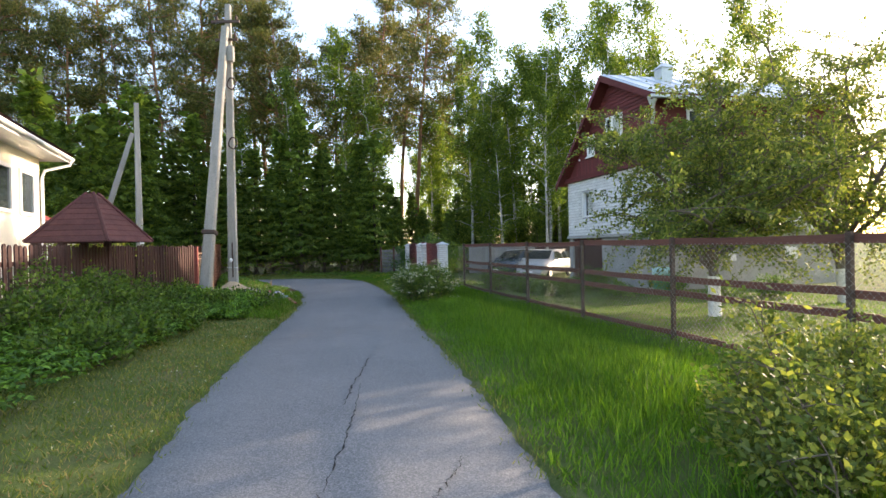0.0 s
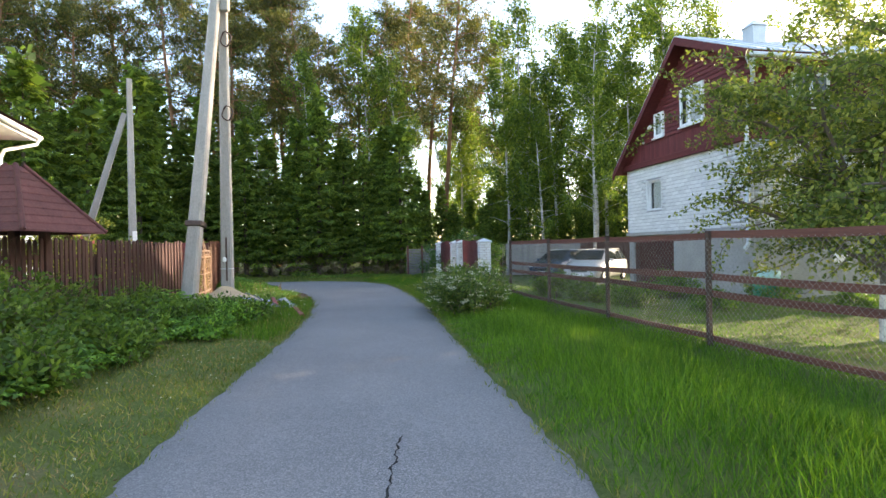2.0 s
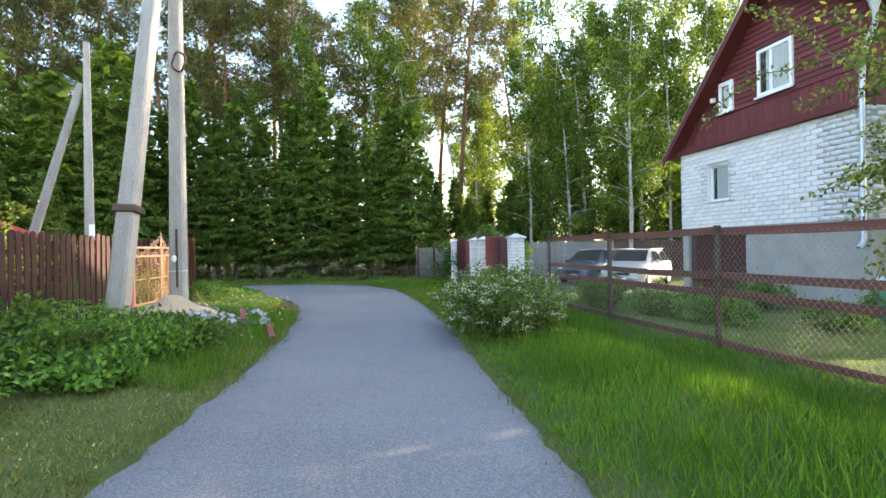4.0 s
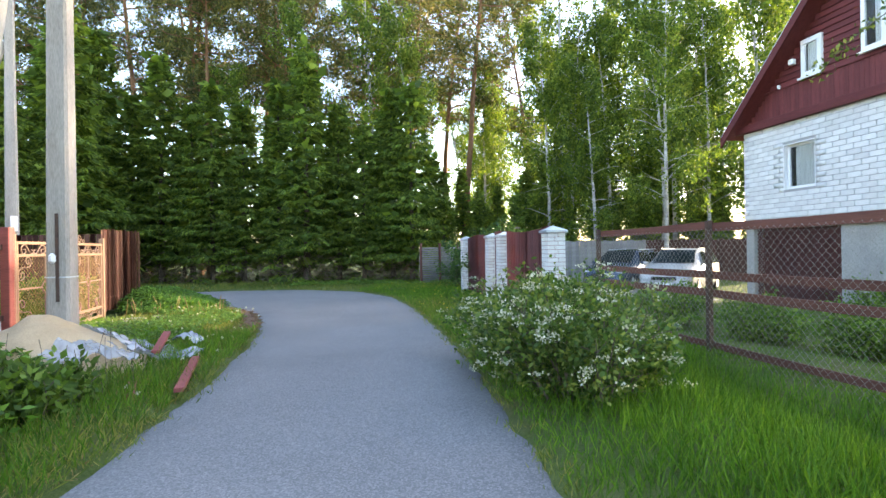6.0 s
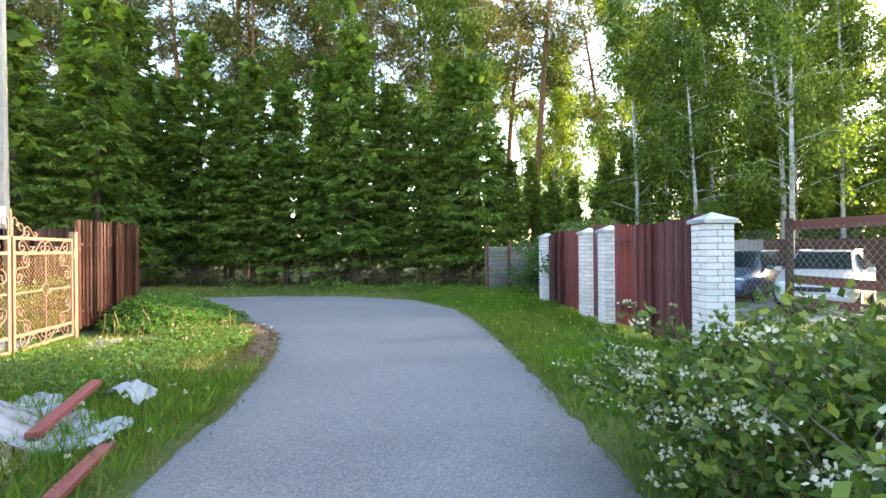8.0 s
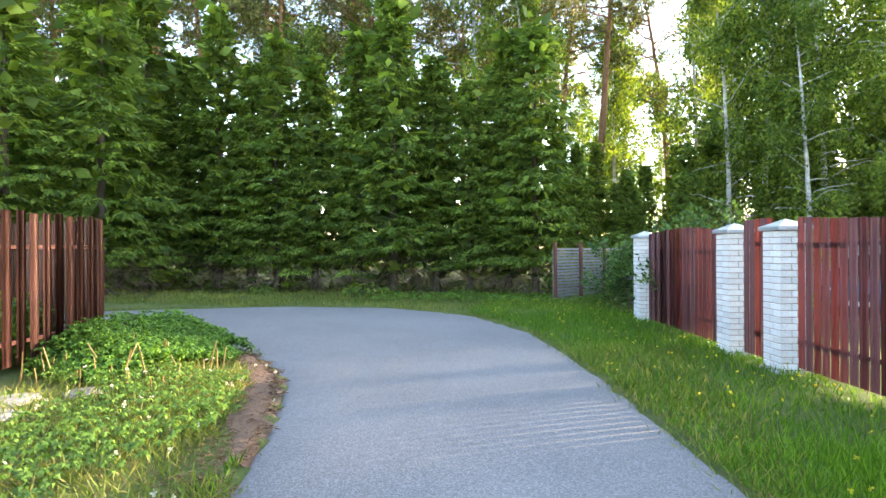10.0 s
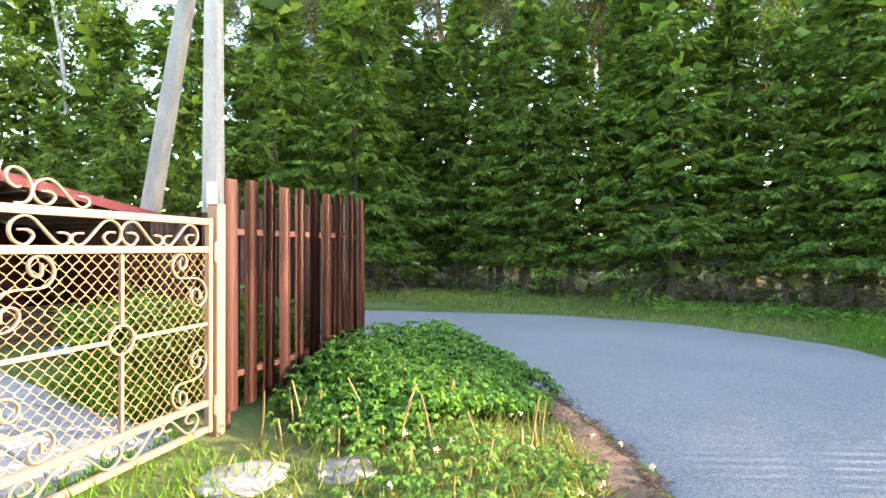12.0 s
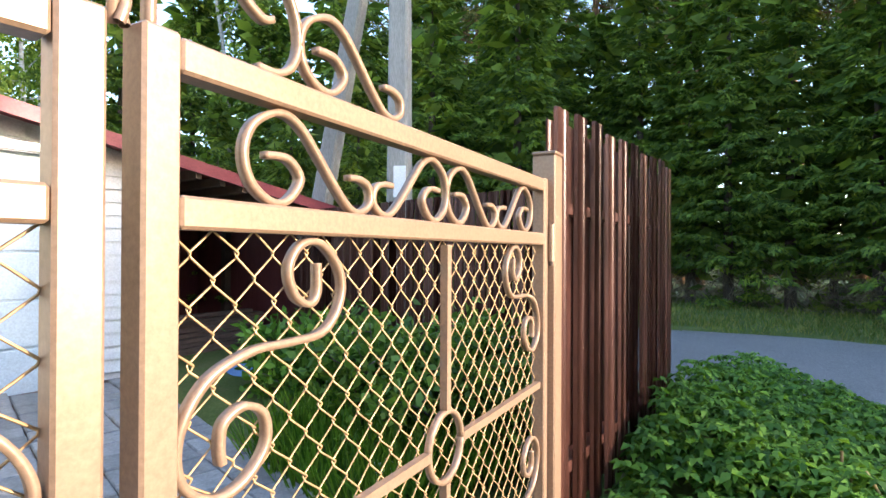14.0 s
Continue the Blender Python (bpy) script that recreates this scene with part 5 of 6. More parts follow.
tagged(part("fence_post", bm, BOARD_RED, None, "", pose(-7.56, 16.70, 0, 0, 0, 8)), "square reddish brown post beside the gate", "post")

# ---- parked cars ----
def car(m, paint, label, tall=1.48):
    """A family car; its front points along +x."""
    c = thing("car", m, label, "car", "parked cars")
    k = tall / 1.48
    # stations along the length: x, half width, belt height, roof height, roof half width
    st = [(-2.12, 0.66, 0.78, 0.80, 0.5), (-2.05, 0.80, 0.88, 1.02, 0.56), (-1.75, 0.86, 0.94, 1.36, 0.58), (-1.2, 0.88, 0.95, 1.46, 0.62), (-0.4, 0.89, 0.95, 1.48, 0.63), (0.3, 0.89, 0.94, 1.44, 0.61), (0.62, 0.885, 0.94, 1.25, 0.60), (1.05, 0.88, 0.93, 1.0, 0.70), (1.5, 0.86, 0.86, 0.92, 0.6), (1.9, 0.80, 0.74, 0.80, 0.5), (2.10, 0.66, 0.62, 0.66, 0.4)]
    bm = bmesh.new()
    rings = []
    for x, w, b, r, rw in st:
        b, r = b * k, r * k
        half = [(w * 0.9, 0.22), (w, 0.40), (w * 1.01, 0.62 * k if b > 0.64 else b * 0.8), (w * 0.97, b), (rw, r - 0.02), (rw * 0.6, r + 0.012), (0, r + 0.018)]
        pts = [(y, z) for y, z in half] + [(-y, z) for y, z in half[-2::-1]]
        rings.append([bm.verts.new((x, y, z)) for y, z in pts])
    for a, b in zip(rings[:-1], rings[1:]):
        for i in range(len(a) - 1):
            bm.faces.new((a[i], b[i], b[i + 1], a[i + 1]))
        bm.faces.new((a[-1], b[-1], b[0], a[0]))
    bm.faces.new(rings[0])
    bm.faces.new(rings[-1][::-1])
    bmesh.ops.recalc_face_normals(bm, faces=bm.faces)
    part("body", bm, paint, c, "", None, True)
    def pane(pts, name="window_glass"):
        bm = bmesh.new()
        bm.faces.new([bm.verts.new(p) for p in pts])
        bmesh.ops.solidify(bm, geom=bm.faces[:], thickness=0.008)
        return part(name, bm, GLASS, c)
    pane([(1.07, 0.66, 1.03 * k), (1.07, -0.66, 1.03 * k), (0.36, -0.56, 1.445 * k), (0.36, 0.56, 1.445 * k)], "windscreen")
    pane([(-2.075, 0.55, 0.93 * k), (-2.075, -0.55, 0.93 * k), (-1.80, -0.52, 1.33 * k), (-1.80, 0.52, 1.33 * k)], "rear_glass")
    for s in (-1, 1):
        for xa, xb, ta, tb in ((-0.42, 0.72, -0.42, 0.30), (-1.15, -0.48, -1.15, -0.48), (-1.72, -1.22, -1.55, -1.22)):
            y0, y1 = s * 0.872, s * 0.655
            pane([(xa, y0, 0.985 * k), (xb, y0, 0.985 * k), (tb, y1, 1.385 * k), (ta, y1, 1.385 * k)], "side_window")
        part("mirror", boxed(0.55, 0.72, s * 0.98 - 0.09, s * 0.98 + 0.09, 0.93 * k, 1.06 * k, 0.03), paint, c, "door mirror")
        part("headlight", boxed(1.72, 2.03, s * 0.60 - 0.13, s * 0.60 + 0.13, 0.60 * k, 0.73 * k, 0.04), LAMP_GLASS, c, "clear headlight")
        part("tail_light", boxed(-2.13, -2.0, s * 0.66 - 0.1, s * 0.66 + 0.1, 0.75, 0.95, 0.03), BOARD_RED, c)
        part("roof_rail", boxed(-1.5, 0.15, s * 0.60 - 0.015, s * 0.60 + 0.015, 1.475 * k, 1.505 * k, 0.01), ZINC, c)
        for x in (1.32, -1.32):
            t = np.linspace(0, 2 * np.pi, 25)
            ring = np.stack([x + 0.235 * np.cos(t), np.full(25, s * 0.80), 0.31 + 0.235 * np.sin(t)], 1)
            wh = tube_part("wheel", [(ring, 0.082)], RUBBER_AND_SHADE, c, "black tyre", 8)
            bm = bmesh.new()
            bmesh.ops.create_cone(bm, cap_ends=True, segments=20, radius1=0.19, radius2=0.17, depth=0.1, matrix=pose(x, s * 0.82, 0.31, 90, 0, 0))
            part("rim", bm, ZINC, wh)
    part("bumper", boxed(1.9, 2.16, -0.72, 0.72, 0.27, 0.47, 0.06), paint, c)
    part("grille", boxed(2.08, 2.13, -0.38, 0.38, 0.52, 0.63, 0.015), RUBBER_AND_SHADE, c, "dark grille")
    part("number_plate", boxed(2.161, 2.168, -0.26, 0.26, 0.34, 0.45), FRAME_W, c, "white plate")
    return c


car(pose(5.15, 27.6, -0.20, 0, 0, 236) @ Matrix.Scale(0.93, 4), CAR_WHITE, "white hatchback car parked beside the house")
car(pose(4.05, 30.0, -0.20, 0, 0, 232) @ Matrix.Scale(0.93, 4), CAR_BLUE, "dark blue estate car parked by the trees", 1.46)
bm = bmesh.new()
box(bm, 2.6, 5.2, 24.6, 31.2, -0.30, -0.20, 0.01)
tagged(part("parking_pad", bm, PAVER, None), "grey paved parking pad beside the house", "pavement", kind="structure")

# ---- fences beyond ----
bf = thing("board_fence", pose(1.5, 31.6, -0.1, 0, 0, 4), "weathered grey board fence behind the cars", "fence")
for i in range(60):
    part("board", boxed(i * 0.155, i * 0.155 + 0.145, 0, 0.02, 0, 1.62 + 0.02 * math.sin(i * 1.9)), PICKET if i > 24 else GREY_SLAT, bf)
for z in (0.35, 1.3):
    part("rail", boxed(0, 9.3, 0.021, 0.06, z, z + 0.07), GREY_SLAT, bf)
gf = thing("slat_fence", pose(-3.35, 28.95, 0, 0, 0, 50), "grey fence of lying slats on rusty posts", "fence")
for k in range(17):
    part("slat", boxed(0, 2.9, 0, 0.012, 0.10 + k * 0.075, 0.10 + k * 0.075 + 0.05), GREY_SLAT, gf)
for x in (0.05, 1.0, 1.95, 2.85):
    part("post", boxed(x - 0.03, x + 0.03, -0.065, -0.003, -0.3, 1.5), RAIL_RED, gf, "rusty square post")

# ---- barrel and small things by the house ----
bx, by = 7.0, 17.45
brl = thing("water_barrel", pose(bx, by, float(height(bx, by)) - 0.01), "green plastic water barrel with turquoise rim", "barrel")
tube_part("drum", [(np.array([(0, 0, 0.0), (0, 0, 0.04), (0, 0, 0.3), (0, 0, 0.33), (0, 0, 0.6)]), (0.25, 0.28, 0.30, 0.315, 0.29))], BARREL, brl, "", 20)
tube_part("rim", [(np.array([(0, 0, 0.6), (0, 0, 0.61), (0, 0, 0.82), (0, 0, 0.85)]), (0.29, 0.32, 0.32, 0.05))], BARREL_TOP, brl, "turquoise rim", 20)

# ---- cream house behind the picket fence ----
EV = Vector((0.36, -0.93, 0)).normalized()
cream = thing("cream_house", Matrix.Translation((-11.5, 16.9, 0)) @ pose(0, 0, 0, 0, 0, math.degrees(math.atan2(EV.y, EV.x))), "cream rendered house with white gutter and eaves", "house")
part("wall", boxed(0.55, 9.0, -6.5, -0.62, -0.2, 4.35), CREAM, cream)
part("soffit", boxed(0.0, 9.4, -6.9, -0.02, 4.36, 4.46), FRAME_W, cream)
part("fascia", boxed(-0.03, 9.4, 0.0, 0.03, 4.33, 4.56, 0.005), FRAME_W, cream)
tube_part("gutter", [(np.array([(-0.05, 0.09, 4.44), (9.4, 0.09, 4.46)]), 0.06)], FRAME_W, cream, "white gutter", 8)
tube_part("downpipe", [(np.array([(0.05, 0.09, 4.4), (0.12, 0.05, 4.25), (0.5, -0.5, 4.02), (0.58, -0.55, 3.8), (0.58, -0.55, 0.1)]), 0.045)], FRAME_W, cream, "white downpipe", 8)
bm = bmesh.new()
vs = [bm.verts.new(p) for p in ((-0.08, 0.12, 4.57), (9.4, 0.12, 4.57), (9.4, -3.4, 6.2), (2.2, -3.4, 6.2), (9.4, -6.9, 4.57), (-0.08, -6.9, 4.57))]
bm.faces.new((vs[0], vs[1], vs[2], vs[3]))
bm.faces.new((vs[3], vs[2], vs[4], vs[5]))
bm.faces.new((vs[0], vs[3], vs[5]))
bmesh.ops.solidify(bm, geom=bm.faces[:], thickness=0.05)
part("roof", bm, SHINGLE, cream)
for x0 in (1.2, 2.9, 5.2):
    w = part("window", box(box(box(boxed(x0, x0 + 1.1, -0.62, -0.56, 2.6, 2.7), x0, x0 + 1.1, -0.62, -0.56, 3.75, 3.85), x0, x0 + 0.09, -0.62, -0.56, 2.7, 3.75), x0 + 1.01, x0 + 1.1, -0.62, -0.56, 2.7, 3.75), FRAME_W, cream)
    part("pane", boxed(x0 + 0.09, x0 + 1.01, -0.615, -0.60, 2.7, 3.75), GLASS, w)

# ---- roofed well shelter ----
well = thing("well_shelter", pose(-7.0, 10.95, 0, 0, 0, 3), "timber well shelter with dark red shingled hip roof", "shelter")
for x in (-0.62, -0.14):
    for y in (-0.75, 0.75):
        part("post", boxed(x - 0.06, x + 0.06, y - 0.06, y + 0.06, -0.2, 1.86, 0.01), PICKET, well)
n, HX, HY, EZ, AZ = 9, 0.75, 0.88, 1.75, 2.72
for q4 in range(4):
    for k in range(n):
        f0, f1 = k / n, min(1, (k + 1) / n + 0.02)
        rings = []
        for f, lift in ((f0, 0.02), (f1, 0.0)):
            hx, hy, zz = HX * (1 - f) + 0.06 * f, HY * (1 - f) + 0.10 * f, EZ + (AZ - EZ) * f + lift
            c4 = ((-hx, -hy), (hx, -hy), (hx, hy), (-hx, hy))
            rings.append([(*c4[q4], zz), (*c4[(q4 + 1) % 4], zz)])
        bm = bmesh.new()
        (a0, a1), (b0, b1) = rings
        low = [(c[0], c[1], c[2] - 0.025) for c in (a0, a1, b1, b0)]
        vs = [bm.verts.new(c) for c in (a0, a1, b1, b0, *low)]
        for g in ((0, 1, 2, 3), (7, 6, 5, 4), (0, 4, 5, 1)):
            bm.faces.new([vs[i] for i in g])
        part("shingle_course", bm, SHINGLE, well)
    cx, cy = ((-HX, -HY), (HX, -HY), (HX, HY), (-HX, HY))[q4]
    tube_part("hip_roll", [(np.array([(cx, cy, EZ + 0.02), (cx * 0.08, cy * 0.08, AZ + 0.02)]), 0.035)], SHINGLE, well)
part("well_box", boxed(-0.55, -0.2, -0.5, 0.5, -0.2, 0.8, 0.01), PICKET, well)

# ---- garage and open shed in the yard ----
gdir = Vector((0.2, -1.0, 0)).normalized()
gar = thing("garage", Matrix.Translation((-13.0, 19.6, 0)) @ pose(0, 0, 0, 0, 0, math.degrees(math.atan2(gdir.y, gdir.x))), "white sided garage with pale blue door and red roof", "garage")
def roof_z(x):
    return 2.10 + 0.18 * x
part("wall", poly(bmesh.new(), [(0.02, -0.1), (0.95, -0.1), (0.95, 2.05), (3.5, 2.05), (3.5, -0.1), (4.6, -0.1), (4.6, roof_z(4.6)), (0.02, roof_z(0))], -0.16, -0.02), SIDING, gar)
part("side_wall", boxed(0.021, 0.15, -3.2, -0.161, -0.1, 2.05), SIDING, gar)
z = 0.12
while z < 2.7:
    xa = max(0.0, (z + 0.12 - 2.08) / 0.18)
    for x0, x1 in ((xa, 0.95), (3.5, 4.6)) if z < 1.95 else ((xa, 4.6),):
        if x1 - x0 > 0.1:
            bm = bmesh.new()
            vs = [bm.verts.new(p) for p in ((x0, 0.012, z), (x1, 0.012, z), (x1, -0.012, z + 0.118), (x0, -0.012, z + 0.118), (x0, -0.018, z), (x1, -0.018, z))]
            bm.faces.new((vs[0], vs[1], vs[2], vs[3]))
            bm.faces.new((vs[0], vs[4], vs[5], vs[1]))
            part("siding_board", bm, SIDING, gar)
    z += 0.12
part("corner_trim", boxed(-0.03, 0.10, -0.05, 0.025, -0.05, 2.07), FRAME_W, gar)
door = part("garage_door", boxed(0.96, 3.49, -0.12, -0.06, 0.02, 2.04), DOOR_BLUE, gar, "pale blue sectional door")
for k in range(5):
    part("panel", boxed(0.98, 3.47, -0.059, -0.04, 0.03 + k * 0.4, 0.03 + k * 0.4 + 0.385, 0.008), DOOR_BLUE, door)
part("lintel", boxed(0.9, 3.55, -0.03, 0.03, 2.05, 2.13, 0.006), ZINC, gar)
part("roof", poly(bmesh.new(), [(-2.25, roof_z(-2.25)), (5.0, roof_z(5.0)), (5.0, roof_z(5.0) + 0.05), (-2.25, roof_z(-2.25) + 0.05)], -3.4, 0.30), ROOF_RED, gar)
part("roof_edge", poly(bmesh.new(), [(-2.28, roof_z(-2.28) - 0.06), (5.02, roof_z(5.02) - 0.06), (5.02, roof_z(5.02) + 0.06), (-2.28, roof_z(-2.28) + 0.06)], 0.301, 0.325), ROOF_RED, gar)
for i in range(9):
    x = -2.1 + i * 0.26
    part("rafter", poly(bmesh.new(), [(x, roof_z(x) - 0.1), (x + 0.06, roof_z(x) - 0.09), (x + 0.06, roof_z(x) - 0.003), (x, roof_z(x) - 0.013)], -3.2, 0.25), SHED_DARK, gar)
part("shed_back", boxed(-2.2, 0.0, -3.2, -3.1, -0.1, 1.7), CLAD_UP, gar)
part("shed_side", boxed(-2.25, -2.15, -3.09, 0.1, -0.1, 1.64), CLAD_UP, gar, "dark red boards")
for y in (0.0, -2.2):
    part("post", boxed(-2.14, -2.04, y - 0.05, y + 0.05, -0.1, 1.68), SHED_DARK, gar)
rs = random.Random(3)
for i in range(9):
    lg = part("firewood_board", boxed(-0.7, 0.7, -0.06, 0.06, -0.02, 0.02), SHED_DARK, None, "", Matrix.Translation((-13.6 - 0.05 * i, 20.35 + 0.06 * (i % 4), 0.10 + 0.045 * i)) @ pose(0, 0, 0, 0, 0, -70 + rs.uniform(-6, 6)))
    tagged(lg, "dark weathered board stacked in the shed", "board", "stacked boards")
tarp = bmesh.new()
bmesh.ops.create_icosphere(tarp, subdivisions=3, radius=0.26)
for v in tarp.verts:
    v.co *= 1 + 0.25 * noise.noise(v.co * 4)
    v.co.z = max(v.co.z * 0.45, -0.05)
tagged(part("tarp", tarp, BLUE_PLASTIC, None, "", pose(-12.3, 20.2, 0.06), True), "crumpled blue plastic tarp on the ground", "tarp")

# ---- sand pile, film, planks ----
def pile(name, m, rx, ry, h, mat, seed, label, cat, n=40, rough=0.12):
    bm = bmesh.new()
    grid = []
    for i in range(n + 1):
        row = []
        for j in range(n + 1):
            x, y = -1 + 2 * i / n, -1 + 2 * j / n
            d = math.hypot(x, y)
            e = max(0.0, 1 - d ** 1.3) ** 1.05
            zz = h * e * (1 + rough * 2 * noise.noise(Vector((x * 2.3 + seed, y * 2.3, 0)))) + 0.03 * noise.noise(Vector((x * 7, y * 7, seed))) * min(1, e * 4) - 0.05 * (d > 1.0)
            row.append(bm.verts.new((x * rx, y * ry, zz)))
        grid.append(row)
    for i in range(n):
        for j in range(n):
            bm.faces.new((grid[i][j], grid[i + 1][j], grid[i + 1][j + 1], grid[i][j + 1]))
    ob = part(name, bm, mat, None, "", m, True)
    return tagged(ob, label, cat)


SANDS = ((-5.95, 15.2, 1.15, 0.60), (-5.35, 15.0, 0.8, 0.34))
sand = pile("sand_heap", pose(-5.95, 15.2, 0.06, 0, 0, 20), 1.2, 1.2, 0.60, SAND, 2.0, "heap of pale yellow sand partly under plastic film", "sand pile")


def sand_height(x, y):
    return max([0.0] + [h * max(0.0, 1 - (math.hypot(x - a, y - b) / r) ** 1.3) for a, b, r, h in SANDS])


def film_sheet(name, m, lx, ly, hfun, label, n=46):
    bm = bmesh.new()
    rows = []
    for i in range(n + 1):
        rows.append([])
        for j in range(n + 1):
            x, y = lx * (i / n - 0.5), ly * (j / n - 0.5)
            x += 0.10 * noise.noise(Vector((y * 3, x, 4)))
            y += 0.12 * noise.noise(Vector((x * 3, y, 9)))
            w = m @ Vector((x, y, 0))
            z = hfun(x, y) + sand_height(w.x, w.y) + 0.12 * abs(noise.noise(Vector((x * 5, y * 2.2, 1)))) + 0.06 * abs(noise.noise(Vector((x * 11, y * 9, 3))))
            rows[-1].append(bm.verts.new((x, y, z)))
    for i in range(n):
        for j in range(n):
            bm.faces.new((rows[i][j], rows[i + 1][j], rows[i + 1][j + 1], rows[i][j + 1]))
    ob = part(name, bm, FILM, None, "", m, True)
    return tagged(ob, label, "plastic sheet")


film_sheet("plastic_film", pose(-5.35, 16.0, 0.06, 0, 0, -28), 1.5, 0.85, lambda x, y: 0.03, "crumpled translucent plastic film over the sand")
film_sheet("plastic_film", pose(-5.12, 15.0, 0.04, 0, 0, 75), 0.8, 0.42, lambda x, y: 0.02, "crumpled translucent plastic film over the sand")
film_sheet("plastic_film", pose(-5.12, 16.75, 0.09, 0, 0, 10), 0.36, 0.26, lambda x, y: max(0.0, 0.14 - 0.5 * math.hypot(x, y)), "scrap of crumpled plastic film in the grass", 24)
for x, y, rz, l, lift, tilt in ((-4.22, 15.1, 113, 1.55, 0.09, 0), (-5.12, 16.15, 114, 1.06, 0.22, -4), (-4.36, 14.4, 121, 0.55, 0.09, 0)):
    pl = part("plank", boxed(-l / 2, l / 2, -0.042, 0.042, -0.02, 0.02, 0.004), BOARD_RED, None, "", pose(x, y, lift, 0, tilt, rz))
    tagged(pl, "red painted plank lying in the verge", "plank", "loose planks")

# ---- stones by the gate ----
def stone(x, y, s, flat, seed, label="flat pale paving stone in the grass", ):
    bm = bmesh.new()
    bmesh.ops.create_icosphere(bm, subdivisions=3, radius=1)
    for v in bm.verts:
        v.co *= 1 + 0.28 * noise.noise(v.co * 1.7 + Vector((seed, 0, 0))) + 0.06 * noise.noise(v.co * 6)
        v.co.z *= flat
        v.co *= s
    ob = part("stone", bm, STONE, None, "", pose(x, y, float(height(x, y)) + s * flat * 0.25, 0, 0, seed * 50), True)
    return tagged(ob, label, "stone", "loose stones")


stone(-7.2, 19.6, 0.17, 0.14, 1)
stone(-7.5, 19.2, 0.22, 0.12, 2)
stone(-7.25, 18.8, 0.22, 0.11, 3)
stone(-9.1, 19.25, 0.17, 0.6, 4, "rough grey stone edging the yard")
stone(-9.6, 19.0, 0.15, 0.7, 5, "rough grey stone edging the yard")
stone(-10.2, 18.9, 0.13, 0.7, 6, "rough grey stone edging the yard")
bm = bmesh.new()
bmesh.ops.create_icosphere(bm, subdivisions=3, radius=0.065)
tagged(part("ball", bm, FRAME_W, None, "", pose(-9.35, 19.64, 0.15), True), "small white ball in the flower bed", "ball")

# ---- apple trees ----
def apple_tree(seed, at, rise, spread, n_leaf, label):
    r = np.random.default_rng(seed)
    z0 = float(height(at[0], at[1]))
    base = thing("apple_tree", pose(at[0], at[1], z0), label, "tree", "apple trees")
    tk = limb(r, (0, 0, -0.1), (0.02, 0.05, 1), 1.45, 6, 0, 0.06)
    paths = [(tk, np.linspace(0.13, 0.095, len(tk)))]
    ends = []
    for i in range(12):
        a = i * 6.283 / 12 + r.normal() * 0.25
        b = limb(r, tk[-1] - np.array([0, 0, r.uniform(0, 0.35)]), (math.cos(a), math.sin(a), r.uniform(0.35, rise)), spread * r.uniform(0.85, 1.15), 8, 0.03, 0.16)
        paths.append((b, np.linspace(0.07, 0.015, len(b))))
        for k in range(2, 9):
            for s in range(3):
                c = limb(r, b[k], (r.normal(), r.normal(), r.uniform(-0.3, 1.0)), spread * r.uniform(0.25, 0.55), 6, 0.07, 0.2)
                paths.append((c, np.linspace(0.016, 0.004, len(c))))
                ends.append(c)
    put("trunk", mesh_np("trunk", *tubes(paths, 7)), APPLE_BARK, base, None, "", True)
    tube_part("whitewash_band", [(tk[:5] + np.array([0, 0, 0.0]), np.linspace(0.145, 0.118, 5))], WHITEWASH, base, "whitewashed lower trunk", 12)
    pts = np.concatenate([np.stack([np.interp(np.linspace(0.15, 1, 14), np.linspace(0, 1, len(b)), b[:, i]) for i in range(3)], 1) for b in ends])
    P = pts[r.integers(0, len(pts), n_leaf)] + r.normal(size=(n_leaf, 3)) * 0.07
    D = r.normal(size=(n_leaf, 3)) * 0.8 + np.array([[0, 0, -0.1]])
    v = blades(r, P, D, r.uniform(0.06, 0.12, n_leaf), r.uniform(0.035, 0.065, n_leaf), 0.45, 0.1)
    put("crown", mesh_np("crown", v, quads_of(v)), APPLE, base)
    return base


apple_tree(71, (5.95, 12.0), 2.4, 3.5, 38000, "old apple tree with whitewashed trunk and loose crown")
apple_tree(72, (10.2, 13.9), 4.2, 6.4, 50000, "spreading apple tree with whitewashed trunk")

# ---- shrubs ----
for k, (x, y, t, rd) in enumerate(((-0.42, 14.35, 1.12, 0.62), (-0.62, 15.15, 1.22, 0.68), (-0.78, 15.9, 1.1, 0.55))):
    leafy_bush("flowering_bush", 90 + k, (x, y), 42, rd, t, 11500, 0.054, ARONIA, "dense green bush with white blossom clusters", flowers=120, flower_mat=PETAL, group="flowering bushes")
leafy_bush("garden_shrub", 101, (2.75, 4.0), 26, 0.75, 1.15, 6500, 0.055, APPLE, "loose yellow green shrub beside the fence")
leafy_bush("garden_shrub", 102, (2.2, 2.9), 22, 0.6, 0.85, 4500, 0.055, APPLE, "loose yellow green shrub beside the fence")
for k, (x, y, t, rd, n) in enumerate(((2.6, 17.6, 0.75, 0.6, 4200), (3.4, 16.6, 0.7, 0.55, 4000), (1.9, 18.9, 0.85, 0.6, 4200), (5.2, 16.3, 0.55, 0.5, 3000), (7.2, 17.6, 0.8, 0.6, 3600), (7.9, 15.5, 0.6, 0.5, 2800), (5.3, 19.2, 0.9, 0.7, 4600), (9.3, 15.6, 0.7, 0.6, 3000))):
    leafy_bush("garden_shrub", 110 + k, (x, y), 20, rd, t, n, 0.065, SHRUB, "low rounded green garden shrub", group="garden shrubs")
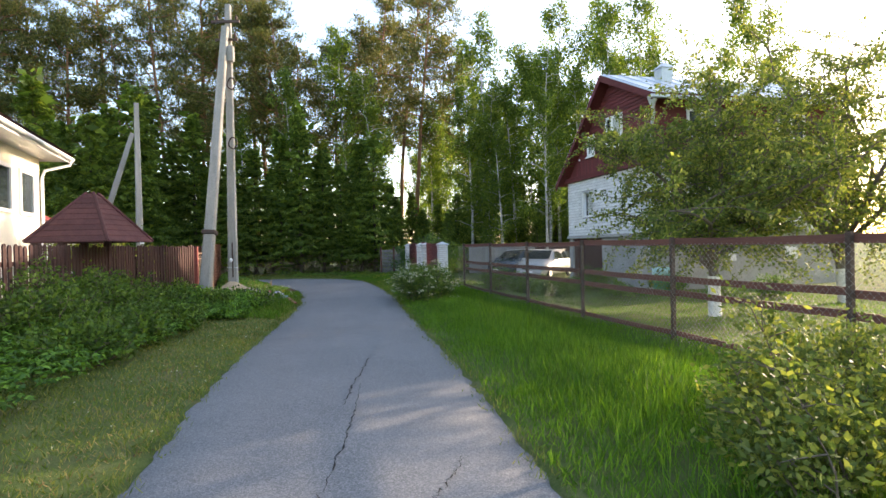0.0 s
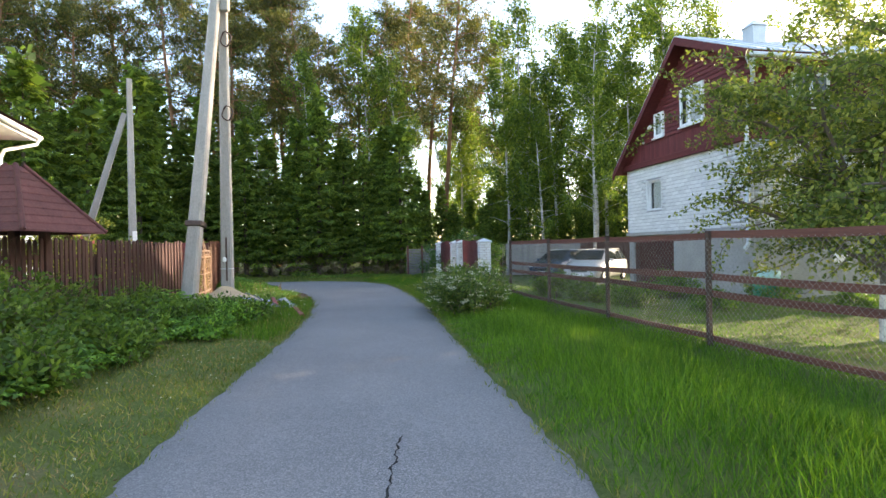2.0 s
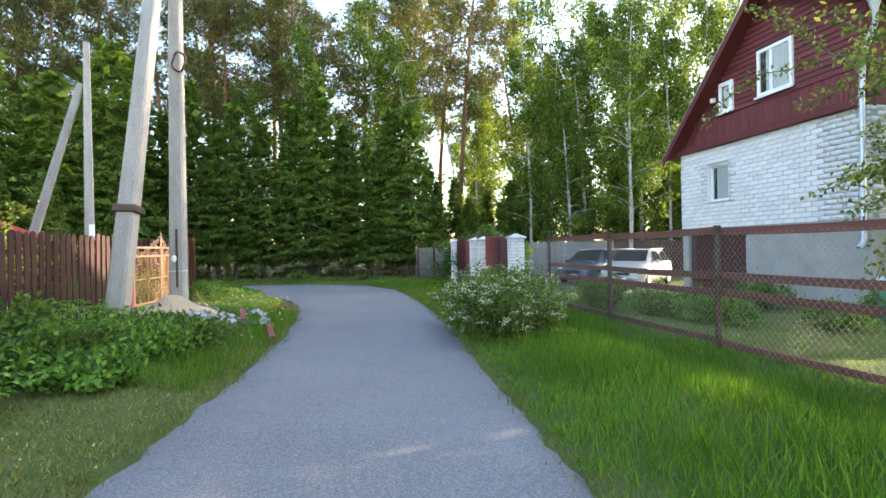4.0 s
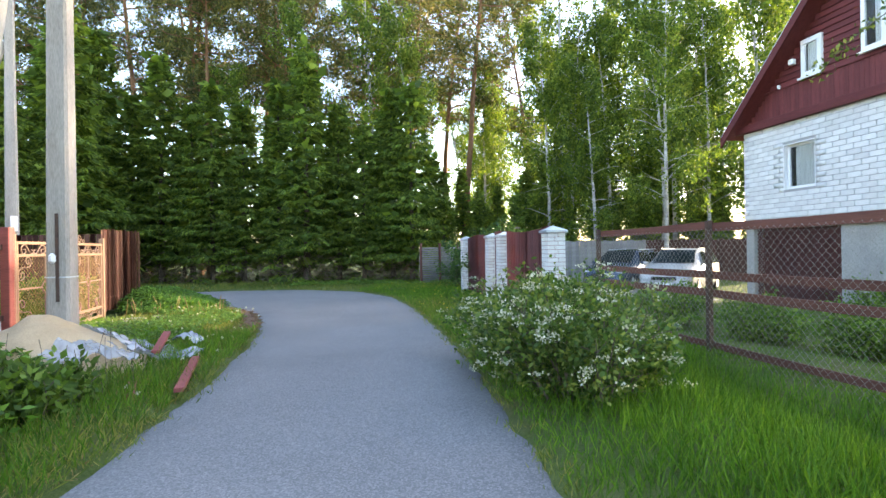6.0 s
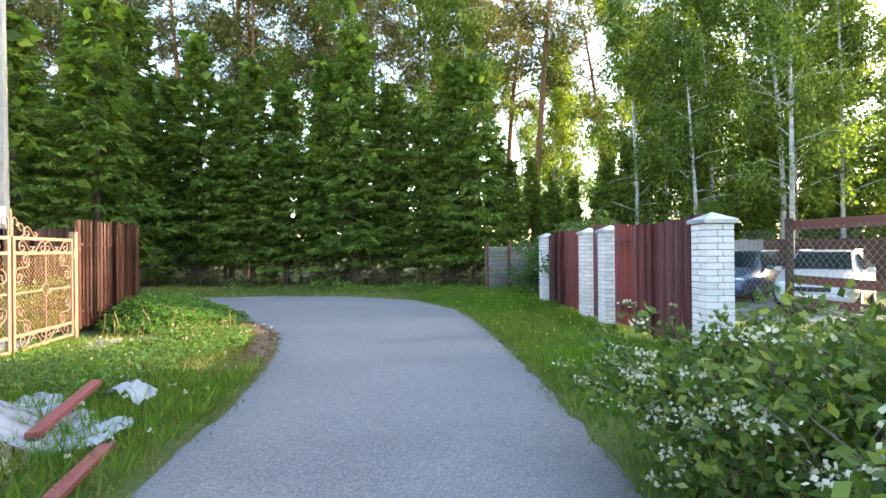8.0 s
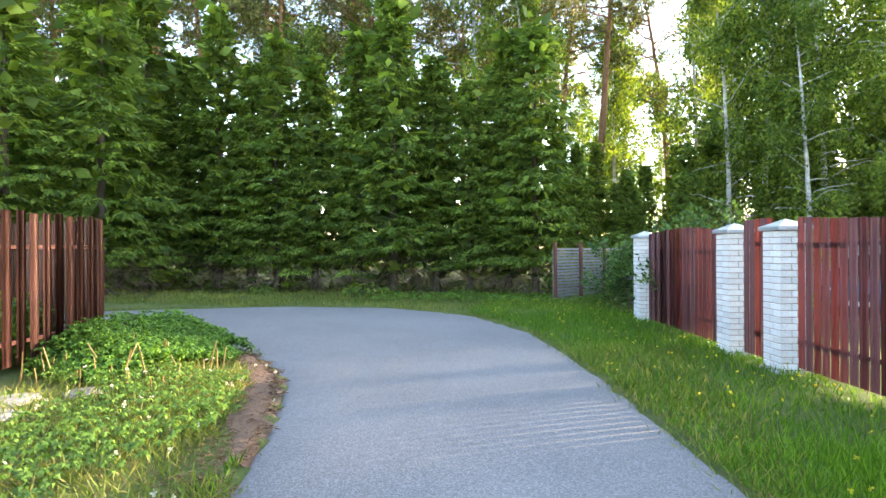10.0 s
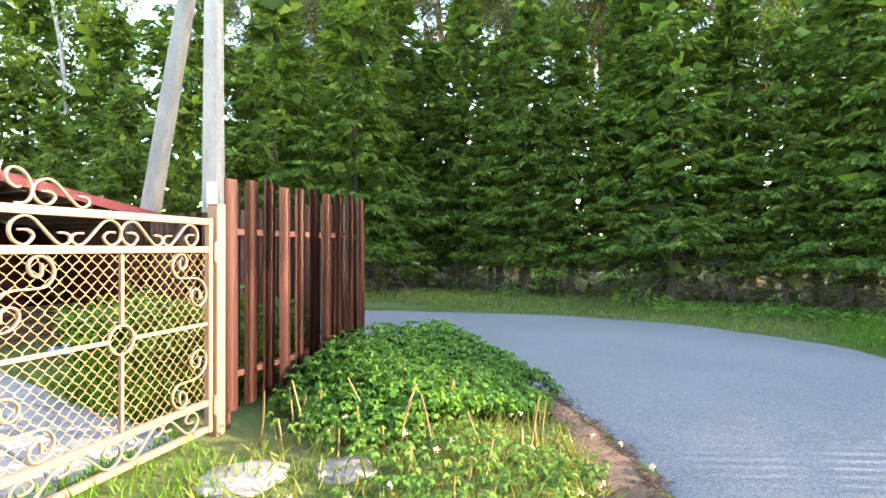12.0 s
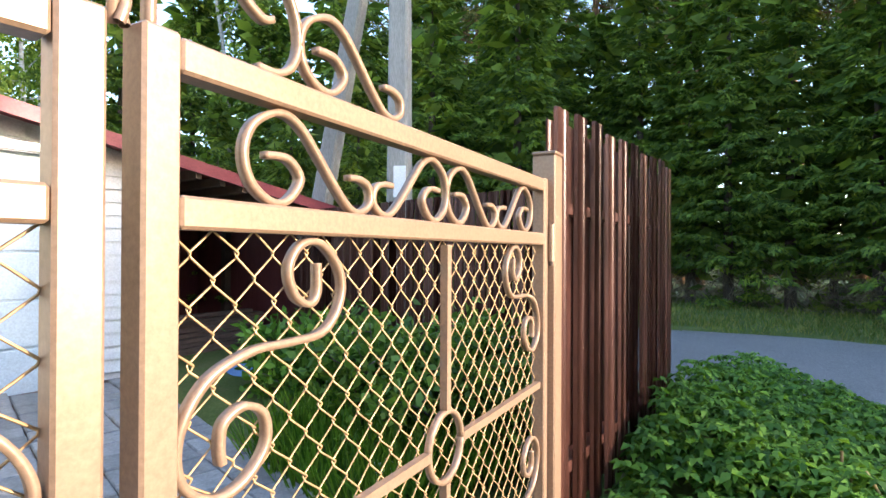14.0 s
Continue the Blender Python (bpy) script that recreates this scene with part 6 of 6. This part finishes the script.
for k, (x, y, t, rd, n) in enumerate(((-1.35, 28.2, 2.0, 0.95, 7000), (-0.8, 26.6, 2.3, 0.9, 7000), (-0.35, 26.0, 2.25, 0.7, 6000), (-1.0, 30.2, 1.7, 0.8, 6000))):
    leafy_bush("lilac_bush", 130 + k, (x, y), 26, rd, t, n, 0.085, LILAC, "tall lilac bush with pale purple flower heads", flowers=0 if k in (0, 3) else 26, flower_mat=PURPLE, group="lilac bushes", wide=0.75)
for k, (x, y, t, rd, n) in enumerate(((-5.6, 7.6, 1.25, 0.75, 5600), (-6.0, 8.9, 1.45, 0.6, 5000), (-6.25, 10.4, 1.35, 0.55, 4200), (-4.75, 13.7, 0.5, 0.5, 3000), (-4.85, 8.3, 0.75, 0.6, 4200), (-5.0, 10.0, 0.7, 0.6, 4000), (-5.9, 11.0, 0.9, 0.65, 4500), (-4.7, 6.9, 0.7, 0.55, 3800), (-6.2, 12.6, 0.8, 0.6, 4200), (-5.2, 11.8, 0.65, 0.6, 4000), (-5.3, 13.4, 0.6, 0.55, 3600))):
    leafy_bush("verge_shrub", 150 + k, (x, y), 26, rd, t, int(n * 0.8), 0.082, VERGE, "tangled dark green shrub on the verge", group="verge shrubs", wide=0.55)
for k, (x, y, t, rd, n) in enumerate(((-9.9, 15.2, 2.7, 0.9, 7000),)):
    leafy_bush("garden_shrub", 170 + k, (x, y), 22, rd, t, n, 0.10, APPLE, "tall yellow green shrub behind the pickets", group="tall shrubs")
for k, (x, y, t, rd) in enumerate(((-4.75, 12.9, 0.55, 0.5), (-5.1, 12.1, 0.6, 0.5), (-4.6, 11.6, 0.45, 0.45))):
    leafy_bush("verge_shrub", 165 + k, (x, y), 26, rd, t, 3200, 0.075, WEED, "lush bright green weeds heaped on the verge", group="verge shrubs")
leafy_bush("yard_shrub", 180, (-9.85, 20.1), 26, 0.6, 0.95, 6000, 0.075, SHRUB, "bushy green shrub in the yard bed")
leafy_bush("yard_shrub", 181, (-9.3, 20.5), 22, 0.5, 0.8, 4000, 0.075, SHRUB, "bushy green shrub in the yard bed")
leafy_bush("yard_shrub", 182, (-11.2, 20.4), 22, 0.6, 0.75, 4000, 0.09, WEED, "bushy green shrub in the yard bed")

# ---- weeds and grass ----
def weed_patch(name, seed, n, x0, x1, y0, y1, inside, tallness, leaf, mat, label):
    """Broad leaves in threes on short stalks, over a stretch of ground."""
    x, y = scatter(seed, n, x0, x1, y0, y1)
    r = np.random.default_rng(seed + 1)
    ok = inside(x, y) & ~on_road(x, y) & ~bare(x, y)
    x, y = x[ok], y[ok]
    h = tallness(x, y) * r.uniform(0.35, 1.1, len(x)) ** 0.7
    c = np.stack([x, y, height(x, y) + h], 1)
    ang = r.uniform(0, 6.283, len(x))
    P, D = [], []
    for k in range(5):
        a = ang + (k - 2) * 0.95
        P.append(c)
        D.append(np.stack([np.cos(a), np.sin(a), r.normal(size=len(x)) * 0.2 - 0.15], 1))
    P, D = np.concatenate(P), unit(np.concatenate(D))
    s = unit(np.cross(D, np.array([[0, 0, 1.0]]) + r.normal(size=(len(P), 3)) * 0.25))
    up = np.cross(s, D)
    ln = leaf * r.uniform(0.7, 1.3, len(P))[:, None]
    wd = ln * 0.55
    v = np.stack([P, P + D * ln * 0.45 + s * wd / 2 + up * 0.012, P + D * ln - up * 0.01, P + D * ln * 0.45 - s * wd / 2 + up * 0.012], 1).reshape(-1, 3)
    return tagged(put(name, mesh_np(name, v, quads_of(v)), mat), label, "weeds", kind="stuff")


def near_fence(x, y):
    t = np.clip((y - 19.7) / 1.75, 0, 1)
    return x - (-8.32 - 0.40 * t)


weed_patch("ground_elder", 200, 13000, -8.8, -5.6, 19.5, 23.2, lambda x, y: (near_fence(x, y) > 0.05) & (near_fence(x, y) < 2.15 - 0.62 * np.abs(y - 21.5)) & (y > 20.0 - 0.2 * near_fence(x, y)), lambda x, y: np.clip(0.46 - 0.18 * near_fence(x, y), 0.08, 0.44) * np.clip(0.35 + 1.1 * (y - 20.0 + 0.2 * near_fence(x, y)), 0.3, 1), 0.054, WEED, "dense patch of broad green weeds by the fence")
weed_patch("verge_weeds", 202, 5200, -6.9, -3.4, 3.5, 14.6, lambda x, y: (x < -3.95 - 0.14 * (y - 6)) & (x > -5.6 - 0.19 * (y - 3)), lambda x, y: np.clip(0.16 + 0.22 * (-x - 3.4 - 0.13 * (y - 4)), 0.1, 0.55), 0.08, WEED, "tangle of green weeds along the verge")
weed_patch("gate_weeds", 204, 2200, -8.0, -5.4, 16.6, 20.4, lambda x, y: (x > -7.75 - 0.35 * (y - 18.2) + 0.12) & (x < -5.4) & ~((np.abs(y - 18.9) < 0.7) & (x < -6.9)), lambda x, y: np.full(len(x), 0.13), 0.042, SHRUB, "low bright green weeds before the gate")
weed_patch("hedge_weeds", 206, 900, -8, -1, 28.6, 30.6, lambda x, y: y > 28.6, lambda x, y: np.full(len(x), 0.14), 0.08, SHRUB, "low weeds under the spruces")

x, y = scatter(300, 300000, -3.5, 4.5, 0.5, 19.5)
m = ~on_road(x, y) & (x > -3.0) & (x < fence_x(y) + 0.25) & (x > -0.9 - 0.2 * (y - 9) - 0.4)
r = np.random.default_rng(301)
x, y = keep(x, y, m & clump(r, x, y))
d = rim_distance(x, y)
grass("tall_grass", 302, x, y, np.clip(0.06 + 0.20 * d, 0.06, 0.25) * np.clip((fence_x(y) - x) / 0.9 + 0.3, 0.35, 1), 0.0085, GRASS, "lush green grass between the lane and the fence")
x, y = scatter(310, 110000, -5.0, 0.3, 17.0, 31.0)
m = ~on_road(x, y) & (x > -5.5) & (x < 0.1 - 0.23 * (y - 19))
x, y = keep(x, y, m & clump(np.random.default_rng(311), x, y))
grass("verge_grass", 312, x, y, 0.12, 0.010, GRASS, "short green grass before the slat gate")
x, y = scatter(320, 150000, -7.8, -1.6, 0.6, 23.0)
m = ~on_road(x, y) & (x < -1.6) & (rim_distance(x, y) < 2.4) & ~bare(x, y)
m &= ~((y > 16.5) & (x < -7.75 - 0.35 * (y - 18.2)))
x, y = keep(x, y, m & clump(np.random.default_rng(321), x, y))
grass("verge_grass", 322, x, y, np.where(y > 12.5, 0.15, 0.075), 0.010, LAWN, "short patchy grass on the verge", 0.7)
x, y = scatter(330, 30000, -18, -1, 27.0, 31.2)
m = ~on_road(x, y)
x, y = keep(x, y, m & clump(np.random.default_rng(331), x, y))
grass("hedge_grass", 332, x, y, 0.13, 0.016, LAWN, "grass strip under the spruces")
x, y = scatter(340, 42000, 0.5, 11.0, 4.0, 23.5)
m = (x > fence_x(y) + 0.05) & ~((x > 5.0) & (y > 18.0))
x, y = keep(x, y, m)
grass("lawn", 342, x, y, 0.06, 0.012, GRASS, "mown green garden lawn")
x, y = scatter(350, 2600, -10.3, -8.9, 19.3, 20.2)
grass("yard_grass", 352, x, y, 0.34, 0.013, GRASS, "tall grass tuft in the yard bed", 0.35)
x, y = scatter(355, 1500, -9.2, -7.4, 18.0, 19.3)
grass("yard_grass", 356, x, y, 0.10, 0.010, GRASS, "sparse grass round the gate")

x, y = scatter(386, 26000, -7.0, -3.6, 11.6, 17.6)
m = ~on_road(x, y) & (rim_distance(x, y) < 1.6) & (rim_distance(x, y) > 0.1)
m &= ~((np.abs((x + 4.22) * 0.92 + (y - 15.1) * 0.39) < 0.1) & (np.abs(y - 15.1) < 0.75))
x, y = keep(x, y, m & clump(np.random.default_rng(387), x, y, 2.1))
grass("tall_grass", 388, x, y, 0.19, 0.009, GRASS, "taller lush grass round the planks and sand")

# dry blades and ragged grass along the edges of the asphalt
x, y = scatter(380, 90000, -7.8, -1.6, 0.6, 21.0)
m = ~on_road(x, y) & (x < -1.6) & (rim_distance(x, y) < 1.5) & ~bare(x, y)
m &= np.random.default_rng(381).uniform(size=len(x)) < 0.55 * np.clip(1.5 - rim_distance(x, y), 0, 1)
x, y = keep(x, y, m)
grass("dry_grass", 382, x, y, 0.06, 0.008, STRAW, "dry straw coloured blades in the short verge", 0.9)
re_ = np.random.default_rng(384)
e = RIM[re_.integers(0, len(RIM), 26000)] + re_.normal(size=(26000, 2)) * 0.075
sel = (e[:, 1] > 1.5) & (e[:, 0] > -16) & (np.sin(e[:, 0] * 3.1 + e[:, 1] * 4.7) + 0.6 * np.sin(e[:, 1] * 9.3) > -0.5)
e = e[sel & ~bare(e[:, 0], e[:, 1])]
v = blades(re_, np.stack([e[:, 0], e[:, 1], np.full(len(e), 0.0)], 1), np.stack([re_.normal(size=len(e)) * 0.6, re_.normal(size=len(e)) * 0.6, np.ones(len(e))], 1), re_.uniform(0.04, 0.11, len(e)), 0.008)
tagged(put("edge_grass", mesh_np("edge_grass", v, quads_of(v)), LAWN), "ragged grass creeping over the asphalt edge", "grass", kind="stuff")

# dry stalks in the weeds
rk = np.random.default_rng(360)
paths = []
for i in range(30):
    a, b = rk.uniform(-8.0, -6.4), rk.uniform(19.5, 20.7)
    if near_fence(a, b) < 0.15 or on_road(np.array([a]), np.array([b]))[0]:
        continue
    z = float(height(a, b))
    st = limb(rk, (a, b, z - 0.02), (rk.normal() * 0.18, rk.normal() * 0.18, 1), rk.uniform(0.18, 0.42), 4, 0, 0.06)
    paths.append((st, np.linspace(0.008, 0.006, len(st))))
tagged(tube_part("dry_stalks", paths, STRAW, None, "", 5), "cut dry straw coloured stalks in the weeds", "stalks", kind="stuff")
rk = np.random.default_rng(362)
paths = []
for i in range(40):
    a, b = rk.uniform(-5.6, -4.4), rk.uniform(13.4, 14.8)
    z = float(height(a, b))
    st = limb(rk, (a, b, z - 0.02), (rk.normal() * 0.12, rk.normal() * 0.12, 1), rk.uniform(0.25, 0.55), 4, 0, 0.05)
    paths.append((st, np.array([0.002, 0.002, 0.0015, 0.003, 0.004])))
tagged(tube_part("seed_stalks", paths, APPLE_BARK, None, "", 4), "thin brown seed stalks in the grass", "stalks", kind="stuff")


def flowers(name, seed, n, x0, x1, y0, y1, mat, size, lift, ok, label):
    x, y = scatter(seed, n, x0, x1, y0, y1)
    m = ~on_road(x, y) & ok(x, y)
    x, y = x[m], y[m]
    r = np.random.default_rng(seed)
    c = np.stack([x, y, height(x, y) + lift * r.uniform(0.5, 1.2, len(x))], 1)
    C = np.repeat(c, 9, 0)
    D = r.normal(size=(len(C), 3)) + np.array([[0, 0, 0.4]])
    v = blades(r, C, D, size, size * 0.6, 0.6)
    tagged(put(name, mesh_np(name, v, quads_of(v)), mat), label, "flowers", kind="stuff")


flowers("dandelions", 370, 260, -4.5, 0.0, 17.5, 29.0, YELLOW, 0.018, 0.13, lambda x, y: x < 0.1 - 0.23 * (y - 19), "yellow dandelions in the verge")
flowers("seed_heads", 371, 160, -7.6, -4.0, 13.5, 21.0, PETAL, 0.024, 0.14, lambda x, y: near_fence(x, y) > 0.3, "white dandelion seed heads in the grass")
flowers("fallen_petals", 372, 70, -4.6, -2.2, 4.0, 12.0, PETAL, 0.012, 0.05, lambda x, y: x > -4.6, "small pale flowers in the short grass")

# bare earth at the lane's shoulder
def shoulder(seed, pts, w):
    r = np.random.default_rng(seed)
    p = np.array(pts)
    t = np.linspace(0, len(p) - 1, 180)
    q = np.stack([np.interp(t, np.arange(len(p)), p[:, i]) for i in (0, 1)], 1)
    tang = np.gradient(q, axis=0)
    nrm = np.stack([-tang[:, 1], tang[:, 0]], 1)
    nrm /= np.linalg.norm(nrm, axis=1)[:, None]
    wd = w * (0.5 + 0.5 * np.sin(np.linspace(0, math.pi, 180))) * (1 + 0.7 * np.convolve(r.normal(size=204), np.ones(25) / 25, "valid"))
    cols = []
    for f in (-0.15, 0.2, 0.6, 1.0):
        c = q + nrm * (wd * f)[:, None]
        cols.append(np.stack([c[:, 0], c[:, 1], np.maximum(height(c[:, 0], c[:, 1]), 0.0) + (0.018 if 0 < f < 1 else -0.02)], 1))
    v = np.concatenate(cols)
    f = []
    for k in range(3):
        i = np.arange(179)
        f.append(np.stack([k * 180 + i, k * 180 + i + 1, (k + 1) * 180 + i + 1, (k + 1) * 180 + i], 1))
    tagged(put("bare_shoulder", mesh_np("bare_shoulder", v, np.concatenate(f)), DIRT, smooth=True), "strip of bare reddish earth beside the asphalt", "soil", kind="structure")


shoulder(5, [(-4.95, 18.6), (-5.35, 19.6), (-5.95, 20.8), (-6.9, 21.8)], 0.40)

# brown needle litter over the shoulder and along the asphalt edge
x, y = scatter(390, 60000, -8.5, -1.6, 0.6, 22.3)
x2, y2 = scatter(392, 60000, -7.6, -4.4, 17.6, 22.2)
x, y = np.concatenate([x, x2]), np.concatenate([y, y2])
rl = np.random.default_rng(391)
d = rim_distance(x, y)
m = (~on_road(x, y) | (d < 0.07)) & (x < -1.6) & (y < 22.2) & (rl.uniform(size=len(x)) < np.where(y > 17.8, np.clip(1.15 - d / 0.42, 0, 1), 0.7 * np.clip(0.8 - d / 0.16, 0, 1)))
x, y = keep(x, y, m)
v = blades(rl, np.stack([x, y, np.maximum(height(x, y), 0.012) + rl.uniform(0.002, 0.02, len(x))], 1), np.stack([rl.normal(size=len(x)), rl.normal(size=len(x)), rl.normal(size=len(x)) * 0.15], 1), rl.uniform(0.03, 0.08, len(x)), 0.007)
tagged(put("needle_litter", mesh_np("needle_litter", v, quads_of(v)), LITTER), "brown needle litter beside the asphalt", "litter", kind="stuff")

# yard paving inside the gate
yard = thing("yard_paving", pose(0, 0, 0.02), "worn grey paving blocks inside the gate", "pavement", kind="structure")
part("bedding", boxed(-12.95, -8.05, 15.6, 19.4, -0.02, 0.032), DIRT, yard)
pv = boxed(-0.113, 0.113, -0.113, 0.113, 0, 0.03, 0.008)
pv_me = bpy.data.meshes.new("paver")
pv.to_mesh(pv_me)
pv.free()
rv = random.Random(6)
for i in range(20):
    for j in range(15):
        x, y = -12.7 + i * 0.235 + 0.117 * (j % 2), 15.95 + j * 0.235
        if x < -7.95 - 0.33 * (y - 18.2):
            put("paver", pv_me, PAVER, yard, pose(x, y, 0.03 + rv.uniform(-0.006, 0.006), rv.uniform(-1.5, 1.5), rv.uniform(-1.5, 1.5), rv.uniform(-2, 2)))

# ---- brickwork of the house, last ----
BL, BH = 0.33, 0.117
blk = brick_mesh(BL - 0.012, 0.10, BH - 0.012, 0.004)
rest_v, rest_f, count = [], [], 0


def rest_brick(cx, cy, cz, lx, ly, lz):
    at = len(rest_v)
    for z in (-1, 1):
        for x, y in ((-1, -1), (1, -1), (1, 1), (-1, 1)):
            rest_v.append((cx + x * lx / 2, cy + y * ly / 2, cz + z * lz / 2))
    rest_f.extend([(at + 4, at + 5, at + 6, at + 7), (at, at + 1, at + 5, at + 4), (at + 1, at + 2, at + 6, at + 5), (at + 2, at + 3, at + 7, at + 6), (at + 3, at, at + 4, at + 7), (at + 3, at + 2, at + 1, at)])


rows_n = int((Z1 - Z0) / BH)
rbk = random.Random(9)
for k in range(rows_n):
    z = Z0 + (k + 0.5) * (Z1 - Z0) / rows_n
    x = 0.0 if k % 2 else -BL / 2
    while x < HL - 0.02:
        a, b = max(x, 0.0), min(x + BL, HL)
        spans = [(a, b)]
        if G_WIN[2] - 0.02 < z < G_WIN[3] + 0.02:
            spans = [(a, min(b, G_WIN[0])), (max(a, G_WIN[1]), b)]
        for p, q in spans:
            if q - p > 0.05:
                if count < 300 and abs(q - p - BL) < 0.001 and p < 5.0:
                    put("brick", blk, BRICK_W, brick_core, pose((p + q) / 2, 0.05 + rbk.uniform(-0.003, 0.003), z))
                    count += 1
                else:
                    rest_brick((p + q) / 2, 0.05 + rbk.uniform(-0.003, 0.003), z, q - p - 0.012, 0.1, BH - 0.012)
        x += BL
    y = 0.11 if k % 2 else 0.11 + BL / 2
    while y < HD - 0.2:
        hit = any(a - BL * 0.7 < y < b and 2.45 < z < 3.8 for a, b in S_WINS)
        if not hit:
            rest_brick(HL - 0.05, y + BL / 2, z, 0.1, BL - 0.012, BH - 0.012)
        y += BL
tagged(put("brickwork", mesh_np("brickwork", rest_v, rest_f), BRICK_W, brick_core), kind="stuff")
